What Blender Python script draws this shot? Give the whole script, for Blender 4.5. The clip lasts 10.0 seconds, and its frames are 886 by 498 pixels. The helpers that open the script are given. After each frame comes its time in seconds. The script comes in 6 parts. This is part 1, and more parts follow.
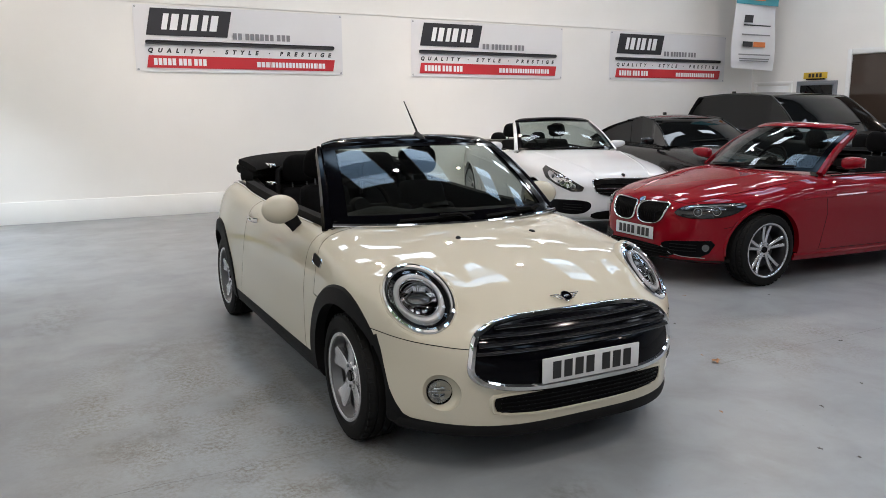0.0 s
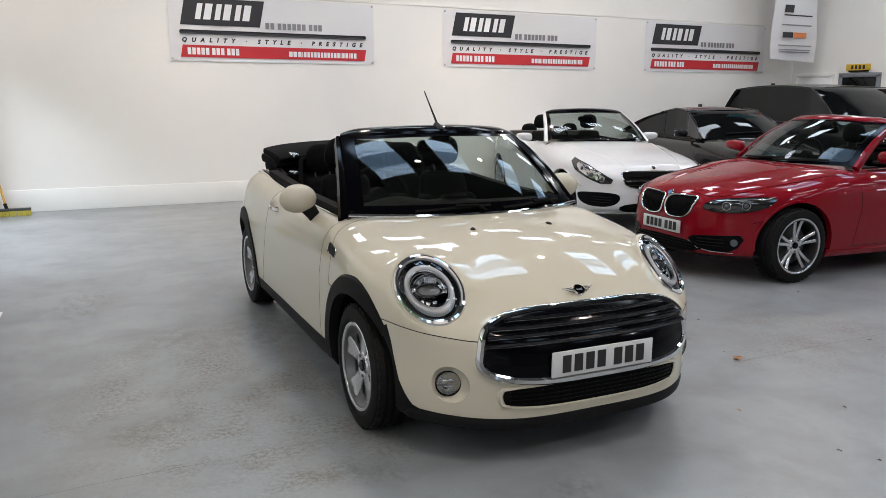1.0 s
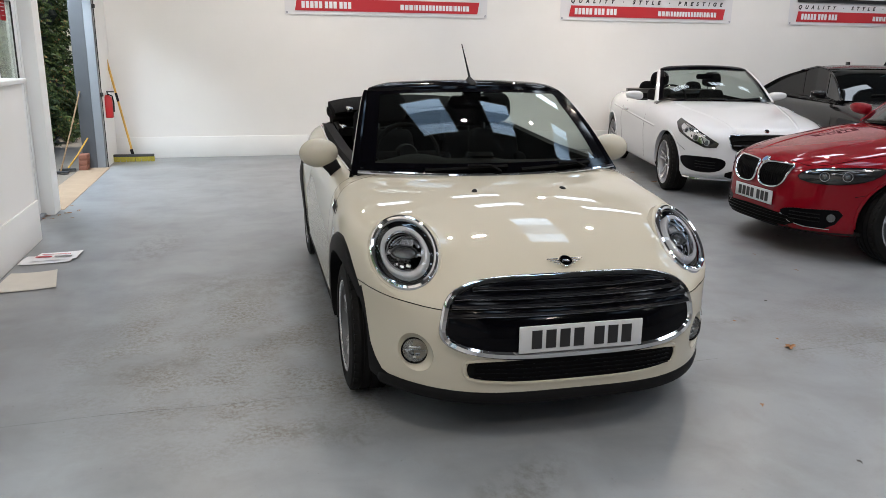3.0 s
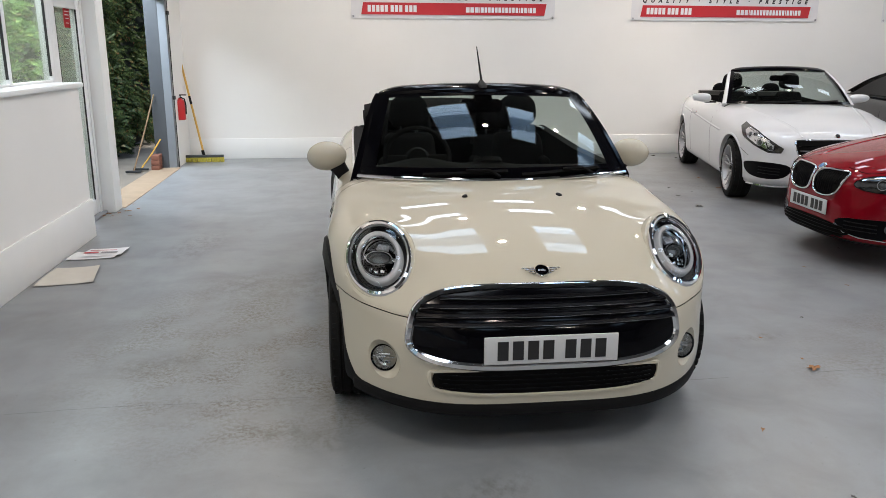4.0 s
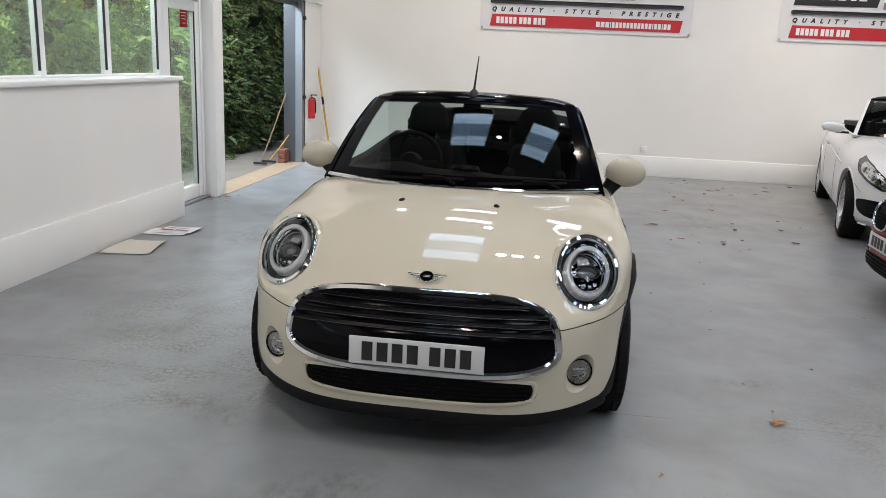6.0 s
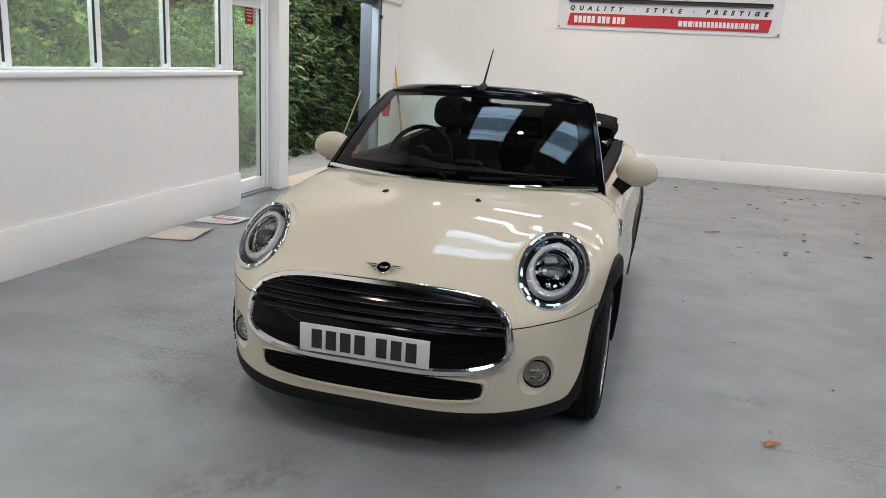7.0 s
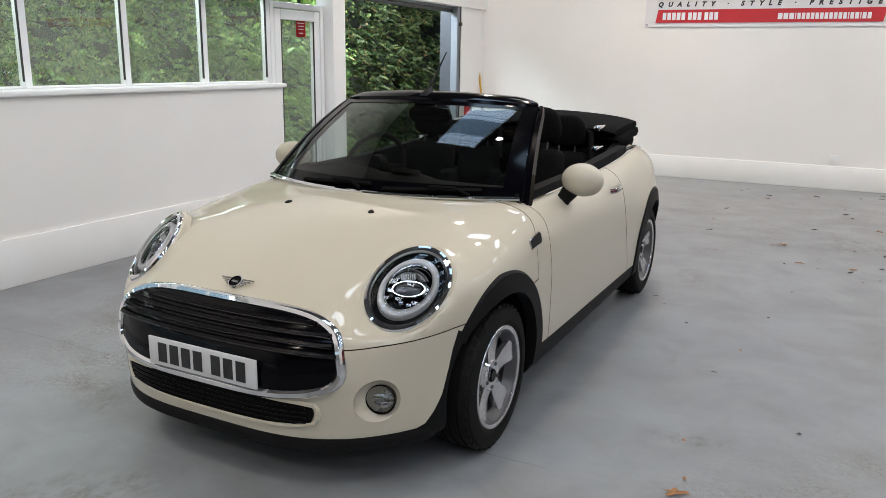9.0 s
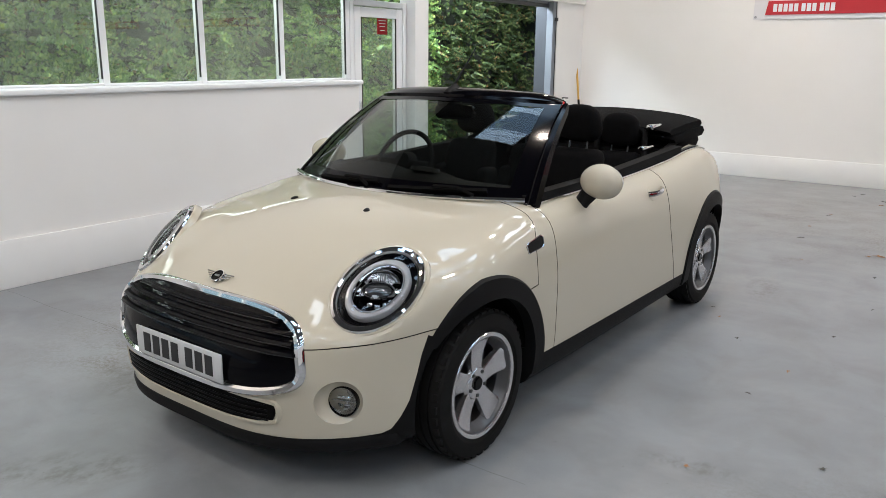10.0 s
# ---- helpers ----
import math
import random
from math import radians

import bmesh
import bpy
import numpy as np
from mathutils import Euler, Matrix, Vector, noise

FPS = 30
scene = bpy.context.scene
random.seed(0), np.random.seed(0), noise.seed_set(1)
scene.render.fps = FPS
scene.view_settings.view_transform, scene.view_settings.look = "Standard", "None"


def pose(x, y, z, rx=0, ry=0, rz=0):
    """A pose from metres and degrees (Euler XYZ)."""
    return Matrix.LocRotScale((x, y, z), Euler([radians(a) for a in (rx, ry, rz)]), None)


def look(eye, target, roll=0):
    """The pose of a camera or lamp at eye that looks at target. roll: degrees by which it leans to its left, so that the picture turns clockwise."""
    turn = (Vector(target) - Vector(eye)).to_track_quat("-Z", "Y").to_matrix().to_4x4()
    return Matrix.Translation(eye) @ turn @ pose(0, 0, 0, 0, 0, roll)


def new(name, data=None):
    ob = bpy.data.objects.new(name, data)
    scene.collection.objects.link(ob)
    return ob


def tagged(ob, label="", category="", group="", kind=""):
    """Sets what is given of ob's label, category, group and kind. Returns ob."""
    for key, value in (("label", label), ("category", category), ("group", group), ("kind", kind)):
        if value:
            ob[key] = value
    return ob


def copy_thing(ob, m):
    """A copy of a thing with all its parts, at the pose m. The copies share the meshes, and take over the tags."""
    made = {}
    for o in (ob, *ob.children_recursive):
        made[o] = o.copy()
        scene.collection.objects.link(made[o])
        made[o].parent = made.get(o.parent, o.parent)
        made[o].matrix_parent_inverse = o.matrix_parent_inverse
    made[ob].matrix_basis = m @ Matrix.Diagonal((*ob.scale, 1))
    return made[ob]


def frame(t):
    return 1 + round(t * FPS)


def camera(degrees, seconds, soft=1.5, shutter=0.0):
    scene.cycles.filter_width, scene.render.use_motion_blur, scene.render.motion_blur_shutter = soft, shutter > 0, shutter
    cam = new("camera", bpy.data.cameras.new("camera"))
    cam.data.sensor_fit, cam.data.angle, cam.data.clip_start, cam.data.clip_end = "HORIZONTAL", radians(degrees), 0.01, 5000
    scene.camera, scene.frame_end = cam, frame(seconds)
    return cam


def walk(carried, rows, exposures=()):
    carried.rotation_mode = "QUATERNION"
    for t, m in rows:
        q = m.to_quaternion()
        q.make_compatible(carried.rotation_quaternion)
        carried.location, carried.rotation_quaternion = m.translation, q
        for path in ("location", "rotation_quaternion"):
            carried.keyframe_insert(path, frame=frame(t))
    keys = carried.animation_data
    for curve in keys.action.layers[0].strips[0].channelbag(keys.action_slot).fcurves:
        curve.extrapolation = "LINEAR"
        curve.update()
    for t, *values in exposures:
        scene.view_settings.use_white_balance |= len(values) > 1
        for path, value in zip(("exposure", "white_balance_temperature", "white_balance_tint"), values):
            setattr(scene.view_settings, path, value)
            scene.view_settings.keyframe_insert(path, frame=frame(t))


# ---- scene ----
cam = camera(59.5, 10.0, soft=0.65)
METRES, EYE, TILT, LEAN, TURN = 4.854, 1.565, 0.54, -0.12, -28.3
ROWS = [
    (0.0, 0.0, 0.0, 0.0, 0.02, -10.99, -0.09),
    (0.5, 0.0085, 0.0004, 0.0001, 1.35, -11.18, -0.07),
    (1.0, 0.0213, 0.0039, -0.0001, 2.73, -11.68, -0.37),
    (1.5, 0.0397, 0.0159, -0.0025, 4.0, -12.54, -1.3),
    (2.0, 0.0684, 0.0354, -0.0022, 6.34, -14.23, -1.57),
    (2.5, 0.1194, 0.0431, -0.0025, 10.26, -15.02, -0.4),
    (4.0, 0.2567, 0.1, -0.0006, 21.07, -14.8, -0.12),
    (4.5, 0.3197, 0.117, 0.0009, 25.71, -14.15, 0.17),
    (5.0, 0.3652, 0.139, -0.0006, 29.45, -13.41, -0.55),
    (6.5, 0.5206, 0.2443, -0.0023, 40.14, -14.4, -2.15),
    (7.0, 0.5585, 0.2888, -0.0077, 43.8, -14.34, -2.74),
    (7.5, 0.591, 0.3406, -0.0048, 47.37, -14.11, -2.86),
    (8.0, 0.6332, 0.3927, -0.0057, 51.2, -13.82, -2.32),
    (8.5, 0.6599, 0.4393, -0.0062, 53.82, -14.05, -1.41),
    (9.0, 0.6813, 0.4959, -0.0056, 55.19, -14.1, -0.56),
    (9.5, 0.7012, 0.5488, -0.008, 59.27, -13.99, -0.21),
    (10.0, 0.721, 0.6044, -0.0064, 64.66, -14.36, -0.11),
]
EDGES = [
    (2.7, pose(0.7054, -0.1249, 1.5564, 75.575, -0.374, -16.264)),
    (3.8, pose(1.2130, -0.1446, 1.5597, 75.580, -0.543, -9.155)),
    (5.2, pose(1.9878, -0.2468, 1.5607, 77.069, -1.436, 2.200)),
    (6.3, pose(2.6754, -0.1784, 1.5596, 76.101, -2.441, 9.919)),
]
EXPOSURES = ((0.0, -0.01), (2.0, -0.03), (4.0, -0.10), (5.0, -0.13), (6.5, -0.13), (7.5, -0.05), (8.5, -0.01), (10.0, 0.01))
walk(cam, sorted([(t, pose(0, 0, EYE, TILT, LEAN, 0) @ pose(0, 0, 0, 0, 0, TURN) @ pose(METRES * x, METRES * y, METRES * z, 90 + pitch, roll, yaw)) for t, x, y, z, yaw, pitch, roll in ROWS] + EDGES, key=lambda row: row[0]), EXPOSURES)

# ---- world and light ----
CEIL = 5.2
world = bpy.data.worlds.new("sky")
scene.world = world
world.use_nodes = True
sky = world.node_tree.nodes.new("ShaderNodeTexSky")
sky.sky_type, sky.sun_disc = "NISHITA", False
sky.sun_elevation, sky.sun_rotation = radians(70), radians(139)
world.node_tree.links.new(sky.outputs[0], world.node_tree.nodes["Background"].inputs[0])
world.node_tree.nodes["Background"].inputs[1].default_value = 0.15
sun = new("sun", bpy.data.lights.new("sun", "SUN"))
sun.data.energy, sun.data.angle, sun.data.color = 5.0, radians(3), (1, 0.95, 0.86)
sun.matrix_world = look((0.22, -0.25, 0.94), (0, 0, 0))
scene.view_settings.exposure = 0.0
# lamps at y below zero are added, unseen, as fill light
for lx, ly in ((0.2, 9.6), (2.3, 7.4), (5.2, 9.4), (8.0, 9.4), (11.0, 8.6), (5.0, 5.6), (2.65, 5.05), (8.0, 4.6), (11.6, 4.2), (0.4, 0.6), (5.2, 0.6), (2.2, -0.8), (0.4, -2.8), (4.2, -2.8), (8.6, -2.6)):
    lamp = new("ceiling_and_fill_lamp", bpy.data.lights.new("ceiling_and_fill_lamp", "AREA"))
    lamp.data.shape, lamp.data.size, lamp.data.energy, lamp.data.color = "DISK", 0.14, 32 if 4.5 < lx < 9 and 4 < ly < 6 else 52, (1.0, 0.865, 0.74)
    lamp.matrix_world = look((lx, ly, CEIL - 0.12), (lx, ly + 0.001, 0))
for lx, ly, power in ((1.9, 10.55, 13), (6.1, 10.55, 15)):
    lamp = new("wall_downlight", bpy.data.lights.new("wall_downlight", "AREA"))
    lamp.data.shape, lamp.data.size, lamp.data.energy, lamp.data.color, lamp.data.spread = "DISK", 0.14, power, (1.0, 0.86, 0.72), radians(66)
    lamp.matrix_world = look((lx, ly, CEIL - 0.12), (lx, ly + 0.001, 0))
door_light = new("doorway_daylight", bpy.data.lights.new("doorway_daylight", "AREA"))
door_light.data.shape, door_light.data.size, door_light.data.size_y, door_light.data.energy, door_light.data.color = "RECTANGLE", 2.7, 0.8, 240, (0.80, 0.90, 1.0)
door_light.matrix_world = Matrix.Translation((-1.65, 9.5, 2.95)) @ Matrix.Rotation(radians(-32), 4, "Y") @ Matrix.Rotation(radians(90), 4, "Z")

win_light = new("window_daylight", bpy.data.lights.new("window_daylight", "AREA"))
win_light.data.shape, win_light.data.size, win_light.data.size_y, win_light.data.energy, win_light.data.color = "RECTANGLE", 9.0, 1.0, 170, (0.90, 0.96, 1.0)
win_light.matrix_world = Matrix.Translation((-1.65, 2.2, 2.75)) @ Matrix.Rotation(radians(-45), 4, "Y") @ Matrix.Rotation(radians(90), 4, "Z")


# ---- materials ----
def mat(name, color, rough=0.5, metal=0.0, coat=0.0, vary=0.0, scale=6.0, bump=0.0, bump_scale=80.0, rough_vary=0.0, emit=0.0, spec=0.5):
    """A procedural surface: colour varied at two scales, fine relief, uneven gloss."""
    m = bpy.data.materials.new(name)
    m.use_nodes = True
    nt = m.node_tree
    b = nt.nodes["Principled BSDF"]
    b.inputs["Base Color"].default_value = (*color, 1)
    b.inputs["Roughness"].default_value = rough
    b.inputs["Metallic"].default_value = metal
    b.inputs["Coat Weight"].default_value = coat
    b.inputs["Coat Roughness"].default_value = 0.015
    b.inputs["Specular IOR Level"].default_value = spec
    if emit:
        b.inputs["Emission Color"].default_value = (*color, 1)
        b.inputs["Emission Strength"].default_value = emit
    tc = nt.nodes.new("ShaderNodeTexCoord")
    if vary or rough_vary:
        n1 = nt.nodes.new("ShaderNodeTexNoise")
        n1.inputs["Scale"].default_value, n1.inputs["Detail"].default_value = scale, 8
        nt.links.new(tc.outputs["Object"], n1.inputs["Vector"])
        if vary:
            mix = nt.nodes.new("ShaderNodeMix")
            mix.data_type = "RGBA"
            mix.inputs[6].default_value = (*[c * (1 - vary) for c in color], 1)
            mix.inputs[7].default_value = (*[min(1, c * (1 + vary)) for c in color], 1)
            nt.links.new(n1.outputs["Fac"], mix.inputs[0])
            nt.links.new(mix.outputs[2], b.inputs["Base Color"])
        if rough_vary:
            mr = nt.nodes.new("ShaderNodeMapRange")
            mr.inputs["From Min"].default_value, mr.inputs["From Max"].default_value = 0.3, 0.7
            mr.inputs["To Min"].default_value, mr.inputs["To Max"].default_value = max(0.02, rough - rough_vary), rough + rough_vary
            nt.links.new(n1.outputs["Fac"], mr.inputs["Value"])
            nt.links.new(mr.outputs[0], b.inputs["Roughness"])
    if bump:
        n2 = nt.nodes.new("ShaderNodeTexNoise")
        n2.inputs["Scale"].default_value, n2.inputs["Detail"].default_value = bump_scale, 4
        nt.links.new(tc.outputs["Object"], n2.inputs["Vector"])
        bp = nt.nodes.new("ShaderNodeBump")
        bp.inputs["Strength"].default_value, bp.inputs["Distance"].default_value = bump, 0.004
        nt.links.new(n2.outputs["Fac"], bp.inputs["Height"])
        nt.links.new(bp.outputs[0], b.inputs["Normal"])
    return m


def glass_mat(name, tint=(1, 1, 1), rough=0.0, veil=0.0):
    """Thin clear glass: see-through with a Fresnel reflection."""
    m = bpy.data.materials.new(name)
    m.use_nodes = True
    nt = m.node_tree
    nt.nodes.remove(nt.nodes["Principled BSDF"])
    tr, gl, mx, fr = (nt.nodes.new("ShaderNode" + k) for k in ("BsdfTransparent", "BsdfGlossy", "MixShader", "Fresnel"))
    tr.inputs[0].default_value = (*tint, 1)
    gl.inputs["Roughness"].default_value = rough
    fr.inputs[0].default_value = 1.5
    nt.links.new(fr.outputs[0], mx.inputs[0])
    nt.links.new(tr.outputs[0], mx.inputs[1])
    nt.links.new(gl.outputs[0], mx.inputs[2])
    last = mx
    if veil:
        # a pale diffuse layer stands in for the room's milky reflection
        df, my = nt.nodes.new("ShaderNodeBsdfDiffuse"), nt.nodes.new("ShaderNodeMixShader")
        df.inputs[0].default_value = (0.68, 0.76, 0.62, 1)
        haze = nt.nodes.new("ShaderNodeTexNoise")
        haze.inputs["Scale"].default_value, haze.inputs["Detail"].default_value = 3.0, 8
        rng_ = nt.nodes.new("ShaderNodeMapRange")
        rng_.inputs["To Min"].default_value, rng_.inputs["To Max"].default_value = veil * 0.5, veil * 1.6
        nt.links.new(haze.outputs[0], rng_.inputs["Value"])
        nt.links.new(rng_.outputs[0], my.inputs[0])
        nt.links.new(mx.outputs[0], my.inputs[1])
        nt.links.new(df.outputs[0], my.inputs[2])
        last = my
    nt.links.new(last.outputs[0], nt.nodes["Material Output"].inputs[0])
    return m


M_CREAM = mat("cream_paint", (0.49, 0.452, 0.362), 0.5, coat=1.0, spec=0.12)
M_RED = mat("red_paint", (0.185, 0.0018, 0.008), 0.5, metal=0.0, coat=0.9, spec=0.03)
M_RED.node_tree.nodes["Principled BSDF"].inputs["Coat IOR"].default_value = 1.42
M_WHITECAR = mat("white_paint", (0.60, 0.61, 0.63), 0.4, coat=1.0, spec=0.3)
M_BLACKCAR = mat("black_paint", (0.004, 0.004, 0.005), 0.25, coat=0.6, spec=0.2)
M_GREYCAR = mat("charcoal_paint", (0.007, 0.0075, 0.009), 0.3, coat=0.6, spec=0.2)
M_GLOSS = mat("gloss_black", (0.0015, 0.0015, 0.0025), 0.10, spec=0.11)
M_TRIM = mat("black_plastic", (0.0055, 0.0055, 0.006), 0.6, spec=0.14, bump=0.15, bump_scale=400)
M_RUBBER = mat("rubber", (0.006, 0.006, 0.006), 0.7, spec=0.16, vary=0.3, scale=20, bump=0.1, bump_scale=200)
M_CHROME = mat("chrome", (0.74, 0.74, 0.75), 0.05, metal=1.0)
M_ALLOY = mat("silver_alloy", (0.60, 0.60, 0.62), 0.22, metal=0.9, coat=0.4)
M_DARKALLOY = mat("dark_alloy", (0.05, 0.05, 0.055), 0.35, metal=0.8, coat=0.5)
M_PALEALLOY = mat("pale_alloy", (0.40, 0.40, 0.42), 0.4, metal=0.7, coat=0.2)
# barrel alloy darkened to hold the shade behind the spokes
M_BARRELSHADE = mat("barrel_shade_alloy", (0.10, 0.10, 0.105), 0.4, metal=0.7, coat=0.2)
M_CLOTH = mat("black_cloth", (0.0055, 0.0055, 0.006), 0.95, spec=0.08, vary=0.4, scale=30, bump=0.4, bump_scale=500)
M_DASH = mat("dash_plastic", (0.0065, 0.0065, 0.007), 0.75, spec=0.1, bump=0.2, bump_scale=300)
M_WELL = mat("wheel_well", (0.004, 0.004, 0.004), 0.9, spec=0.08)
M_GLASS = glass_mat("clear_glass", (0.72, 0.77, 0.75))
M_LENS = glass_mat("lamp_lens", (0.96, 0.97, 0.98))
M_LAMPSILVER = mat("lamp_reflector", (0.75, 0.76, 0.78), 0.12, metal=1.0)
M_FOGSILVER = mat("fog_reflector", (0.78, 0.78, 0.75), 0.16, metal=0.75)
M_LAMPRING = mat("lamp_light_ring", (0.68, 0.69, 0.71), 0.2, coat=0.8)
M_PLATE = mat("plate_white", (0.52, 0.53, 0.54), 0.45, vary=0.04, scale=30)
M_CHAR = mat("plate_black", (0.012, 0.012, 0.013), 0.45)
M_SEAM = mat("panel_gap", (0.003, 0.003, 0.003), 0.9, spec=0.08)


# ---- mesh helpers ----
def finish(me, smooth=True, angle=32):
    for p in me.polygons:
        p.use_smooth = smooth
    if smooth:
        me.set_sharp_from_angle(angle=radians(angle))
    return me


def part(name, bm, material, parent=None, label="", smooth=True, angle=32):
    """Links a bmesh or mesh as one object, under a thing or a part."""
    if isinstance(bm, bmesh.types.BMesh):
        me = bpy.data.meshes.new(name)
        bmesh.ops.recalc_face_normals(bm, faces=bm.faces)
        bm.to_mesh(me)
        bm.free()
    else:
        me = bm
    if material and not me.materials:
        me.materials.append(material)
    finish(me, smooth, angle)
    ob = new(name, me)
    if parent:
        ob.parent = parent
    if label:
        ob["label"] = label
    return ob


def thing(name, m, label, category, group="", kind=""):
    ob = new(name)
    ob.empty_display_size = 0.1
    ob.matrix_world = m
    return tagged(ob, label, category, group, kind)


def ring_faces(bm, rings, closed=True, cap=True):
    """Skins a list of rings of points."""
    vs = [[bm.verts.new(p) for p in r] for r in rings]
    n = len(vs[0])
    for a, b in zip(vs, vs[1:]):
        for i in range(n if closed else n - 1):
            j = (i + 1) % n
            bm.faces.new((a[i], a[j], b[j], b[i]))
    if cap and closed:
        bm.faces.new(vs[0][::-1])
        bm.faces.new(vs[-1])
    return vs


def box_bm(cx, cy, cz, sx, sy, sz, bevel=0.0, seg=2, bm=None):
    bm = bm or bmesh.new()
    r = bmesh.ops.create_cube(bm, size=1.0)
    for v in r["verts"]:
        v.co = Vector((cx + v.co.x * sx, cy + v.co.y * sy, cz + v.co.z * sz))
    if bevel:
        es = list({e for v in r["verts"] for e in v.link_edges})
        bmesh.ops.bevel(bm, geom=es, offset=bevel, segments=seg, affect="EDGES", profile=0.5)
    return bm


def turn_bm(bm, m):
    bmesh.ops.transform(bm, matrix=m, verts=bm.verts)
    return bm


def lathe_bm(profile, n=32, axis="X", bm=None, close=False):
    """Turns (along, radius) pairs about an axis through the origin."""
    bm = bm or bmesh.new()
    rings = []
    for k in range(n):
        a = 2 * math.pi * k / n
        c, s = math.cos(a), math.sin(a)
        rings.append([{"X": (h, r * c, r * s), "Y": (r * c, h, r * s), "Z": (r * c, r * s, h)}[axis] for h, r in profile])
    rings.append(rings[0])
    vs = [[bm.verts.new(p) for p in r] for r in rings[:-1]]
    m = len(profile)
    for k in range(n):
        a, b = vs[k], vs[(k + 1) % n]
        for i in range(m if close else m - 1):
            j = (i + 1) % m
            bm.faces.new((a[i], a[j], b[j], b[i]))
    bmesh.ops.remove_doubles(bm, verts=bm.verts, dist=1e-5)
    return bm


def sweep_bm(path, prof, normals=None, closed=False, bm=None, scale=None):
    """Carries a closed profile (across, out) along a path; normals give the out direction."""
    bm = bm or bmesh.new()
    pts = [Vector(p) for p in path]
    rings = []
    for i, p in enumerate(pts):
        a = pts[i - 1] if (i or closed) else p
        b = pts[(i + 1) % len(pts)] if (i < len(pts) - 1 or closed) else p
        t = (b - a).normalized()
        nrm = Vector(normals[i] if normals else (0, 0, 1))
        nrm = (nrm - t * nrm.dot(t))
        nrm = nrm.normalized() if nrm.length > 1e-5 else t.orthogonal().normalized()
        side = t.cross(nrm)
        k = scale[i] if scale else 1.0
        rings.append([p + side * u * k + nrm * v * k for u, v in prof])
    if closed:
        rings.append(rings[0])
        vs = [[bm.verts.new(q) for q in r] for r in rings[:-1]]
        n = len(prof)
        for k in range(len(vs)):
            a, b = vs[k], vs[(k + 1) % len(vs)]
            for i in range(n):
                bm.faces.new((a[i], a[(i + 1) % n], b[(i + 1) % n], b[i]))
    else:
        ring_faces(bm, rings)
    return bm


def oval(a, b, n=8):
    return [(a * math.cos(2 * math.pi * k / n), b * math.sin(2 * math.pi * k / n)) for k in range(n)]


def prism_bm(poly, axis, lo, hi, bm=None):
    """Extrudes a polygon given in the two other axes along an axis."""
    bm = bm or bmesh.new()
    put = {"X": lambda h, a, b: (h, a, b), "Y": lambda h, a, b: (a, h, b), "Z": lambda h, a, b: (a, b, h)}[axis]
    ring_faces(bm, [[put(lo, a, b) for a, b in poly], [put(hi, a, b) for a, b in poly]])
    bmesh.ops.recalc_face_normals(bm, faces=bm.faces)
    return bm


def mesh_of(bm, material=None):
    me = bpy.data.meshes.new("work")
    bmesh.ops.recalc_face_normals(bm, faces=bm.faces)
    bm.to_mesh(me)
    bm.free()
    if material:
        me.materials.append(material)
    return me


def carve(me, cutter, op="DIFFERENCE"):
    """One mesh cut by another; both are closed."""
    a, b = new("work_a", me), new("work_b", cutter)
    mod = a.modifiers.new("cut", "BOOLEAN")
    mod.operation, mod.solver, mod.object, mod.material_mode = op, "EXACT", b, "TRANSFER"
    dg = bpy.context.evaluated_depsgraph_get()
    dg.update()
    out = bpy.data.meshes.new_from_object(a.evaluated_get(dg))
    bpy.data.objects.remove(a)
    bpy.data.objects.remove(b)
    return out


def smooth_curve(pts):
    """A monotone cubic through (x, y) pairs."""
    xs, ys = np.array([p[0] for p in pts], float), np.array([p[1] for p in pts], float)
    h, d = np.diff(xs), np.diff(ys) / np.diff(xs)
    m = np.zeros(len(xs))
    m[0], m[-1] = d[0], d[-1]
    for i in range(1, len(xs) - 1):
        m[i] = 0 if d[i - 1] * d[i] <= 0 else 2 * d[i - 1] * d[i] / (d[i - 1] + d[i])

    def f(x):
        x = min(max(x, xs[0]), xs[-1])
        i = int(min(max(np.searchsorted(xs, x) - 1, 0), len(h) - 1))
        t = (x - xs[i]) / h[i]
        return float(ys[i] * (1 + 2 * t) * (1 - t) ** 2 + m[i] * h[i] * t * (1 - t) ** 2 + ys[i + 1] * t * t * (3 - 2 * t) + m[i + 1] * h[i] * t * t * (t - 1))
    return f


def text_mesh(words, size, depth=0.0, shear=0.0, spacing=1.0, align="LEFT", bold=0.0):
    cu = bpy.data.curves.new("words", "FONT")
    cu.body, cu.size, cu.extrude, cu.shear, cu.space_character, cu.align_x = words, size, depth, shear, spacing, align
    cu.resolution_u, cu.offset = 3, bold
    ob = new("work_text", cu)
    dg = bpy.context.evaluated_depsgraph_get()
    dg.update()
    me = bpy.data.meshes.new_from_object(ob.evaluated_get(dg))
    bpy.data.objects.remove(ob)
    return me


# ---- the room ----
BACK, LEFT, RIGHT, FRONT = 11.8, -0.86, 13.85, -9.0


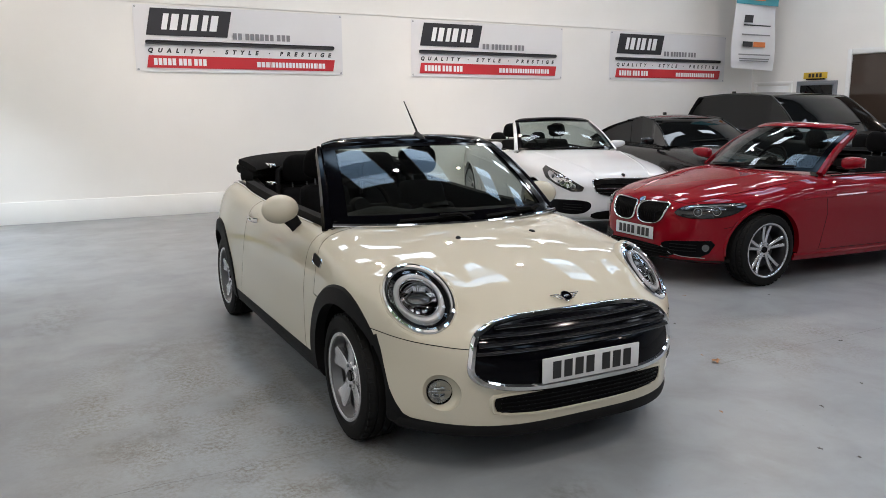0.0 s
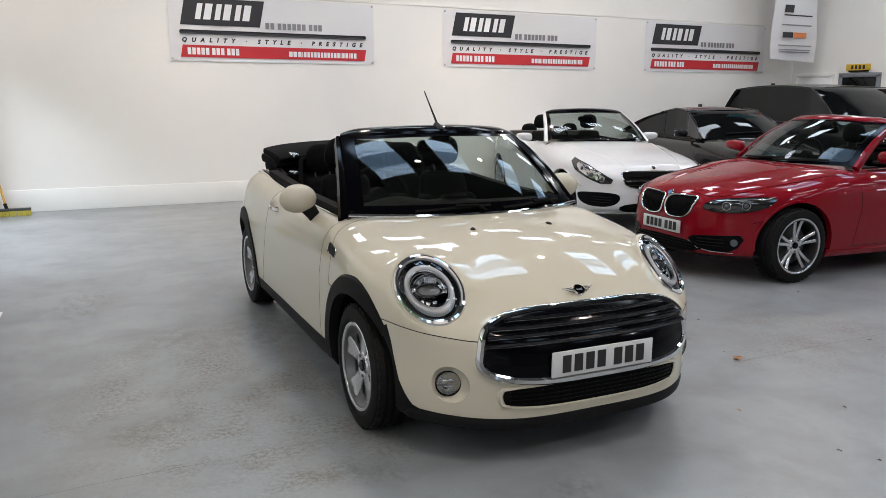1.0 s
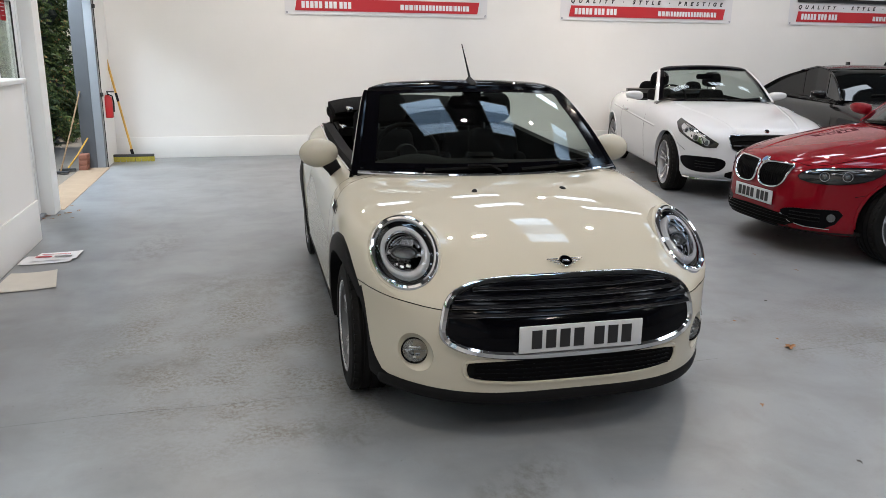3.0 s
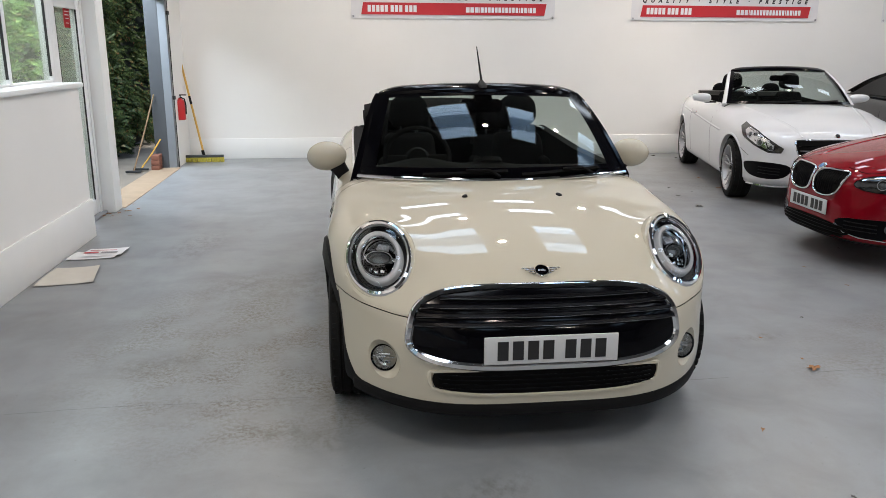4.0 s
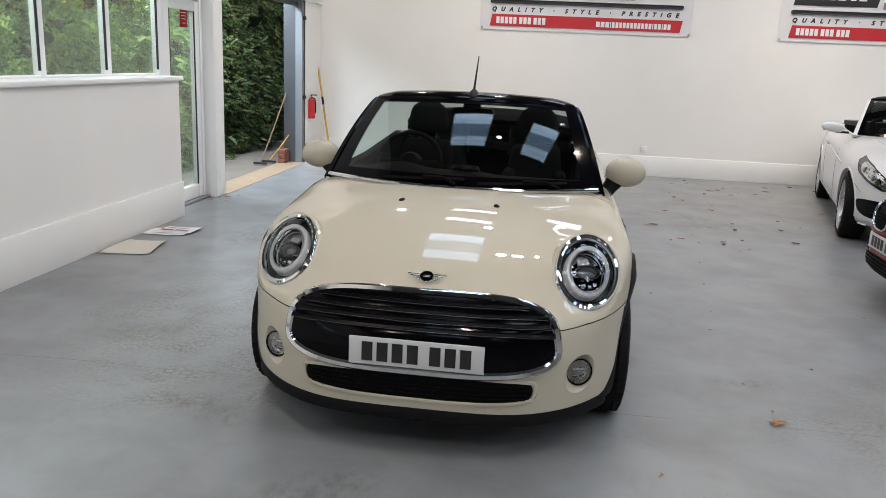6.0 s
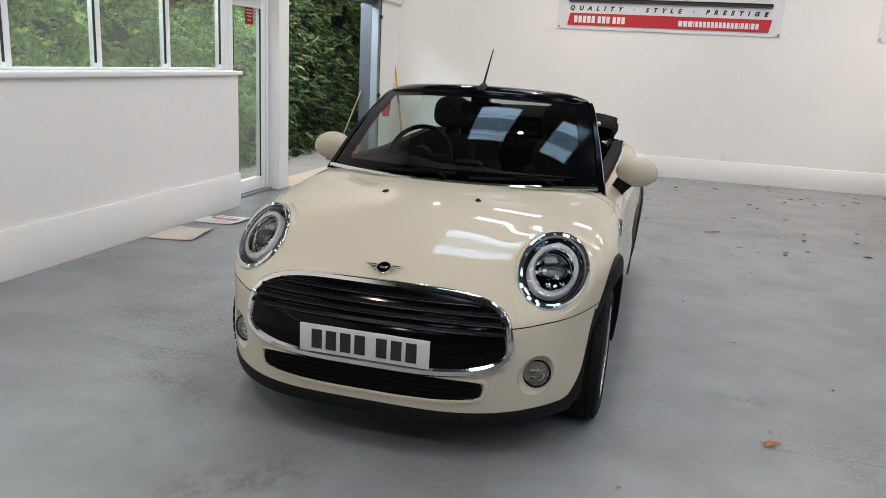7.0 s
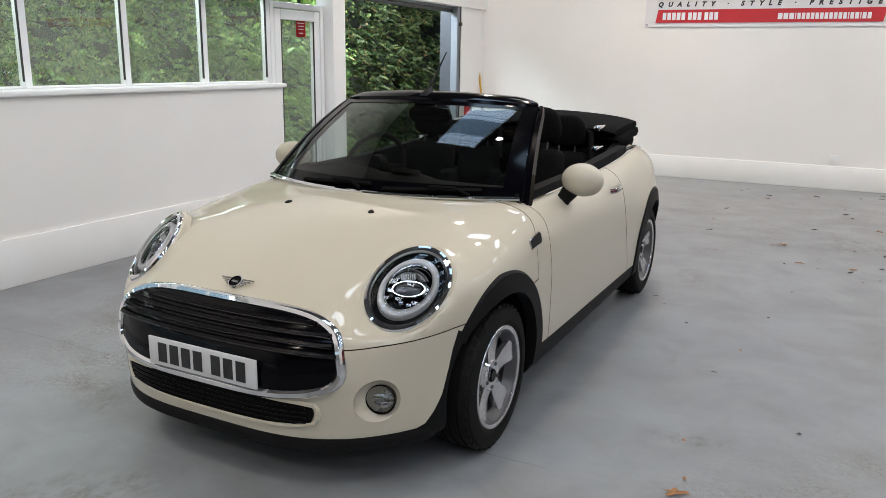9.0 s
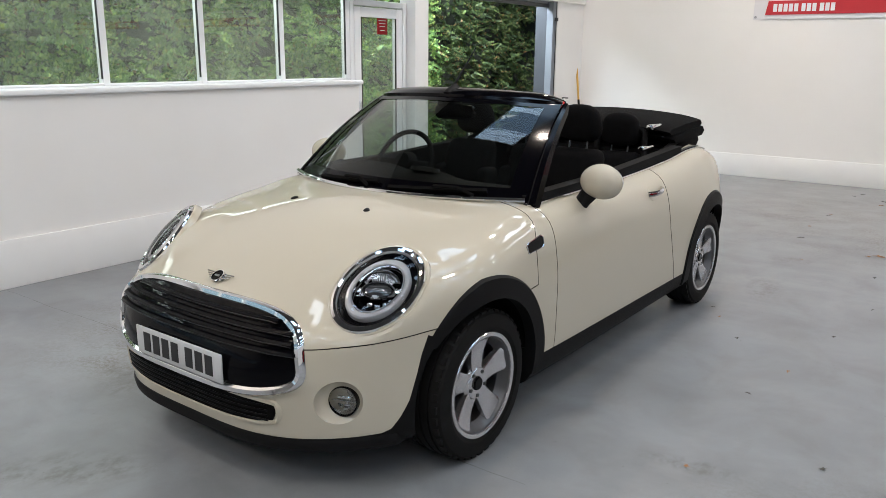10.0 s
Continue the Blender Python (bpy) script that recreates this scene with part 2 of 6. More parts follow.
def floor_material():
    m = mat("floor_paint", (0.25, 0.275, 0.30), 0.28)
    nt = m.node_tree
    b = nt.nodes["Principled BSDF"]
    tc = nt.nodes.new("ShaderNodeTexCoord")

    def noise_node(scale, detail=8, rough=0.6, dist=0.0):
        n = nt.nodes.new("ShaderNodeTexNoise")
        n.inputs["Scale"].default_value, n.inputs["Detail"].default_value = scale, detail
        n.inputs["Roughness"].default_value, n.inputs["Distortion"].default_value = rough, dist
        nt.links.new(tc.outputs["Object"], n.inputs["Vector"])
        return n

    def ramp(src, lo, hi, a, c):
        r = nt.nodes.new("ShaderNodeMapRange")
        r.inputs["From Min"].default_value, r.inputs["From Max"].default_value = lo, hi
        r.inputs["To Min"].default_value, r.inputs["To Max"].default_value = a, c
        nt.links.new(src.outputs[0], r.inputs["Value"])
        return r

    def mixer(fac, a, c):
        x = nt.nodes.new("ShaderNodeMix")
        x.data_type = "RGBA"
        nt.links.new(fac.outputs[0], x.inputs[0])
        for k, v in ((6, a), (7, c)):
            if isinstance(v, tuple):
                x.inputs[k].default_value = (*v, 1)
            else:
                nt.links.new(v.outputs[2], x.inputs[k])
        return x
    def stretched(scale, sx, sy, detail=8, rough=0.6):
        n = noise_node(scale, detail, rough)
        mp = nt.nodes.new("ShaderNodeMapping")
        mp.inputs["Scale"].default_value = (sx, sy, 1)
        nt.links.new(tc.outputs["Object"], mp.inputs["Vector"])
        nt.links.new(mp.outputs[0], n.inputs["Vector"])
        return n

    def math_node(kind, a, c):
        x = nt.nodes.new("ShaderNodeMath")
        x.operation, x.use_clamp = kind, True
        for k, v in ((0, a), (1, c)):
            if isinstance(v, float):
                x.inputs[k].default_value = v
            else:
                nt.links.new(v.outputs[0], x.inputs[k])
        return x

    def worn_spot(cx, cy, rx, ry, turn):
        """An oval area of worn paint, strongest in its middle."""
        mp = nt.nodes.new("ShaderNodeMapping")
        mp.vector_type = "TEXTURE"
        mp.inputs["Location"].default_value = (cx, cy, 0)
        mp.inputs["Rotation"].default_value = (0, 0, radians(turn))
        mp.inputs["Scale"].default_value = (rx, ry, 1)
        gr = nt.nodes.new("ShaderNodeTexGradient")
        gr.gradient_type = "SPHERICAL"
        nt.links.new(tc.outputs["Object"], mp.inputs["Vector"])
        nt.links.new(mp.outputs[0], gr.inputs["Vector"])
        r = nt.nodes.new("ShaderNodeMapRange")
        r.inputs["From Max"].default_value = 0.5
        nt.links.new(gr.outputs["Fac"], r.inputs["Value"])
        return r
    big = mixer(ramp(noise_node(0.35, 5), 0.3, 0.7, 0, 1), (0.214, 0.230, 0.246), (0.254, 0.269, 0.282))
    cloud = mixer(ramp(noise_node(2.2, 5, 0.58, 0.5), 0.40, 0.72, 0, 0.85), big, (0.160, 0.166, 0.174))
    streak = mixer(ramp(stretched(1.5, 0.9, 1.8, 6, 0.6), 0.50, 0.80, 0, 0.45), cloud, (0.30, 0.31, 0.32))
    smear = mixer(ramp(stretched(6.0, 1.0, 0.5, 5, 0.6), 0.52, 0.80, 0, 0.42), streak, (0.150, 0.146, 0.138))
    speck = ramp(noise_node(42, 9, 0.80), 0.45, 0.57, 0, 1)
    spots = math_node("ADD", worn_spot(0.70, 4.0, 1.0, 1.5, 0), worn_spot(1.05, 3.6, 0.8, 1.0, 0))
    more = math_node("ADD", spots, math_node("MULTIPLY", math_node("ADD", worn_spot(4.6, 9.4, 3.4, 2.4, 0), worn_spot(4.4, 3.4, 1.0, 0.7, 30)), 0.75))
    area = math_node("MULTIPLY", more, ramp(noise_node(3.2, 4, 0.55), 0.36, 0.66, 0.0, 1.0))
    worn = mixer(math_node("MULTIPLY", speck, math_node("MULTIPLY", area, 1.0)), smear, (0.100, 0.082, 0.056))
    marks = None
    for cx, cy, rx, ry, turn in ((2.81, 9.2, 0.5, 0.25, 20), (3.22, 6.41, 0.14, 0.34, 10), (3.64, 3.72, 0.26, 0.07, 8), (1.73, 2.24, 0.4, 0.16, 40), (1.1, 2.84, 0.3, 0.12, 150), (3.18, 7.39, 0.2, 0.14, 0), (0.82, 5.07, 0.6, 0.4, 0), (1.25, 5.1, 0.35, 0.6, 0), (0.32, 3.69, 0.3, 0.2, 30), (4.3, 8.2, 0.5, 0.4, 60), (0.1, 6.3, 0.6, 0.25, 80)):
        sp = worn_spot(cx, cy, rx, ry, turn)
        marks = sp if marks is None else math_node("ADD", marks, sp)
    worn = mixer(math_node("MULTIPLY", marks, ramp(stretched(14.0, 1.0, 0.6, 7, 0.75), 0.44, 0.66, 0.0, 0.8)), worn, (0.11, 0.106, 0.098))
    dots = mixer(ramp(noise_node(55, 2, 0.5), 0.735, 0.77, 0, 0.7), worn, (0.08, 0.075, 0.07))
    grain = mixer(ramp(noise_node(170, 5, 0.7), 0.45, 0.70, 0, 0.22), dots, (0.13, 0.13, 0.13))
    nt.links.new(grain.outputs[2], b.inputs["Base Color"])
    nt.links.new(ramp(stretched(1.3, 0.8, 1.2, 6, 0.55), 0.2, 0.8, 0.29, 0.44).outputs[0], b.inputs["Roughness"])
    return m


M_FLOOR = floor_material()
M_FLOOR.node_tree.nodes["Principled BSDF"].inputs["Specular IOR Level"].default_value = 0.5
M_WALL = mat("white_wall_paint", (0.80, 0.79, 0.77), 0.55, vary=0.05, scale=1.2, bump=0.05, bump_scale=60)
M_SKIRT = mat("white_gloss_paint", (0.80, 0.80, 0.79), 0.4, vary=0.05, scale=3)
M_UPVC = mat("white_upvc", (0.80, 0.81, 0.82), 0.3, vary=0.02, scale=4)
M_SOUTH = mat("grey_wall_paint", (0.42, 0.42, 0.41), 0.6, vary=0.1, scale=1.5)
M_CEIL = mat("ceiling_sheeting", (0.10, 0.105, 0.11), 0.8, vary=0.05, scale=1)
M_STEEL = mat("grey_steel", (0.23, 0.25, 0.28), 0.45, metal=0.3, vary=0.12, scale=5)
M_COLUMN = mat("column_paint", (0.060, 0.066, 0.076), 0.5, vary=0.15, scale=4)
M_DARKSTEEL = mat("dark_steel", (0.06, 0.065, 0.07), 0.4, metal=0.6, vary=0.2, scale=9)
M_GASKET = mat("rubber_gasket", (0.02, 0.02, 0.02), 0.6)
M_ROOFLIGHT = mat("rooflight_sheet", (0.55, 0.76, 1.0), 0.4, emit=6.0)
M_ROOFLAP = mat("rooflight_overlap", (0.45, 0.70, 1.0), 0.4, emit=1.7)
M_ROOFBRIGHT = mat("rooflight_bright_sheet", (0.80, 0.89, 1.0), 0.4, emit=9.0)
M_PANE = glass_mat("window_glass", (0.98, 1.0, 0.98), veil=0.04)


def block(name, x0, x1, y0, y1, z0, z1, material, parent=None, bevel=0.0, label=""):
    return part(name, box_bm((x0 + x1) / 2, (y0 + y1) / 2, (z0 + z1) / 2, x1 - x0, y1 - y0, z1 - z0, bevel), material, parent, label, smooth=bevel > 0)


def sheets_bm(w, h, gap, c):
    """The four faces of a double-glazed pane that stands in the yz plane, all looking into the room."""
    me = bpy.data.meshes.new("work")
    vs = [(c[0] + x, c[1] + a * w / 2, c[2] + b * h / 2) for x in (gap / 2, gap / 2 - 0.004, -gap / 2 + 0.004, -gap / 2) for a, b in ((-1, -1), (1, -1), (1, 1), (-1, 1))]
    me.from_pydata(vs, [], [(4 * k, 4 * k + 1, 4 * k + 2, 4 * k + 3) for k in range(4)])
    return me


def setting(ob, label, category):
    return tagged(ob, label, category, kind="structure")


setting(block("floor", LEFT - 0.3, RIGHT + 0.2, FRONT - 0.2, BACK + 0.2, -0.2, 0.0, M_FLOOR), "grey-blue painted concrete floor, scuffed and stained", "floor")
setting(block("wall_north", LEFT - 0.3, RIGHT + 0.2, BACK, BACK + 0.2, 0, CEIL, M_WALL), "white painted showroom wall with banners", "wall")
# unseen closing wall; its grey is set for reflections and bounce light
setting(block("wall_south", LEFT - 0.3, RIGHT + 0.2, FRONT - 0.2, FRONT, 0, CEIL, M_SOUTH), "plain grey wall, unseen, closes the room and sets the bounce light", "wall")
setting(block("wall_east", RIGHT, RIGHT + 0.2, FRONT, BACK, 0, CEIL, M_WALL), "white painted partition wall with doors", "wall")
setting(block("ceiling", LEFT - 0.3, RIGHT + 0.2, FRONT - 0.2, BACK + 0.2, CEIL, CEIL + 0.15, M_CEIL), "dark grey sheeted ceiling with rooflights", "ceiling")
setting(block("wall_ledge", LEFT - 0.12, RIGHT, BACK - 0.012, BACK, 2.985, 3.01, M_WALL), "thin white ledge along the wall", "ledge")
setting(block("baseboard_north", -0.97, RIGHT, BACK - 0.018, BACK, 0.0, 0.30, M_SKIRT, bevel=0.004), "white painted skirting board", "skirting")

# window wall: low wall, sill, frames
wall = setting(block("wall_west", LEFT - 0.25, LEFT, FRONT, 6.76, 0, 1.27, M_WALL), "low white painted wall under the windows", "wall")
setting(block("baseboard_west", LEFT, LEFT + 0.02, FRONT, 6.76, 0, 0.33, M_SKIRT, bevel=0.004), "white painted skirting board", "skirting")
setting(block("window_sill", LEFT - 0.25, LEFT + 0.035, FRONT, 6.80, 1.27, 1.31, M_UPVC, bevel=0.012), "white window sill board", "sill")
setting(block("wall_over_windows", LEFT - 0.25, LEFT, FRONT, 7.60, 2.16, CEIL, M_WALL), "white wall above the windows", "wall")
WX = -1.10
bars = [6.865 - 0.875 * k for k in range(16)]
for k, (b0, b1) in enumerate(zip(bars[1:], bars)):
    win = setting(thing("window_%d" % (k + 1), pose(WX, b0, 1.31), "white framed window looking onto a hedge", "window"), "", "")
    w, h = b1 - b0, 0.85
    part("window_frame", box_bm(0, w - 0.027, h / 2, 0.07, 0.054, h, 0.006), M_UPVC, win)
    part("window_frame", box_bm(0, (w - 0.054) / 2, 0.009, 0.066, w - 0.056, 0.018, 0.004), M_UPVC, win)
    part("window_frame", box_bm(0, (w - 0.054) / 2, h - 0.03, 0.066, w - 0.056, 0.06, 0.006), M_UPVC, win)
    part("gasket", box_bm(0.020, w - 0.056, h / 2, 0.02, 0.005, h - 0.10), M_GASKET, win, smooth=False)
    pane = part("pane", sheets_bm(w - 0.056, h - 0.078, 0.024, (0, (w - 0.054) / 2, h / 2 - 0.021)), M_PANE, win, smooth=False)
    pane.visible_shadow = False

# glazed door beside the low wall
door = setting(thing("door_1", pose(-1.115, 6.875, 0), "white framed glazed door with a red notice", "door"), "", "")
DW, DH = 0.90, 2.10
for y0, y1, z0, z1, d in ((0, 0.06, 0, DH, 0.09), (DW - 0.06, DW, 0, DH, 0.09), (0.062, DW - 0.062, DH - 0.06, DH, 0.09)):
    part("frame", box_bm(0, (y0 + y1) / 2, (z0 + z1) / 2, d, y1 - y0, z1 - z0, 0.006), M_UPVC, door)
for y0, y1, z0, z1 in ((0.07, 0.17, 0.03, 2.03), (DW - 0.17, DW - 0.07, 0.03, 2.03), (0.172, DW - 0.172, 0.03, 0.17), (0.172, DW - 0.172, 1.93, 2.03)):
    part("door_rail", box_bm(0.012, (y0 + y1) / 2, (z0 + z1) / 2, 0.06, y1 - y0, z1 - z0, 0.008), M_UPVC, door)
for y in (0.176, DW - 0.176):
    part("gasket", box_bm(0.036, y, 1.05, 0.012, 0.012, 1.76), M_GASKET, door, smooth=False)
part("pane", sheets_bm(DW - 0.35, 1.76, 0.024, (0.012, DW / 2, 1.05)), M_PANE, door, smooth=False).visible_shadow = False
part("threshold", box_bm(0.03, DW / 2, 0.013, 0.12, DW, 0.026, 0.005), M_STEEL, door)
part("handle", box_bm(0.06, 0.12, 1.02, 0.03, 0.02, 0.13, 0.006), M_CHROME, door)
M_NOTICE = mat("red_notice", (0.55, 0.02, 0.03), 0.5)
M_PALE = mat("pale_print", (0.75, 0.72, 0.70), 0.5)
notice = tagged(thing("notice", pose(-1.092, 7.395, 1.865), "small red notice stuck on the door glass", "notice"))
part("sheet", box_bm(0, 0, 0, 0.002, 0.16, 0.20), M_NOTICE, notice, smooth=False)
part("heading", box_bm(0.002, 0, 0.085, 0.001, 0.155, 0.028), M_PALE, notice, smooth=False)
for k, z in enumerate((0.04, 0.01, -0.02, -0.06)):
    part("print_bar", box_bm(0.002, 0, z, 0.001, 0.12 - 0.016 * k, 0.007), M_PALE, notice, smooth=False)

setting(block("wall_post", -1.17, -0.95, 7.78, 8.02, 0, 2.30, M_SKIRT, bevel=0.01), "white painted post beside the shutter opening", "post")
setting(block("wall_over_shutter", LEFT - 0.3, LEFT - 0.06, 7.60, BACK, 2.30, CEIL, M_WALL), "white wall above the shutter opening", "wall")
setting(block("wall_corner", -1.07, -0.955, 11.005, BACK, 0, 2.30, M_WALL), "white wall strip at the corner", "wall")
shutter = tagged(thing("roller_shutter", pose(-1.06, 9.46, 2.24), "grey steel roller shutter, rolled up above the opening", "shutter"))
part("bottom_bar", box_bm(0, 0, 0.0, 0.05, 2.86, 0.05, 0.006), M_DARKSTEEL, shutter)
for k in range(6):
    part("slat", box_bm(0.0, 0, 0.065 + 0.078 * k, 0.025, 2.86, 0.074, 0.01), M_STEEL, shutter)
guide = tagged(thing("shutter_guide", pose(-1.022, 10.95, 0), "grey steel guide rail of the roller shutter", "guide rail"))
part("channel", prism_bm([(-0.05, -0.05), (0.05, -0.05), (0.05, 0.05), (-0.05, 0.05), (-0.05, 0.035), (0.035, 0.035), (0.035, -0.035), (-0.05, -0.035)], "Z", 0, 2.3), M_STEEL, guide, smooth=False)
part("cable", sweep_bm([(0.065, 0.02, z / 10) for z in range(0, 24)], oval(0.006, 0.006, 6), normals=[(1, 0, 0)] * 24), M_GASKET, guide)
for z in (0.95, 2.06):
    part("cable_clip", box_bm(0.065, 0.02, z, 0.04, 0.05, 0.05, 0.006), M_GASKET, guide)
col = tagged(thing("steel_column", pose(-1.16, 11.06, 0), "grey painted steel column beside the shutter", "column"))
part("web", box_bm(0, 0, 1.15, 0.02, 0.28, 2.3), M_COLUMN, col, smooth=False)
for y in (-0.15, 0.15):
    part("flange", box_bm(0, y, 1.15, 0.17, 0.02, 2.3), M_COLUMN, col, smooth=False)

# rooflights in rows along the ceiling
row_group = "rooflights in the ceiling"


def rooflight(label, bands, bright, wide=1.03):
    """A translucent panel: bright sheets with a duller lap between them, narrow ribs and a rim. Bands are (from, to, lapped) along its length."""
    o = tagged(thing("rooflight", pose(0, 0, 0), label, "rooflight", row_group))
    lo, hi = bands[0][0], bands[-1][1]
    for y0, y1, lap in bands:
        part("overlap" if lap else "sheet", box_bm(0, (y0 + y1) / 2, -0.01, wide, y1 - y0 - 0.004, 0.012), M_ROOFLAP if lap else bright, o, smooth=False)
    for k in range(1, int((hi - lo) / 0.24)):
        part("rib", box_bm(0, lo + 0.24 * k, -0.022, wide, 0.022, 0.010), M_ROOFLAP, o, smooth=False)
    for s in (-1, 1):
        part("rim", box_bm(s * (wide / 2 + 0.02), (lo + hi) / 2, -0.02, 0.03, hi - lo + 0.06, 0.04), M_UPVC, o, smooth=False)
        part("rim", box_bm(0, (lo + hi) / 2 + s * ((hi - lo) / 2 + 0.015), -0.02, wide + 0.008, 0.03, 0.04), M_UPVC, o, smooth=False)
    return o


BANDS = ((-0.62, -0.08, False), (-0.08, 0.66, True), (0.66, 1.22, False))
long_light = rooflight("long bright translucent rooflight with a dull overlap", BANDS, M_ROOFLIGHT)
slim_light = rooflight("narrow bright translucent rooflight with a dull overlap", BANDS, M_ROOFLIGHT, 0.80)
short_light = rooflight("short bright translucent rooflight panel", ((-0.22, 0.22, False),), M_ROOFBRIGHT, 0.95)
spots = [(long_light if cx < 3 else slim_light, cx, cy) for cx in (1.80, 3.85, 6.45, 8.6, 10.7, 12.8) for cy in (-2.4, 5.08)]
spots += [(short_light, cx, cy) for cx in (1.85, 3.80, 6.30, 8.6, 10.7, 12.8) for cy in (0.2, 1.9, 8.2, 10.0)]
used = set()
for o, cx, cy in spots:
    if o.name in used:
        copy_thing(o, pose(cx, cy, CEIL - 0.005))
    else:
        used.add(o.name)
        o.matrix_world = pose(cx, cy, CEIL - 0.005)


# ---- cars ----
class Body:
    """A closed car body: a rounded box shaped by its plan, its top line and its side section."""

    def __init__(self, c):
        self.c = c
        n = c.get("grid", (36, 110, 18))
        self.top, self.bot = smooth_curve(c["top"]), smooth_curve(c["bottom"])
        self.wid, self.sec = smooth_curve(c["width"]), smooth_curve(c["section"])
        keys, verts, faces = {}, [], []

        def vid(i, j, k):
            if (i, j, k) not in keys:
                keys[i, j, k] = len(verts)
                verts.append(self.place(2 * i / n[0] - 1, self.lines(j, n[1]), 2 * k / n[2] - 1))
            return keys[i, j, k]
        for k in (0, n[2]):
            for i in range(n[0]):
                for j in range(n[1]):
                    q = [vid(i, j, k), vid(i + 1, j, k), vid(i + 1, j + 1, k), vid(i, j + 1, k)]
                    faces.append(q if k else q[::-1])
        for i in (0, n[0]):
            for j in range(n[1]):
                for k in range(n[2]):
                    q = [vid(i, j, k), vid(i, j + 1, k), vid(i, j + 1, k + 1), vid(i, j, k + 1)]
                    faces.append(q if i else q[::-1])
        for j in (0, n[1]):
            for i in range(n[0]):
                for k in range(n[2]):
                    q = [vid(i, j, k), vid(i + 1, j, k), vid(i + 1, j, k + 1), vid(i, j, k + 1)]
                    faces.append(q if not j else q[::-1])
        self.verts, self.faces = verts, faces
        from mathutils.bvhtree import BVHTree
        self.tree = BVHTree.FromPolygons(verts, faces)

    @staticmethod
    def lines(j, n):
        t = 2 * j / n - 1
        return t

    def place(self, u, v, w):
        c = self.c
        n = c["plan_front"] if v < 0 else c["plan_rear"]
        r = max(abs(u), abs(v))
        if r > 1e-6:
            m = (abs(u) ** n + abs(v) ** n) ** (1 / n)
            u, v = u * r / m, v * r / m
        ends = abs(v) ** 4 / (abs(u) ** 4 + abs(v) ** 4 + 1e-9)
        k = (c["edge_side"] if w > 0 else c.get("edge_low", 12)) * (1 - ends) + (c["edge_end"] if w > 0 else c.get("edge_low_end", 7)) * ends
        m = (r ** k + abs(w) ** k) ** (1 / k)
        big = max(r, abs(w))
        f = big / m if m > 1e-6 else 1
        u, v, w = u * f, v * f, w * f
        y = c["length"] * (v + 1) / 2
        zt, zb = self.top(y), self.bot(y)
        dome = c.get("dome", 0.0)
        bow = (1 + dome) * u * u - dome * u ** 4
        zt -= c["crown"] * bow * (0.4 + 0.6 * min(1, max(0, (c["cowl"] - y) / 0.5))) if y < c["cowl"] else 0.4 * c["crown"] * bow
        for bx, by, rx, ry, amp in c.get("bulges", ()):
            zt += amp * math.exp(-((abs(u) * c["half"] - bx) / rx) ** 2) * math.exp(-((y - by) / ry) ** 2)
        z = zb + (w + 1) / 2 * (zt - zb)
        x = u * self.wid(y) * self.sec(z)
        for ay, amp in c.get("flares", ()):
            x += math.copysign(amp, u) * abs(u) ** 3 * math.exp(-((y - ay) / 0.42) ** 2) * math.exp(-((z - 0.55) / 0.22) ** 2)
        for ay, az, amp in c.get("corners", ()):
            x += math.copysign(amp, u) * abs(u) ** 3 * math.exp(-((y - ay) / 0.17) ** 2) * math.exp(-((z - az) / 0.15) ** 2)
        y += c.get("lean", 0) * max(0, -v) ** 6 * max(0, z - 0.45) + c.get("tuck", 0) * max(0, -v) ** 6 * max(0, 0.47 - z)
        p = Vector((x, y, z))
        for (fx, fy, fz), (nx, ny, nz), r0, r1 in c.get("flats", ()):
            # the skin settles into the plane of each lamp
            q = math.copysign(1, x)
            d = p - Vector((q * fx, fy, fz))
            fn = Vector((q * nx, ny, nz)).normalized()
            off = d.dot(fn)
            f = min(1, max(0, (r1 - (d - fn * off).length) / (r1 - r0)))
            if abs(off) < 0.16:
                p = p - fn * max(off, -0.012) * f * f * (3 - 2 * f)
        return p

    def mesh(self, material):
        me = bpy.data.meshes.new("work")
        me.from_pydata(self.verts, [], self.faces)
        me.materials.append(material)
        return me

    def front(self, x, z):
        h = self.tree.ray_cast(Vector((x, -1, z)), Vector((0, 1, 0)))
        return (h[0], h[1]) if h[0] else (Vector((x, 0.3, z)), Vector((0, -1, 0)))

    def side(self, y, z, s):
        h = self.tree.ray_cast(Vector((2 * s, y, z)), Vector((-s, 0, 0)))
        return (h[0], h[1]) if h[0] else (Vector((0.8 * s, y, z)), Vector((s, 0, 0)))

    def diag(self, a, b, deg, s):
        """Meets the body at height b from a slanting front; a runs along the slanted plane."""
        f = radians(deg)
        d = Vector((-s * math.sin(f), math.cos(f), 0))
        t = Vector((s * math.cos(f), math.sin(f), 0))
        h = self.tree.ray_cast(t * a + Vector((0, 0, b)) - d * 3, d)
        return (h[0], h[1]) if h[0] else (t * a + Vector((0, 0, b)), -d)

    def above(self, x, y):
        h = self.tree.ray_cast(Vector((x, y, 3)), Vector((0, 0, -1)))
        return (h[0], h[1]) if h[0] else (Vector((x, y, 0.9)), Vector((0, 0, 1)))


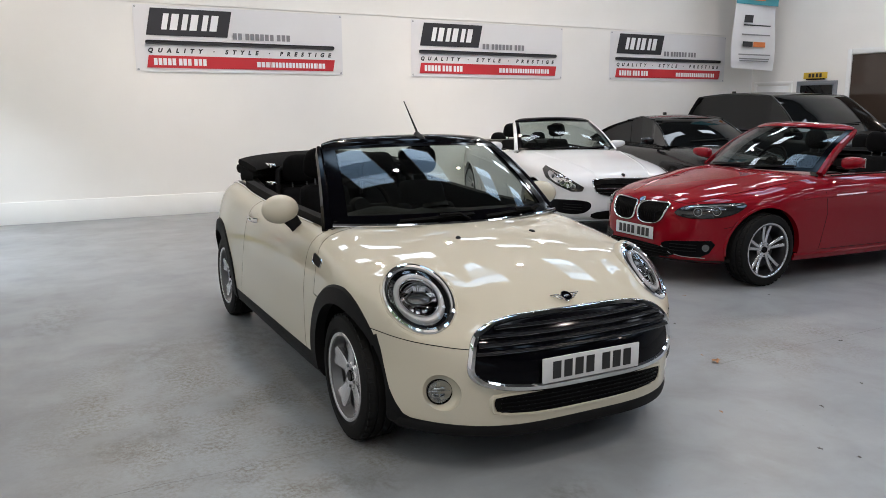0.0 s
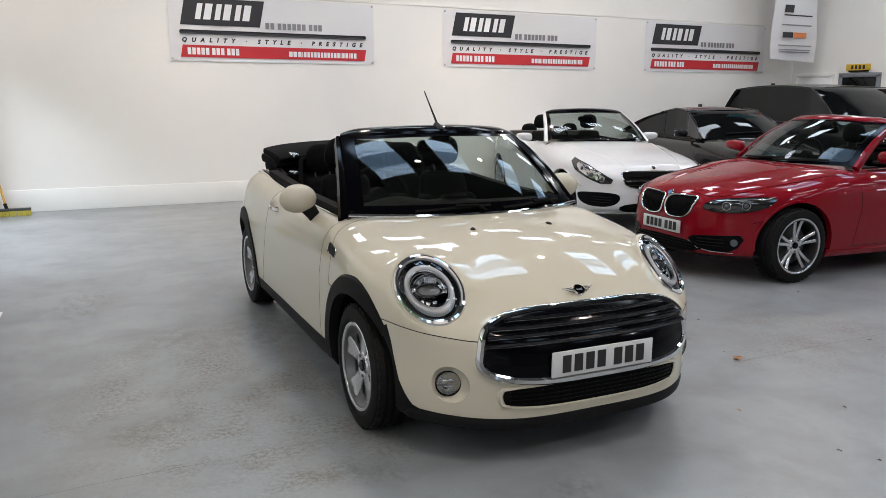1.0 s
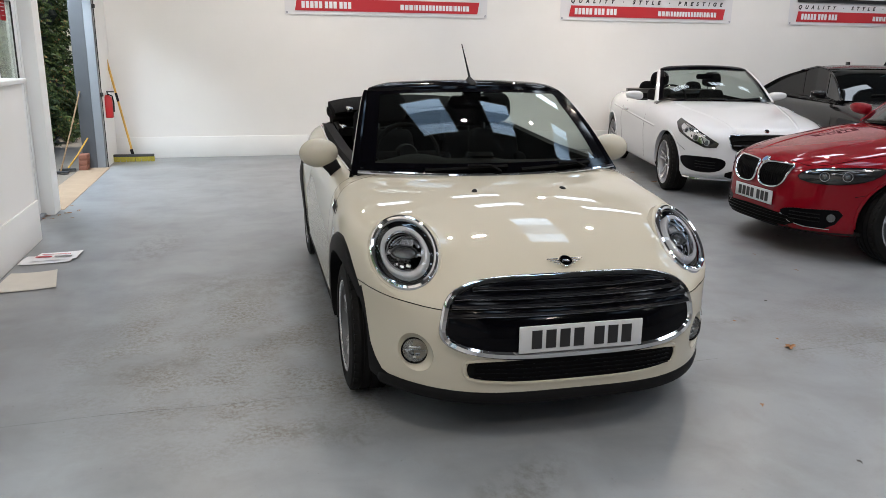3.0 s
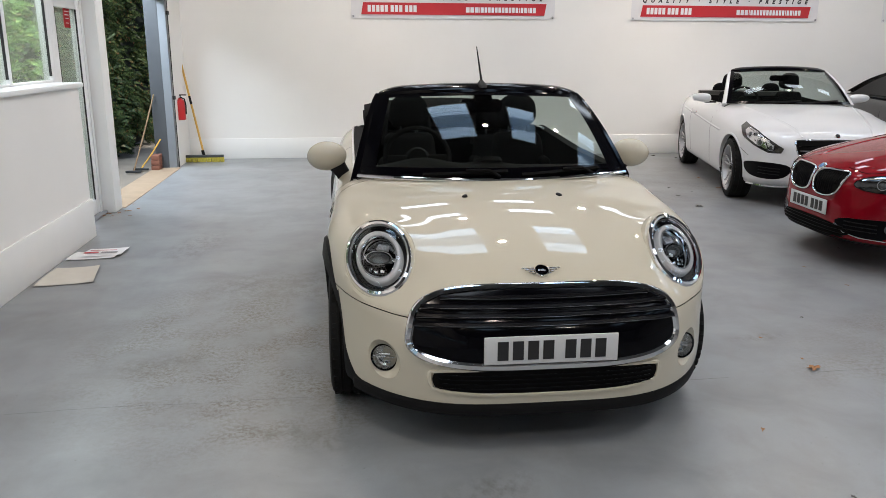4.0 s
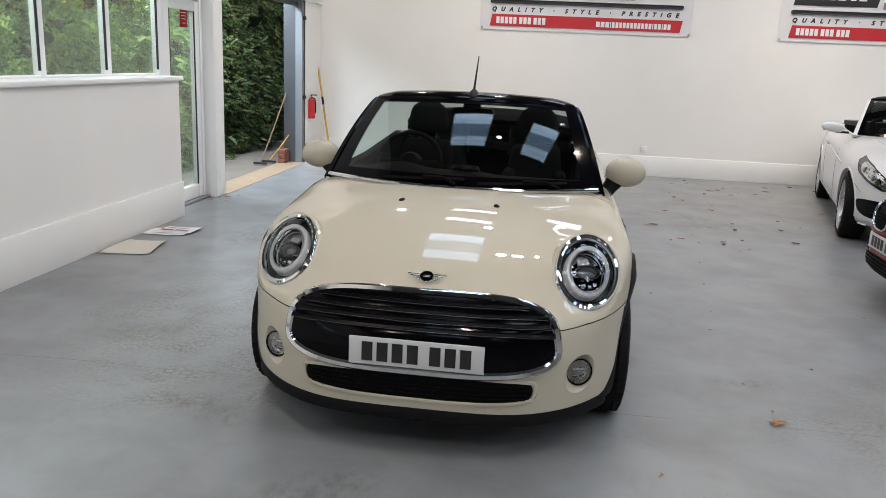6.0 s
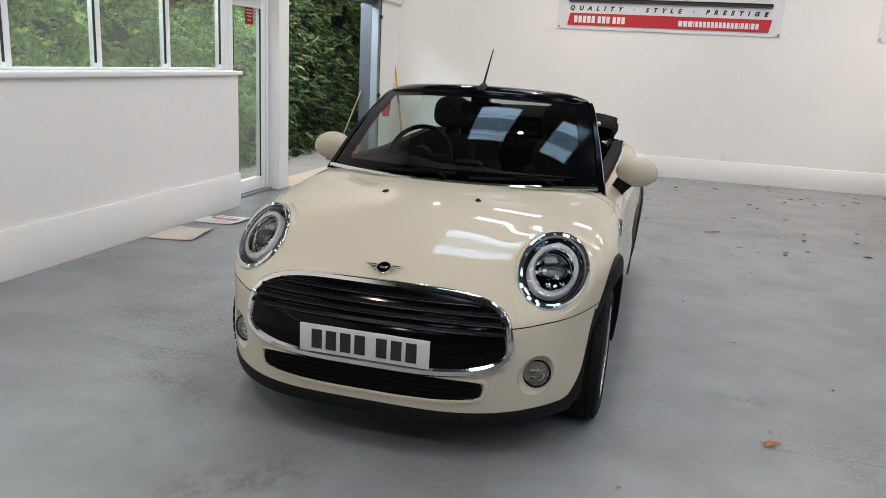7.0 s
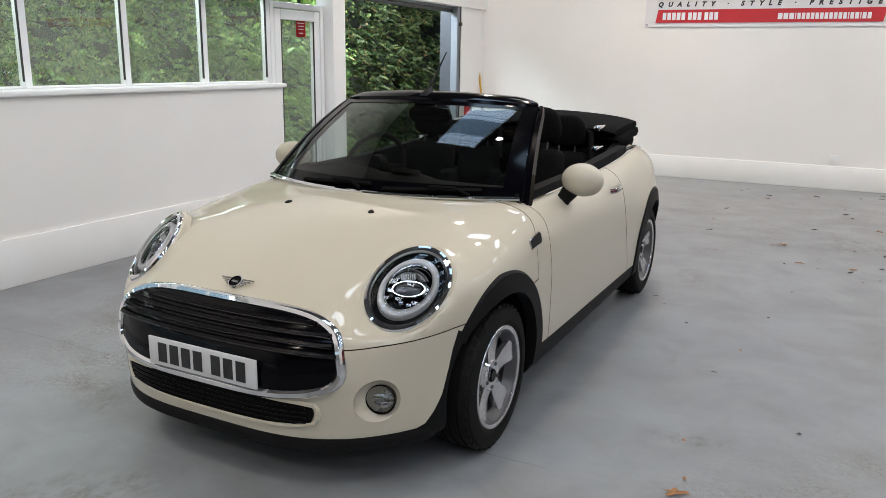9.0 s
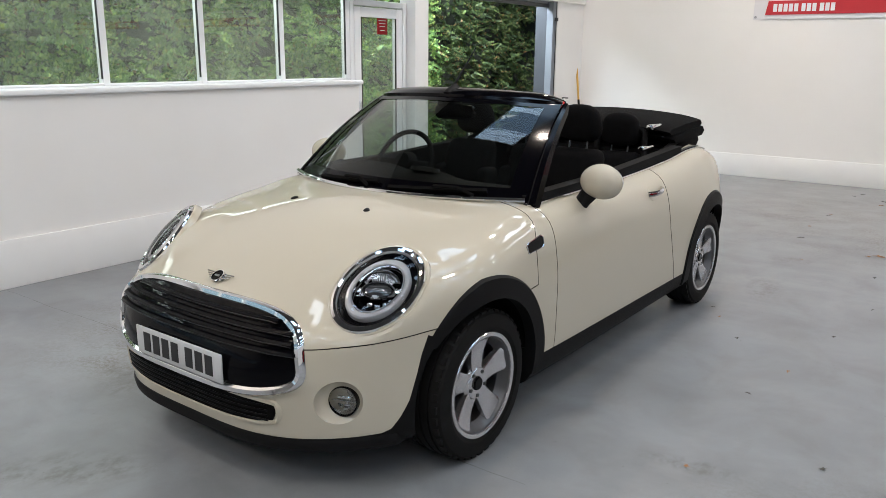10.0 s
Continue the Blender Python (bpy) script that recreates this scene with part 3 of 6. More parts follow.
def patch_bm(pts, hit, lift, depth=0.02, rings=5):
    """A panel over an outline, laid on a body by hit(a, b), lifted off it, with a rim going down."""
    bm = bmesh.new()
    ca, cb = sum(p[0] for p in pts) / len(pts), sum(p[1] for p in pts) / len(pts)
    p0, n0 = hit(ca, cb)
    mid = bm.verts.new(p0 + n0 * lift)
    prev = None
    for r in range(1, rings + 1):
        f = r / rings
        ring = []
        for a, b in pts:
            p, nn = hit(ca + (a - ca) * f, cb + (b - cb) * f)
            ring.append((p + nn * lift, nn))
        vs = [bm.verts.new(p) for p, _ in ring]
        for i in range(len(vs)):
            j = (i + 1) % len(vs)
            bm.faces.new((mid, vs[i], vs[j]) if prev is None else (prev[i], vs[i], vs[j], prev[j]))
        prev = vs
    low = [bm.verts.new(p - nn * depth) for p, nn in ring]
    for i in range(len(low)):
        j = (i + 1) % len(low)
        bm.faces.new((prev[i], low[i], low[j], prev[j]))
    return bm


def ring_bm(pts, hit, prof, lift=0.0, out=None):
    ps = [(p, Vector(out) if out else n) for p, n in (hit(a, b) for a, b in pts)]
    return sweep_bm([p + n * lift for p, n in ps], prof, normals=[n for _, n in ps], closed=True)


def line_bm(pts, hit, prof, lift=0.0):
    ps = [hit(a, b) for a, b in pts]
    return sweep_bm([p + n * lift for p, n in ps], prof, normals=[n for _, n in ps])


def facing(bm, way):
    """A sheet mesh whose faces all look along way."""
    bm.normal_update()
    way = Vector(way)
    bmesh.ops.reverse_faces(bm, faces=[f for f in bm.faces if f.normal.dot(way) < 0])
    me = bpy.data.meshes.new("work")
    bm.to_mesh(me)
    bm.free()
    return me


def blob(cx, cz, a, b, n=2.0, count=40, skew=0.0):
    """A superellipse outline; skew narrows its top."""
    out = []
    for k in range(count):
        t = 2 * math.pi * k / count
        x = a * math.copysign(abs(math.cos(t)) ** (2 / n), math.cos(t))
        z = b * math.copysign(abs(math.sin(t)) ** (2 / n), math.sin(t))
        out.append((cx + x * (1 - skew * z / b), cz + z))
    return out


def spaced(poly, step=0.04, closed=True):
    out = []
    for (a, b), (c, d) in zip(poly, poly[1:] + poly[:1] if closed else poly[1:]):
        n = max(1, int(math.hypot(c - a, d - b) / step))
        out += [(a + (c - a) * k / n, b + (d - b) * k / n) for k in range(n)]
    return out if closed else out + [poly[-1]]


def soft_poly(poly, times=2):
    """Rounds a polygon's corners by cutting them."""
    for _ in range(times):
        out = []
        for (a, b), (c, d) in zip(poly, poly[1:] + poly[:1]):
            out += [(a * 0.75 + c * 0.25, b * 0.75 + d * 0.25), (a * 0.25 + c * 0.75, b * 0.25 + d * 0.75)]
        poly = out
    return poly


def wheel(car, name, x, y, s, radius, rim, width, spokes, double, material, steer=0.0, barrel=None):
    """Tyre with shoulders and tread blocks, rim barrel, spokes, hub and nuts. Its outer face looks along s*x."""
    hub = new(name)
    hub.parent = car
    hub.matrix_basis = pose(x, y, radius, 0, 0, steer + (0 if s > 0 else 180))
    R, r, w = radius, rim, width
    prof = [(-w * 0.42, r - 0.01), (-w * 0.5, r + 0.03), (-w * 0.5, R - 0.045), (-w * 0.46, R - 0.018), (-w * 0.36, R - 0.003)]
    for g in (-0.22, 0.0, 0.22):
        prof += [(w * (g - 0.035), R), (w * (g - 0.03), R - 0.008), (w * (g + 0.03), R - 0.008), (w * (g + 0.035), R)]
    prof += [(w * 0.36, R - 0.003), (w * 0.46, R - 0.018), (w * 0.5, R - 0.045), (w * 0.505, R - 0.07), (w * 0.5, r + 0.03), (w * 0.46, r + 0.004), (w * 0.40, r - 0.012)]
    tyre = part("tyre", lathe_bm(prof, 56), M_RUBBER, hub, "black rubber tyre")
    tread = None
    for k in range(40):
        for g in (-0.36, 0.36):
            if tread is None:
                tread = mesh_of(box_bm(0, 0, R - 0.0074, w * 0.11, 0.030, 0.012), M_RUBBER)
            blk = new("tread_block", tread)
            blk.parent = tyre
            blk.matrix_basis = Matrix.Translation((w * g, 0, 0)) @ Matrix.Rotation(2 * math.pi * k / 40, 4, "X")
    rp = [(-w * 0.40, r - 0.008), (-w * 0.40, r - 0.025), (w * 0.20, r - 0.04), (w * 0.38, r - 0.022), (w * 0.43, r - 0.018), (w * 0.46, r - 0.006), (w * 0.47, r + 0.003), (w * 0.44, r + 0.006), (w * 0.40, r)]
    part("rim", lathe_bm(rp, 48, close=True), barrel or M_DARKALLOY, hub, "rim barrel")
    part("rim_lip", lathe_bm([(w * 0.40, r - 0.013), (w * 0.462, r - 0.011), (w * 0.478, r - 0.006), (w * 0.480, r + 0.004), (w * 0.455, r + 0.008)], 48, close=True), material[1], hub, "alloy rim lip")
    part("brake_disc", lathe_bm([(0.0, 0.02), (0.0, r * 0.72), (-0.02, r * 0.72), (-0.02, 0.02)], 32, close=True), M_DARKSTEEL, hub)
    part("rim_back", lathe_bm([(-w * 0.2, 0.01), (-w * 0.2, r - 0.03)], 32), M_WELL, hub)
    for k in range(spokes):
        for d in ((-1, 1) if double else (0,)):
            a = 2 * math.pi * k / spokes + d * 0.15
            bm = bmesh.new()
            rings = []
            for f in np.linspace(0, 1, 6):
                rad = 0.045 + (r - 0.06) * f
                hw = (0.012 + 0.004 * f) if double else (0.034 + 0.029 * f * f)
                out = w * (0.30 + 0.10 * f * f) - 0.02 * (1 - f) * f
                rings.append([(out - 0.026, -hw * 1.05, rad), (out - 0.004, -hw, rad), (out, -hw * 0.72, rad), (out - (0 if double else 0.005), 0, rad), (out, hw * 0.72, rad), (out - 0.004, hw, rad), (out - 0.026, hw * 1.05, rad)])
            ring_faces(bm, rings)
            lean = d * 0.02
            turn_bm(bm, Matrix.Rotation(a, 4, "X") @ Matrix.Rotation(lean, 4, "X"))
            part("spoke", bm, material[1], hub)
    part("hub_plate", lathe_bm([(w * 0.22, 0.0), (w * 0.30, 0.035), (w * 0.30, 0.062), (w * 0.22, 0.075)], 24), material[0], hub)
    part("centre_cap", lathe_bm([(w * 0.335, 0.0), (w * 0.335, 0.024), (w * 0.30, 0.028)], 20), M_GLOSS, hub, "dark round centre cap")
    for k in range(5):
        a = 2 * math.pi * (k + 0.5) / 5
        bm = lathe_bm([(w * 0.32, 0.0), (w * 0.32, 0.008), (w * 0.27, 0.009)], 6)
        part("nut", turn_bm(bm, Matrix.Translation((0, 0.05 * math.sin(a), 0.05 * math.cos(a)))), M_DARKSTEEL, hub)
    return hub


def arch_bm(body, y, z, r0, r1, s, lift, a0=-15, a1=195, depth=0.05, fade=False):
    """The lip or cladding round a wheel opening."""
    bm = bmesh.new()
    rings = []
    for k in range(41):
        a = radians(a0 + (a1 - a0) * k / 40)
        pts = []
        for f in (0.0, 0.12, 0.5, 0.88, 1.0):
            r = r0 + (r1 - r0) * f * (1 - 0.5 * max(0.0, (k - 28) / 12) if fade else 1.0)
            p, n = body.side(y + r * math.cos(a), max(0.16, z + r * math.sin(a)), s)
            up = lift * (0.0 if f == 1.0 else 1.0) * (min(1.0, (40 - k) / 10) if fade else 1.0)
            pts.append(p + Vector((s * up, 0, 0)))
        inner = pts[0] - Vector((s * depth, 0, 0))
        rings.append([inner] + pts + [pts[-1] - Vector((s * depth, 0, 0))])
    ring_faces(bm, rings)
    return bm


def screen(car, base, head, material, frit=0.09, frame_mat=None, bulge=0.03, head_mat=None):
    """A bowed windscreen between a base line and a head line, each a function of -1..1, with its dark border, pillars and header."""
    def at(s, t):
        a, b = Vector(base(s)), Vector(head(s))
        p = a.lerp(b, t)
        return p + Vector((0, -bulge * math.sin(math.pi * t) * (1 - 0.5 * s * s), bulge * 0.8 * math.sin(math.pi * t)))
    bm = bmesh.new()
    n, m = 20, 10
    for off in (0.0, -0.005):
        vs = [[bm.verts.new(at(-1 + 2 * i / n, j / m) + Vector((0, -off * 0.6, off * 0.8))) for i in range(n + 1)] for j in range(m + 1)]
        for j in range(m):
            for i in range(n):
                bm.faces.new((vs[j][i], vs[j][i + 1], vs[j + 1][i + 1], vs[j + 1][i]))
    glass = part("windscreen", facing(bm, (0, -0.6, 0.8)), material, car, "clear curved windscreen glass")
    glass.visible_shadow = False
    bm = bmesh.new()
    lift = Vector((0, -0.0025, 0.0025))
    si = [-1, -1 + frit * 1.1, 1 - frit * 1.1, 1]
    for (s0, s1, t0, t1) in ((-1, 1, 0, frit * 1.1), (-1, 1, 1 - frit * 0.8, 1), (-1, si[1], frit * 1.1, 1 - frit * 0.8), (si[2], 1, frit * 1.1, 1 - frit * 0.8)):
        k = 16
        rows = [[bm.verts.new(at(s0 + (s1 - s0) * i / k, t0 + (t1 - t0) * j / 6) + lift) for i in range(k + 1)] for j in range(7)]
        for j in range(6):
            for i in range(k):
                bm.faces.new((rows[j][i], rows[j][i + 1], rows[j + 1][i + 1], rows[j + 1][i]))
    part("screen_border", bm, M_GLOSS, glass, "black printed border of the glass")
    fm = frame_mat or M_GLOSS
    for s in (-1, 1):
        path = [at(s, t) + Vector((s * 0.010, 0.012, -0.004)) for t in np.linspace(-0.015, 1.0, 12)]
        part("pillar", sweep_bm(path, [(-0.022, 0.010), (0.0, 0.016), (0.026, 0.008), (0.034, -0.03), (0.02, -0.062), (-0.016, -0.062), (-0.028, -0.02)] if s > 0 else [(0.022, 0.010), (0.0, 0.016), (-0.026, 0.008), (-0.034, -0.03), (-0.02, -0.062), (0.016, -0.062), (0.028, -0.02)],
                                normals=[(0, -0.6, 0.8)] * 12, scale=[1.0, 0.97, 0.94, 0.91, 0.88, 0.85, 0.82, 0.79, 0.76, 0.73, 0.68, 0.45]), fm, car, "windscreen pillar")
    ss = [math.sin(math.pi * (k / 32 - 0.5)) for k in range(33)]
    path = [at(q, 1.0) for q in ss]
    slim = [1 - 0.55 * max(0.0, (abs(q) - 0.82) / 0.18) ** 2 for q in ss]
    part("header", sweep_bm(path, [(0.022, -0.006), (0.014, 0.010), (-0.010, 0.020), (-0.045, 0.027), (-0.085, 0.026), (-0.118, 0.014), (-0.135, -0.008), (-0.12, -0.035), (-0.03, -0.03), (0.012, -0.020)], normals=[(0, -0.15, 1)] * 33, scale=slim), head_mat or fm, car, "windscreen header rail")
    return at


def seat(car, x, y, z, mat_, tilt=16, head=True, wide=0.46, name="seat"):
    """Cushion, shaped backrest with bolsters and a headrest on two posts."""
    st = new(name)
    st.parent = car
    st.matrix_basis = pose(x, y, z)
    part("cushion", box_bm(0, -0.22, 0.06, wide, 0.5, 0.16, 0.05, 3), mat_, st)
    b = box_bm(0, 0.04, 0.36, wide * 0.94, 0.12, 0.60, 0.05, 3)
    for v in b.verts:
        v.co.x *= 1 - 0.30 * max(0, v.co.z - 0.25) / 0.45
        v.co.y += tilt / 60 * v.co.z
    part("backrest", b, mat_, st)
    for s in (-1, 1):
        b = box_bm(s * wide * 0.43, 0.0, 0.30, 0.08, 0.15, 0.42, 0.035, 3)
        for v in b.verts:
            v.co.x -= s * 0.12 * max(0, v.co.z - 0.2)
            v.co.y += tilt / 60 * v.co.z
        part("bolster", b, mat_, st)
    if head:
        for s in (-1, 1):
            part("headrest_post", sweep_bm([(s * 0.055, 0.04 + tilt / 60 * h, h) for h in (0.62, 0.76)], oval(0.006, 0.006, 8), normals=[(0, -1, 0)] * 2), M_DARKSTEEL, st)
        b = bmesh.new()
        bmesh.ops.create_uvsphere(b, u_segments=28, v_segments=18, radius=1)
        for v in b.verts:
            q = v.co / (sum(abs(k) ** 2.9 for k in v.co) ** (1 / 2.9))
            v.co = Vector((q.x * 0.128 * (1 - 0.10 * q.z), 0.02 + tilt / 60 * 0.80 + q.y * 0.055 - 0.012 * q.z, 0.80 + q.z * 0.105))
        part("headrest", b, mat_, st, "padded headrest")
    return st


def plate(car, body, z, y, w=0.52, h=0.111, tiltx=0.0, bars=(4, 3)):
    """A white registration plate with plain dark bars in place of its characters."""
    pl = new("number_plate")
    pl.parent = car
    pl.matrix_basis = pose(0, y, z, tiltx, 0, 0)
    b = box_bm(0, 0, 0, w, 0.008, h, 0.003)
    part("plate_sheet", b, M_PLATE, pl, "white reflective plate")
    x = -w * 0.41
    cw = 0.050 * w / 0.52
    for n in bars:
        for _ in range(n):
            part("character_bar", box_bm(x + cw / 2, -0.0055, 0, cw * 0.84, 0.002, h * 0.68, 0.0), M_CHAR, pl, smooth=False)
            x += cw * 1.17
        x += cw * (0.0 if n == bars[0] and bars[0] == bars[1] and x < -w * 0.2 else 0.55)
    return pl


def steering_wheel(car, x, y, z):
    sw = new("steering_wheel")
    sw.parent = car
    sw.matrix_basis = pose(x, y, z, -25, 0, 0)
    part("wheel_rim", sweep_bm([(0.185 * math.cos(a), 0, 0.185 * math.sin(a)) for a in np.linspace(0, 2 * math.pi, 33)[:-1]], oval(0.014, 0.014, 8), normals=[(0, -1, 0)] * 32, closed=True), M_DASH, sw)
    part("boss", lathe_bm([(-0.03, 0.0), (-0.03, 0.05), (0.02, 0.075), (0.05, 0.05)], 20, "Y"), M_DASH, sw)
    for a in (0, 180, 270):
        c, s = math.cos(radians(a)), math.sin(radians(a))
        part("wheel_spoke", sweep_bm([(0.05 * c, 0, 0.05 * s), (0.18 * c, 0, 0.18 * s)], oval(0.022, 0.009, 8), normals=[(0, -1, 0)] * 2), M_DASH, sw)


def lamp_frame(c, n, up=(0, 0, 1)):
    """A pose whose -y looks along n."""
    n = Vector(n).normalized()
    x = Vector(up).cross(-n).normalized() * -1
    x = n.cross(Vector(up)).normalized() * -1
    z = x.cross(-n).normalized()
    m = Matrix((x, -n, z)).transposed().to_4x4()
    if m.determinant() < 0:
        m = Matrix((-x, -n, z)).transposed().to_4x4()
    return Matrix.Translation(c) @ m


# ---- the cream small convertible ----
def small_convertible():
    L = 3.90
    FA, RA = 0.772, 3.31
    LAMP, LAMP_WAY = (0.634, 0.398, 0.742), (0.374, -0.600, 0.707)
    body = Body(dict(
        length=L, half=0.866, plan_front=3.9, plan_rear=7.0, edge_side=9.0, edge_end=10.0, edge_low=14, edge_low_end=16, crown=0.09, dome=0.6, cowl=1.15, lean=0.18, tuck=0.10, grid=(44, 140, 24),
        bulges=((0.60, 0.56, 0.24, 0.27, 0.012),),
        top=[(0, 0.585), (0.05, 0.640), (0.10, 0.690)] + [(y, 0.948 - 0.06 * (1.05 - y) - 0.173 * ((1.05 - y) / 0.9) ** 2.6) for y in np.linspace(0.16, 1.04, 23)] + [(1.15, 0.958), (1.3, 0.972), (2.2, 0.985), (2.8, 1.015), (3.3, 1.06), (3.6, 1.03), (3.75, 0.98), (3.9, 0.86)],
        flats=((LAMP, LAMP_WAY, 0.16, 0.30),), corners=((0.42, 0.27, 0.024),),
        bottom=[(0, 0.175), (0.4, 0.16), (3.4, 0.16), (3.9, 0.26)],
        width=[(0, 0.79), (0.25, 0.860), (0.45, 0.888), (0.7, 0.900), (1.2, 0.870), (2.8, 0.870), (3.3, 0.876), (3.9, 0.845)],
        section=[(0.1, 0.96), (0.25, 0.99), (0.40, 1.0), (0.60, 1.0), (0.75, 0.985), (0.88, 0.955), (0.97, 0.925), (1.08, 0.90)],
        flares=((FA, 0.012), (RA, 0.026))))
    car = thing("convertible_car", pose(2.087, 2.53, 0, 0, 0, -0.6), "cream small convertible car with black trim, roof folded down", "car")
    low_poly = [(-0.3, -0.1), (-0.3, 0.236), (0.15, 0.238), (0.25, 0.240), (0.310, 0.243), (0.338, 0.256), (0.366, 0.30), (0.394, 0.356), (0.426, 0.453), (0.443, 0.52), (0.468, 0.588), (0.52, 0.56), (0.8, 0.50), (1.2, 0.305), (2.93, 0.295), (3.36, 0.36), (3.75, 0.36), (4.3, 0.36), (4.3, -0.1)]
    def lamp_oval(s):
        """The long oval of a headlamp in its own frame: the major axis leans up and outwards."""
        n = Vector((s * LAMP_WAY[0], LAMP_WAY[1], LAMP_WAY[2])).normalized()
        h = Vector((0, 0, 1)).cross(n).normalized() * s
        v = n.cross(h) * s
        back = lamp_at(s).to_3x3().inverted()
        u, w = back @ (h * 0.777 - v * 0.629), back @ (h * 0.629 + v * 0.777)
        return Matrix((u * 0.818, Vector((0, 1, 0)), w * 1.155)).transposed().to_4x4()

    lamp_at = lambda s: lamp_frame(Vector((s * LAMP[0], LAMP[1], LAMP[2])), Vector((s * LAMP_WAY[0], LAMP_WAY[1], LAMP_WAY[2])))
    wells = bmesh.new()
    for ay in (FA, RA):
        for s in (-1, 1):
            b = lathe_bm([(s * 0.50, 0.0), (s * 0.50, 0.358), (s * 1.2, 0.358), (s * 1.2, 0.0)], 48)
            turn_bm(b, Matrix.Translation((0, ay, 0.308)))
            me = bpy.data.meshes.new("work")
            b.to_mesh(me)
            b.free()
            wells.from_mesh(me)
            bpy.data.meshes.remove(me)
    shell = carve(body.mesh(M_CREAM), mesh_of(wells, M_WELL))
    lower = carve(shell.copy(), mesh_of(prism_bm(low_poly, "X", -1.2, 1.2), M_TRIM), "INTERSECT")
    shell = carve(shell, mesh_of(prism_bm([(a, b + 0.002) for a, b in low_poly], "X", -1.2, 1.2), M_TRIM))
    # bowls of the lamps
    bowls = bmesh.new()
    for s in (-1, 1):
        for m, bmx in ((lamp_at(s) @ lamp_oval(s), lathe_bm([(0.07, 0.0), (0.07, 0.162), (-0.4, 0.162), (-0.4, 0.0)], 56, "Y")),):
            me = mesh_of(turn_bm(bmx, m))
            bowls.from_mesh(me)
        bmx = bmesh.new()
        bmesh.ops.create_uvsphere(bmx, u_segments=40, v_segments=24, radius=1)
        p, n = body.front(s * 0.637, 0.378)
        me = mesh_of(turn_bm(bmx, lamp_frame(p + n * 0.040, Vector((s * 0.45, -0.9, 0.0))) @ Matrix.Diagonal((0.106, 0.080, 0.094, 1))))
        bowls.from_mesh(me)
    shell = carve(shell, mesh_of(bowls, M_CREAM))
    # cockpit opening
    outline = soft_poly([(-0.66, 1.34), (-0.45, 1.20), (0.45, 1.20), (0.66, 1.34), (0.705, 1.6), (0.71, 2.6), (0.69, 3.3), (0.60, 3.58), (-0.60, 3.58), (-0.69, 3.3), (-0.71, 2.6), (-0.705, 1.6)], 2)
    shell = carve(shell, mesh_of(prism_bm(outline, "Z", 0.42, 1.4), M_DASH))
    hood_poly = [(-0.3, 0.572), (0.13, 0.575), (0.45, 0.605), (1.06, 0.63), (1.13, 0.635), (1.14, 0.80), (1.245, 0.97), (1.245, 1.5), (-0.3, 1.5)]
    hood = carve(shell.copy(), mesh_of(prism_bm(hood_poly, "X", -1.2, 1.2), M_WELL), "INTERSECT")
    shell = carve(shell, mesh_of(prism_bm([(a + (0.004 if a > 1.1 else 0), b - (0.004 if b < 0.7 else 0)) for a, b in hood_poly], "X", -1.2, 1.2), M_WELL))
    doors = []
    for s in (-1, 1):
        dp = [(1.30, 0.20), (2.76, 0.20), (2.60, 0.62), (2.52, 1.3), (1.30, 1.3)]
        gap = [(1.296, 0.196), (2.767, 0.196), (2.606, 0.62), (2.526, 1.3), (1.296, 1.3)]
        lo, hi = (0.60, 1.2) if s > 0 else (-1.2, -0.60)
        doors.append(carve(shell.copy(), mesh_of(prism_bm(dp, "X", lo, hi), M_WELL), "INTERSECT"))
        shell = carve(shell, mesh_of(prism_bm(gap, "X", lo - 0.004, hi + 0.004), M_WELL))
    part("body_shell", shell, M_CREAM, car)
    lower.materials.clear()
    part("lower_trim", lower, M_TRIM, car, "black plastic sill and bumper lip")
    bonnet = part("bonnet", hood, M_CREAM, car, "cream clamshell bonnet")
    leaf = [part("door", d, M_CREAM, car) for d in doors]
    # wheel arch cladding
    for ay in (FA, RA):
        for s in (-1, 1):
            part("arch_cladding", arch_bm(body, ay, 0.308, 0.348, 0.436, s, 0.010, 4 if ay == RA else -12, 192 if ay == RA else 141, fade=ay == FA), M_TRIM, car, "black plastic wheel arch trim")
    # bumper lip round the front
    lip, outs = [], []
    for k in range(61):
        f = -1 + k / 30
        q = max(-1, min(1, f * 1.45))
        v = -1 if abs(f) < 1 / 1.45 else -1 + (abs(f) - 1 / 1.45) * 0.34
        p = body.place(q, v, -0.80)
        lip.append((p.x, p.y, 0))
    for k in range(61):
        a, b = Vector(lip[max(0, k - 1)]), Vector(lip[min(60, k + 1)])
        t = (b - a).normalized()
        outs.append(Vector((t.y, -t.x, 0)))
    bm = bmesh.new()
    ring_faces(bm, [[Vector(p) + o * (d - 0.035 * max(0.0, (abs(k - 30) / 30 - 0.80) / 0.20)) + Vector((0, 0, z)) for d, z in ((-0.03, 0.244), (-0.002, 0.244), (0.004, 0.236), (0.007, 0.210), (0.002, 0.188), (-0.10, 0.170))] for k, (p, o) in enumerate(zip(lip, outs))])
    part("bumper_lip", bm, M_TRIM, car, "black plastic bumper lip")
    # grille
    go = blob(0, 0.537, 0.517, 0.129, 3.6, 64, 0.05)
    grille = part("grille", patch_bm(go, body.front, 0.006, 0.03, 6), M_GLOSS, car, "gloss black hexagonal grille panel")
    part("grille_surround", ring_bm(blob(0, 0.537, 0.529, 0.139, 3.6, 72, 0.05), body.front, [(-0.017, -0.012), (-0.015, 0.008), (-0.005, 0.015), (0.010, 0.013), (0.016, 0.004), (0.017, -0.012)], 0.004, (0, -1, 0.25)), M_CHROME, car, "chrome grille surround")
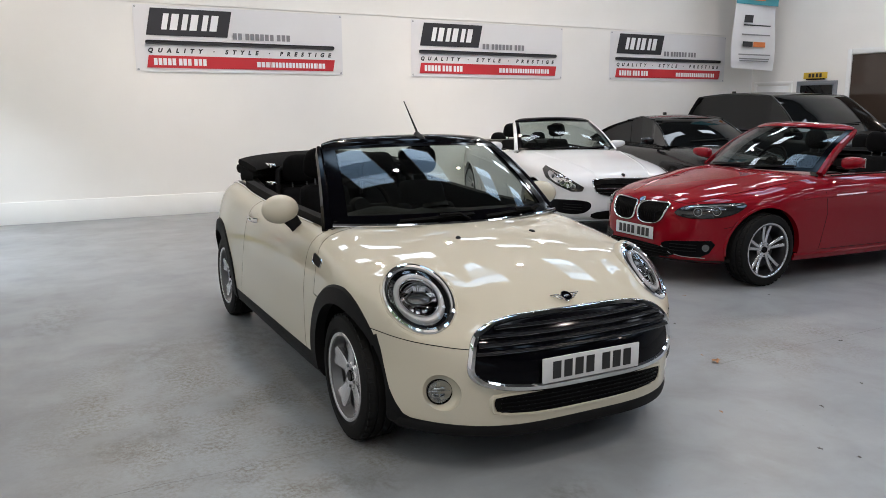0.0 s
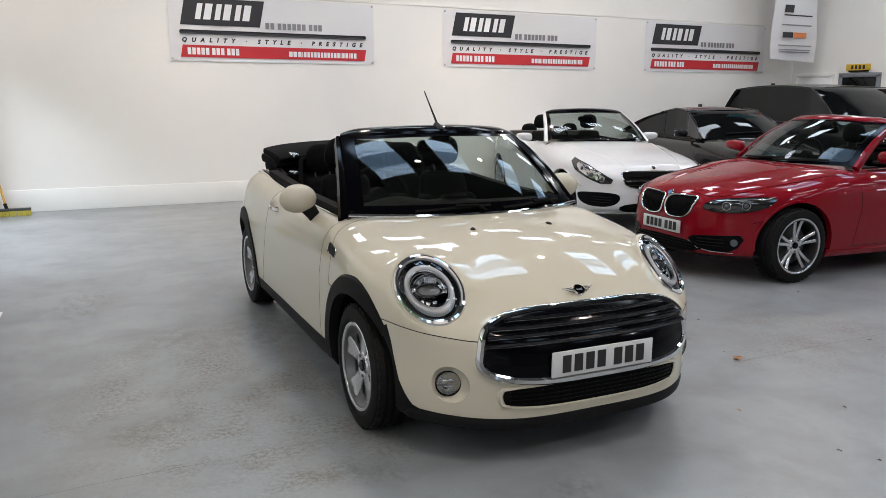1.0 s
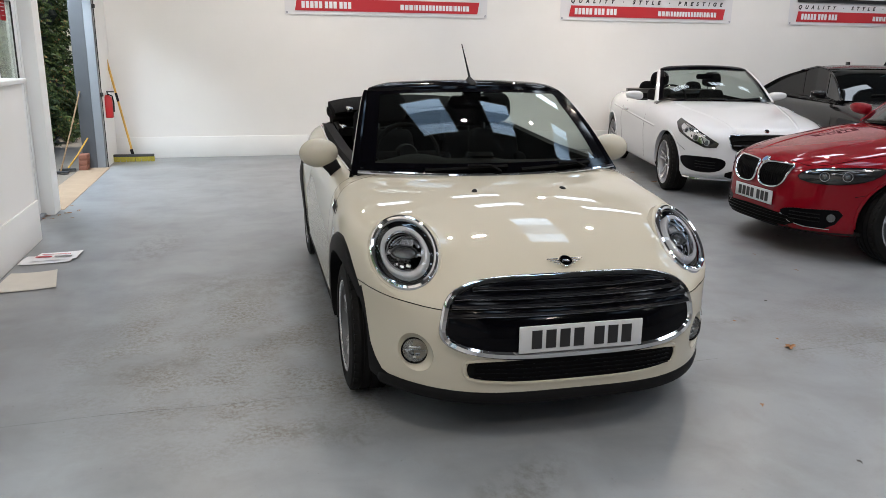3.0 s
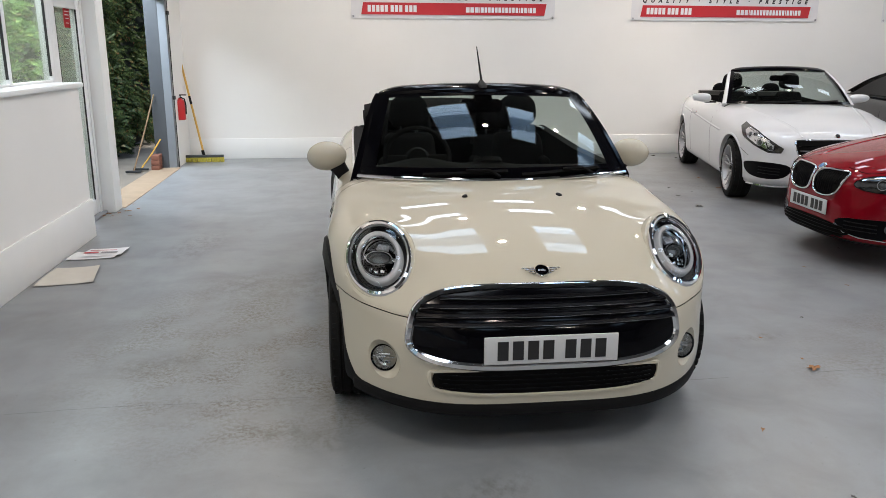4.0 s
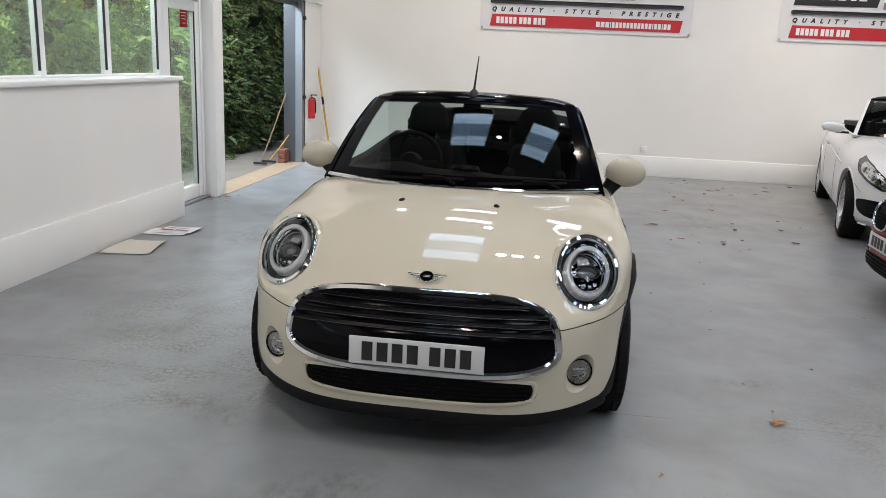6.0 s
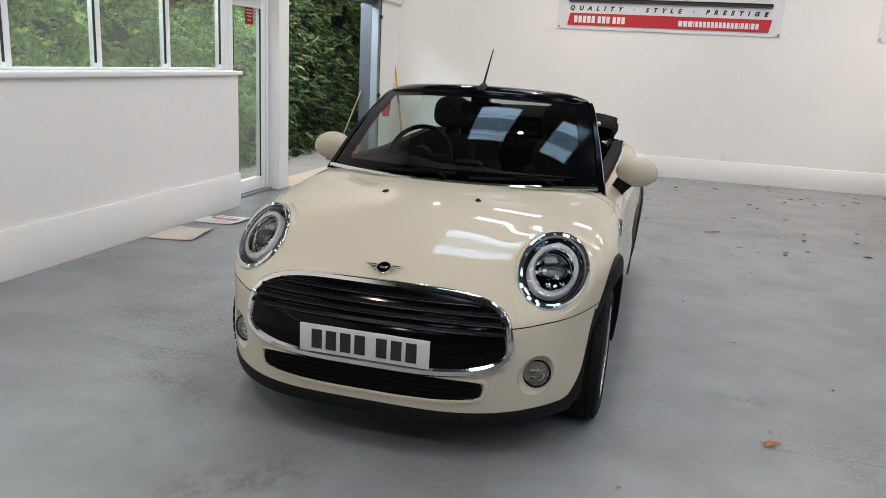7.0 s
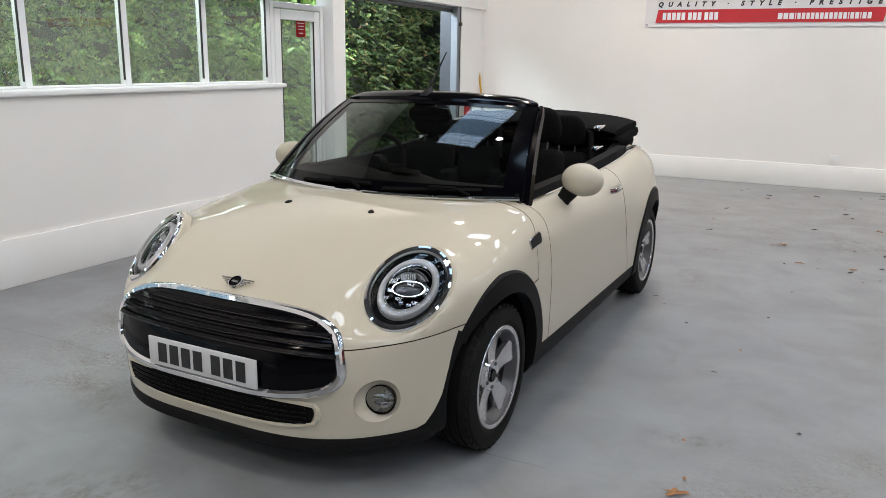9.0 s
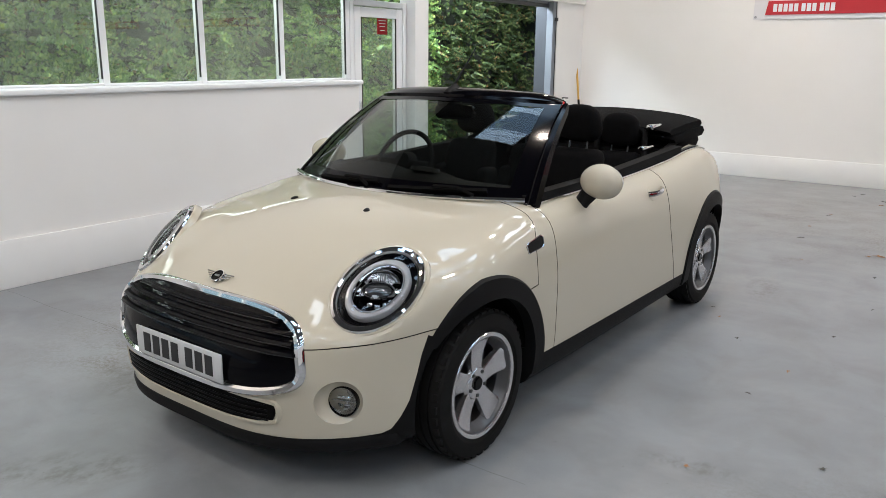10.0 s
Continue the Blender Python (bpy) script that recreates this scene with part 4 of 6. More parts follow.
    for k, z in enumerate((0.640, 0.612, 0.584, 0.556)):
        xw = 0.44 + 0.014 * k + (0.03 if k else -0.03)
        xs = np.linspace(-xw, xw, 25)
        part("slat", line_bm([(x, z) for x in xs], body.front, [(-0.012, 0.0), (-0.004, 0.012), (0.007, 0.014), (0.012, 0.002)], 0.006), M_SLAT, grille)
        part("slat_edge", line_bm([(x, z - 0.008) for x in xs], body.front, oval(0.0016, 0.0015, 6), 0.019), M_DARKALLOY, grille)
    # lower intake with its lip
    li = soft_poly([(-0.432, 0.384), (-0.452, 0.34), (-0.424, 0.288), (0.424, 0.288), (0.452, 0.34), (0.432, 0.384)], 2)
    intake = part("lower_intake", patch_bm(spaced(li, 0.04), body.front, 0.006, 0.02, 6), M_WELL, car, "black lower intake mesh")
    for k in range(4):
        part("intake_bar", line_bm([(x, 0.306 + 0.019 * k) for x in np.linspace(-0.42, 0.42, 21)], body.front, oval(0.0035, 0.004, 6), 0.007), M_SLAT, intake)
    part("intake_lip", ring_bm(spaced(soft_poly([(a * 1.025, 0.336 + (b - 0.336) * 1.16) for a, b in [(-0.432, 0.384), (-0.452, 0.34), (-0.424, 0.288), (0.424, 0.288), (0.452, 0.34), (0.432, 0.384)]], 2), 0.04), body.front, [(-0.012, -0.006), (-0.004, 0.010), (0.006, 0.009), (0.012, -0.006)], 0.0, (0, -1, 0)), M_CREAM, car)
    # fog lamps in shallow bowls
    for s in (-1, 1):
        p, n = body.front(s * 0.645, 0.374)
        fl = new("fog_lamp")
        fl.parent = car
        fl.matrix_basis = lamp_frame(p - n * 0.029, Vector((s * 0.34, -0.94, 0.05)))
        part("bezel", lathe_bm([(0.03, 0.056), (-0.012, 0.056), (-0.015, 0.053), (-0.008, 0.049), (0.01, 0.048)], 40, "Y"), M_GLOSS, fl)
        part("reflector", lathe_bm([(0.012, 0.0), (0.010, 0.022), (0.004, 0.038), (-0.008, 0.050)], 14, "Y"), M_FOGSILVER, fl, "bright faceted reflector", angle=8)
        part("divider", box_bm(0, -0.004, 0.002, 0.096, 0.010, 0.003, 0.001), M_LAMPSILVER, fl)
        for k in (-1, 1):
            part("lower_reflector", turn_bm(box_bm(0, 0, 0, 0.022, 0.004, 0.016, 0.002), pose(0.013 * k, -0.002, -0.018, 18, 0, 14 * k)), M_LAMPSILVER, fl)
        part("lamp_shield", turn_bm(box_bm(0, 0, 0, 0.052, 0.012, 0.012, 0.004), pose(0, -0.001, 0.012, -20, 0, 0)), M_FOGSILVER, fl)
        part("lens", facing(lathe_bm([(-0.022, 0.0), (-0.0205, 0.025), (-0.0155, 0.050)], 32, "Y"), (0, -1, 0)), M_LENS, fl)
    # headlamps
    for s in (-1, 1):
        hl = new("headlamp")
        hl.parent = car
        hl.matrix_basis = lamp_at(s)
        oval_ = lamp_oval(s)
        part("lamp_bezel", turn_bm(lathe_bm([(0.05, 0.166), (-0.004, 0.172), (-0.013, 0.167), (-0.017, 0.158), (-0.014, 0.149), (-0.004, 0.144), (0.02, 0.143)], 64, "Y"), oval_), M_CHROME, hl, "chrome headlamp ring")
        part("lamp_collar", turn_bm(lathe_bm([(-0.002, 0.172), (-0.003, 0.178), (0.004, 0.186), (0.03, 0.192)], 64, "Y"), oval_), M_CREAM, hl)
        part("housing", turn_bm(lathe_bm([(0.050, 0.0), (0.050, 0.085), (0.022, 0.092), (0.018, 0.118), (-0.004, 0.143)], 56, "Y"), oval_), M_GLOSS, hl, "black lamp housing")
        part("light_ring", turn_bm(lathe_bm([(0.022, 0.120), (-0.006, 0.118), (-0.013, 0.113), (-0.015, 0.105), (-0.012, 0.097), (-0.004, 0.093), (0.022, 0.092)], 64, "Y"), oval_), M_LAMPRING, hl, "pale daytime light ring")
        part("ring_edge", turn_bm(lathe_bm([(-0.010, 0.093), (-0.014, 0.0905), (-0.004, 0.088), (0.01, 0.090)], 64, "Y"), oval_), M_LAMPSILVER, hl, "bright inner edge of the light ring")
        part("projector", turn_bm(lathe_bm([(-0.010, 0.0), (-0.008, 0.016), (0.000, 0.033), (0.02, 0.038)], 36, "Y"), pose(0, 0, -0.004) @ Matrix.Diagonal((1.45, 1, 0.78, 1))), M_GLASSBALL, hl, "oval projector lens")
        part("projector_ring", turn_bm(lathe_bm([(0.006, 0.038), (-0.003, 0.040), (-0.003, 0.043), (0.012, 0.046)], 36, "Y"), pose(0, 0, -0.004) @ Matrix.Diagonal((1.42, 1, 0.78, 1))), M_LAMPSILVER, hl, "bright rim of the projector")
        part("reflector", sweep_bm([(0.060 * math.cos(a), 0.012, 0.020 + 0.054 * math.sin(a)) for a in np.linspace(0.15, 2.99, 20)], [(-0.016, 0.0), (-0.006, 0.010), (0.008, 0.007), (0.016, 0.0)], normals=[(0, -1, 0)] * 20), M_LAMPSILVER, hl, "arched silver reflector")
        for k in range(7):
            part("lens_rib", box_bm(-0.024 + 0.008 * k, 0.004, 0.047, 0.0062, 0.014, 0.026, 0.002), M_RIBGLASS, hl)
        for k in (-1, 1):
            part("bracket", box_bm(k * 0.069, 0.010, -0.002, 0.016, 0.016, 0.020, 0.003), M_LAMPSILVER, hl)
        # silver chips stand in for glints of the rooflights on the lens
        for k in range(3):
            part("glint_chip", turn_bm(box_bm(0, 0, 0, 0.018, 0.003, 0.013, 0.001), pose(-0.028 + 0.028 * k, 0.020, -0.052 - 0.008 * (k == 1), 20, 0, 12 * (k - 1))), M_LAMPSILVER, hl)
        part("lens", facing(turn_bm(lathe_bm([(-0.040, 0.0), (-0.038, 0.04), (-0.031, 0.09), (-0.021, 0.12), (-0.008, 0.143)], 56, "Y"), oval_), (0, -1, 0)), M_LENS, hl)
    # badge
    p, n = body.above(0, 0.195)
    bd = new("badge")
    bd.parent = car
    bd.matrix_basis = lamp_frame(p + n * 0.008, n)
    part("badge_disc", lathe_bm([(-0.006, 0.0), (-0.006, 0.022), (0.004, 0.024)], 28, "Y"), M_GLOSS, bd)
    part("print_bar", box_bm(0, -0.0075, 0, 0.030, 0.002, 0.010, 0.001), M_STEEL_BADGE, bd)
    part("badge_ring", lathe_bm([(0.002, 0.024), (-0.009, 0.0255), (-0.009, 0.028), (0.004, 0.030)], 28, "Y"), M_CHROME, bd)
    for s in (-1, 1):
        for k in range(4):
            z = 0.016 - 0.009 * k
            x1 = 0.078 - 0.013 * k
            part("wing_bar", box_bm(s * (0.027 + x1) / 2, -0.002, z, abs(x1 - 0.027), 0.004, 0.0045, 0.0012), M_STEEL_BADGE, bd)
    plate(car, body, 0.473, body.front(0, 0.473)[0].y - 0.014)
    # washer jets
    for s in (-1, 1):
        p, n = body.above(s * 0.221, 0.794)
        jet = bmesh.new()
        bmesh.ops.create_uvsphere(jet, u_segments=20, v_segments=12, radius=1)
        for v in jet.verts:
            v.co = Vector((v.co.x * 0.013 * (1 - 0.35 * v.co.y), v.co.y * 0.019, max(-0.002, v.co.z * 0.009)))
        turn_bm(jet, Matrix.Translation(p) @ n.to_track_quat("Z", "Y").to_matrix().to_4x4())
        part("washer_jet", jet, M_TRIM, car)
    # screen
    at = screen(car, lambda s: (0.706 * s, 1.06 + 0.23 * s * s, 0.945 - 0.012 * s * s), lambda s: (0.572 * s, 1.65 + 0.17 * s * s, 1.358 - 0.025 * s * s), M_GLASS, 0.10)
    part("screen_trim", sweep_bm([at(-1 + k / 12, -0.01) + Vector((0, -0.018, 0.010 + 0.012 * (k / 12 - 1) ** 2)) for k in range(25)], oval(0.011, 0.008, 8), normals=[(0, -0.6, 0.8)] * 25), M_CHROME, car, "chrome strip under the windscreen")
    part("cowl_panel", sweep_bm([at(-1 + k / 12, 0.0) + Vector((0, 0.03, -0.025)) for k in range(25)], [(0.05, -0.05), (0.05, 0.0), (-0.10, 0.02), (-0.10, -0.05)], normals=[(0, 0, 1)] * 25), M_TRIM, car)
    for s0, s1 in ((-0.55, 0.05), (0.15, 0.78)):
        path = [at(s0 + (s1 - s0) * f, 0.030 + 0.035 * f) + Vector((0, -0.014, 0.012)) for f in np.linspace(0, 1, 10)]
        part("wiper_blade", sweep_bm(path, [(-0.006, -0.012), (0.006, -0.012), (0.009, 0.006), (-0.009, 0.006)], normals=[(0, -0.6, 0.8)] * 10), M_SEAM, car)
        arm = [at(s1 - 0.06, 0.02) + Vector((0, -0.02, 0.012)), at((s0 + s1) / 2 + 0.16, 0.05) + Vector((0, -0.03, 0.028)), at((s0 + s1) / 2, 0.058) + Vector((0, -0.024, 0.022))]
        part("wiper_arm", sweep_bm(arm, oval(0.009, 0.006, 8), normals=[(0, -0.6, 0.8)] * 3), M_SEAM, car)
    # beltline chrome
    for s in (-1, 1):
        pts = []
        for y in np.linspace(1.28, 3.62, 30):
            x = 0.722 if y < 3.2 else 0.722 - 0.25 * (y - 3.2) ** 2
            p, n = body.above(s * x, y)
            pts.append(p + Vector((0, 0, 0.003)))
        part("belt_strip", sweep_bm(pts, oval(0.011, 0.006, 8)), M_CHROME, car, "chrome strip along the beltline")
        part("belt_seal", sweep_bm([p + Vector((-s * 0.020, 0, 0.002)) for p in pts], oval(0.012, 0.008, 8)), M_GASKET, car)
    # mirrors
    for s in (-1, 1):
        mr = new("door_mirror")
        mr.parent = car
        mr.matrix_basis = pose(s * 0.875, 1.67, 1.0, 0, 0, -s * 12)
        bm = bmesh.new()
        bmesh.ops.create_uvsphere(bm, u_segments=32, v_segments=20, radius=1)
        for v in bm.verts:
            v.co = Vector((v.co.x * 0.110, v.co.y * (0.085 if v.co.y < 0 else 0.035), v.co.z * 0.081))
            v.co.x += s * 0.0
        part("mirror_shell", bm, M_CREAM, mr, "cream rounded mirror housing")
        part("mirror_glass", turn_bm(lathe_bm([(0.036, 0.0), (0.036, 0.86), (0.02, 0.90)], 32, "Y"), Matrix.Diagonal((0.106, 1, 0.077, 1))), M_CHROME, mr)
        foot = [Vector((-s * 0.045, -0.015, -0.040)), Vector((-s * 0.078, -0.028, -0.090)), Vector((-s * 0.108, -0.042, -0.140)), Vector((-s * 0.138, -0.055, -0.190))]
        part("mirror_foot", sweep_bm(foot, oval(0.034, 0.052, 14), normals=[(s, 0, 0.4)] * 4, scale=[1.0, 0.80, 0.82, 1.0]), M_TRIM, mr, "black mirror foot")
    # door handles, side indicators, fuel cap
    for s in (-1, 1):
        pts = [(2.33 + 0.03 * k, 0.845 + 0.002 * k) for k in range(7)]
        ps = [body.side(a, b, s) for a, b in pts]
        lifts = (0.0, 0.024, 0.032, 0.034, 0.032, 0.024, 0.0)
        part("door_handle", sweep_bm([p + Vector((s * l, 0, 0)) for (p, n), l in zip(ps, lifts)], oval(0.015, 0.008, 8), normals=[(s, 0, 0)] * 7), M_CHROME, leaf[0 if s < 0 else 1], "chrome door handle")
        part("handle_cup", patch_bm(blob(2.41, 0.845, 0.075, 0.040, 2.4, 28), lambda a, b, s=s: body.side(a, b, s), 0.001, 0.004, 3), M_CREAM, leaf[0 if s < 0 else 1])
        sp = spaced([(1.075, 0.772), (1.07, 0.800), (1.085, 0.812), (1.19, 0.828), (1.205, 0.818), (1.20, 0.790), (1.185, 0.780)], 0.02)
        ind = part("side_indicator", patch_bm(sp, lambda a, b, s=s: body.side(a, b, s), 0.004, 0.02, 3), M_TRIM, car, "black side indicator panel")
        part("indicator_rim", ring_bm(sp, lambda a, b, s=s: body.side(a, b, s), oval(0.0018, 0.002, 6), 0.004), M_CHROME, ind)
    # aerial
    rings = [[(0.036 * w * math.cos(a), 1.69 + 0.055 * w * math.sin(a) + 0.03 * h / 0.04, 1.372 + h) for a in np.linspace(0, 2 * math.pi, 16, endpoint=False)] for h, w in ((0.0, 1.0), (0.010, 0.96), (0.022, 0.66), (0.036, 0.34), (0.042, 0.15))]
    bm = bmesh.new()
    ring_faces(bm, rings)
    part("aerial_base", bm, M_TRIM, car, "black moulded aerial foot")
    part("aerial", sweep_bm([(0.0, 1.70 + 0.20 * f, 1.395 + 0.20 * f) for f in np.linspace(0, 1, 8)], oval(0.006, 0.006, 8), normals=[(1, 0, 0)] * 8, scale=[1.2 - 0.7 * f for f in np.linspace(0, 1, 8)]), M_TRIM, car, "thin black rod aerial")
    # wheels
    for ay in (FA, RA):
        for s in (-1, 1):
            wheel(car, "wheel", s * 0.762, ay, s, 0.302, 0.208, 0.185, 5, False, (M_ALLOY, M_ALLOY), 0.0, M_BARRELSHADE)
    # inside
    dash = bmesh.new()
    rings = []
    for x in np.linspace(-0.69, 0.69, 29):
        hump = 0.045 * math.exp(-((x + 0.36) / 0.17) ** 2) + 0.03 * math.exp(-(x / 0.10) ** 2)
        yb = 1.14 + 0.16 * (x / 0.7) ** 2
        rings.append([(x, yb, 0.80), (x, yb, 0.925), (x, 1.30, 0.965 + hump * 0.4), (x, 1.48, 0.965 + hump), (x, 1.60, 0.94 + hump), (x, 1.66, 0.86), (x, 1.62, 0.60), (x, 1.40, 0.50)])
    ring_faces(dash, rings)
    part("dashboard", dash, M_DASH, car, "black dashboard")
    part("speaker_grille", turn_bm(lathe_bm([(0.0, 0.08), (0.022, 0.07), (0.026, 0.0)], 28, "Z"), pose(0, 1.47, 0.985, -12, 0, 0)), M_TRIM, car)
    steering_wheel(car, -0.36, 1.74, 0.97)
    for s in (-1, 1):
        seat(car, s * 0.36, 2.20, 0.39, M_CLOTH)
        seat(car, s * 0.32, 2.90, 0.31, M_CLOTH, 12, True, 0.42, "rear_seat")
        card = spaced([(1.32, 0.45), (1.32, 0.965), (2.1, 0.975), (3.1, 1.03), (3.1, 0.5)], 0.2)
        part("door_card", prism_bm(card, "X", s * 0.655, s * 0.715), M_DASH, car, smooth=False)
        part("belt_guide", box_bm(s * 0.61, 2.80, 1.035, 0.035, 0.16, 0.030, 0.010), M_CHROME, car, "chrome seat belt guide")
        part("belt_guide", box_bm(s * 0.53, 3.10, 1.135, 0.045, 0.16, 0.034, 0.012), M_CHROME, car, "chrome roll hoop trim")
        path = [(s * 0.16, 3.05, 0.9), (s * 0.17, 3.08, 1.10), (s * 0.22, 3.09, 1.14), (s * 0.42, 3.09, 1.14), (s * 0.48, 3.08, 1.10), (s * 0.50, 3.05, 0.9)]
        part("roll_hoop", sweep_bm(path, oval(0.02, 0.02, 8), normals=[(0, 1, 0)] * 6), M_DASH, car)
    part("mirror_inside", box_bm(0, 1.72, 1.27, 0.24, 0.035, 0.075, 0.03, 4), M_GLOSS, car)
    part("mirror_stalk", box_bm(0, 1.67, 1.315, 0.10, 0.10, 0.05, 0.02, 3), M_GLOSS, car)
    # folded roof in three layers of cloth over its bows
    for k, (z, y0, y1, hw, th) in enumerate(((1.045, 3.20, 3.72, 0.62, 0.07), (1.105, 3.12, 3.76, 0.64, 0.045), (1.155, 3.06, 3.73, 0.63, 0.035))):
        rings = []
        for x in np.linspace(-1, 1, 25):
            sag = 0.020 * math.cos(x * 2.2) - 0.02 * abs(x) ** 6
            e = abs(x) ** 5 * 0.05
            rings.append([(hw * x, y0 + e, z + sag - 0.02), (hw * x, y0 + 0.03 + e, z + th / 2 + sag - 0.02), (hw * x, (y0 + y1) / 2, z + th * 0.6 + sag), (hw * x, y1 - 0.03 - e, z + th / 2 + sag + 0.012), (hw * x, y1 - e, z + sag + 0.006), (hw * x, y1 - 0.04 - e, z - th / 2 + sag), (hw * x, y0 + 0.03 + e, z - th / 2 + sag - 0.02)])
        bm = bmesh.new()
        ring_faces(bm, rings)
        part("folded_roof", bm, M_CLOTH, car, "black cloth of the folded roof")
    for s in (-1, 1):
        part("roof_arm", sweep_bm([(s * 0.60, 3.05, 0.98), (s * 0.62, 3.35, 1.06), (s * 0.60, 3.60, 1.10)], oval(0.016, 0.02, 8)), M_TRIM, car)
    part("rear_deck", prism_bm(soft_poly([(-0.66, 3.1), (0.66, 3.1), (0.66, 3.62), (-0.66, 3.62)], 2), "Z", 0.93, 0.99), M_DASH, car)
    return car


M_SLAT = mat("satin_black", (0.002, 0.002, 0.003), 0.32, spec=0.09)
M_STEEL_BADGE = mat("badge_metal", (0.30, 0.30, 0.30), 0.25, metal=0.9)
M_RIBGLASS = mat("ribbed_glass", (0.55, 0.57, 0.60), 0.08, metal=0.6, coat=1.0)
M_GLASSBALL = mat("lens_glass", (0.05, 0.055, 0.06), 0.03, coat=1.0, spec=1.0)
small_convertible()


# ---- the other parked cars ----
def well_cutters(axles, radius, inner=0.52):
    wells = bmesh.new()
    for ay in axles:
        for s in (-1, 1):
            b = lathe_bm([(s * inner, 0.0), (s * inner, radius), (s * 1.3, radius), (s * 1.3, 0.0)], 40)
            turn_bm(b, Matrix.Translation((0, ay, radius - 0.045)))
            me = bpy.data.meshes.new("work")
            b.to_mesh(me)
            b.free()
            wells.from_mesh(me)
            bpy.data.meshes.remove(me)
    return mesh_of(wells, M_WELL)


def wing_mirror(car, x, y, z, s, material, wide=0.20):
    mr = new("door_mirror")
    mr.parent = car
    mr.matrix_basis = pose(s * x, y, z, 0, 0, -s * 8)
    b = bmesh.new()
    bmesh.ops.create_uvsphere(b, u_segments=36, v_segments=22, radius=1)
    for v in b.verts:
        q = v.co / (sum(abs(k) ** 2.7 for k in v.co) ** (1 / 2.7))
        taper = 1 - 0.16 * (s * q.x + 1)
        v.co = Vector((q.x * wide * 0.5, q.y * (0.075 if q.y < 0 else 0.045) * taper, q.z * 0.064 * taper + 0.01 * s * q.x))
    part("mirror_shell", b, material, mr)
    part("mirror_glass", box_bm(0, 0.040, 0, wide * 0.76, 0.010, 0.085, 0.004), M_CHROME, mr)
    part("mirror_foot", box_bm(-s * wide * 0.5, 0.01, -0.055, wide * 0.6, 0.06, 0.024, 0.010), M_TRIM, mr)


def seams(car, body, lines, name="panel_gap"):
    for pts, s in lines:
        part(name, line_bm(spaced(pts, 0.06, False), lambda a, b, s=s: body.side(a, b, s), oval(0.0026, 0.002, 6), 0.0), M_SEAM, car)


def lamp_panel(car, body, poly, deg, s, bulbs=(), silver=0.0, house=None):
    """A swept headlamp: dark housing, bright reflectors and a light bar, under a clear cover."""
    hit = lambda a, b: body.diag(a, b, deg, s)
    pts = spaced(soft_poly(poly, 0 if silver else 1), 0.03)
    lamp = part("headlamp", patch_bm(pts, hit, 0.004, 0.02, 4), house or M_GLOSS, car, "swept headlamp with a dark housing")
    if silver:
        ca, cb = (sum(q[k] for q in pts) / len(pts) for k in (0, 1))
        inner = [(ca + (a - ca) * silver, cb + (b - cb) * silver) for a, b in pts]
        part("reflector", patch_bm(inner, hit, 0.007, 0.004, 4), M_LAMPSILVER, lamp, "bright faceted reflector", angle=5)
        for f in (-0.3, 0.1):
            part("divider", line_bm([(ca + f * 0.4 - 0.02, cb - 0.035 + 0.16 * f), (ca + f * 0.4 + 0.02, cb + 0.035 + 0.16 * f)], hit, oval(0.006, 0.005, 6), 0.008), M_GLOSS, lamp)
    for a, b, r in bulbs:
        p, n = hit(a, b)
        m = lamp_frame(p + n * 0.006, n)
        if r > 0.027:
            part("lamp_ring", turn_bm(lathe_bm([(0.004, r), (-0.003, r * 0.98), (-0.003, r * 0.91), (0.004, r * 0.88)], 28, "Y"), m), M_RINGGREY, lamp)
        part("projector", turn_bm(lathe_bm([(-0.014, 0.0), (-0.010, r * 0.4), (0.002, r * 0.66)], 24, "Y"), m), M_GLASSBALL, lamp)
    top = [p for p in pts if p[1] > sum(q[1] for q in pts) / len(pts)]
    top.sort()
    top = [q for q in top if min(p[0] for p in pts) + 0.05 < q[0] < max(p[0] for p in pts) - 0.09]
    if len(top) > 3:
        part("light_bar", line_bm([(a, b - 0.014) for a, b in top], hit, oval(0.008, 0.004, 6), 0.006), M_LAMPSILVER, lamp)
    part("lamp_edge", ring_bm(pts, hit, oval(0.003, 0.003, 6), 0.004), M_SLAT, lamp)
    return lamp


def open_car(name, m, label, paint, c, kind):
    """An open four-seat convertible: shell, wheels, screen, seats, lamps and grille by kind."""
    body = Body(c)
    car = thing(name, m, label, "car")
    fa, ra = c["axles"]
    shell = carve(body.mesh(paint), well_cutters((fa, ra), c["arch"]))
    cw = c["cowl"]
    e = c["cockpit_end"]
    outline = soft_poly([(-0.62, cw + 0.30), (-0.45, cw + 0.16), (0.45, cw + 0.16), (0.62, cw + 0.30), (0.70, cw + 0.6), (0.70, e - 0.4), (0.62, e), (-0.62, e), (-0.70, e - 0.4), (-0.70, cw + 0.6)], 2)
    shell = carve(shell, mesh_of(prism_bm(outline, "Z", 0.45, 1.5), M_DASH))
    part("body_shell", shell, paint, car)
    for ay in (fa, ra):
        for s in (-1, 1):
            part("arch_lip", arch_bm(body, ay, c["arch"] - 0.045, c["arch"] - 0.006, c["arch"] + 0.014, s, 0.006, -8, 188), paint, car)
            wheel(car, "wheel", s * (c["half"] - 0.125), ay, s, c["tyre"], c["tyre"] - c.get("wall", 0.088), 0.225, 5, True, c["alloy"], 0.0, c.get("barrel"))
    base, head = c["screen"]
    at = screen(car, base, head, M_GLASS, 0.06, c.get("frame", paint), bulge=0.035, head_mat=c.get("header"))
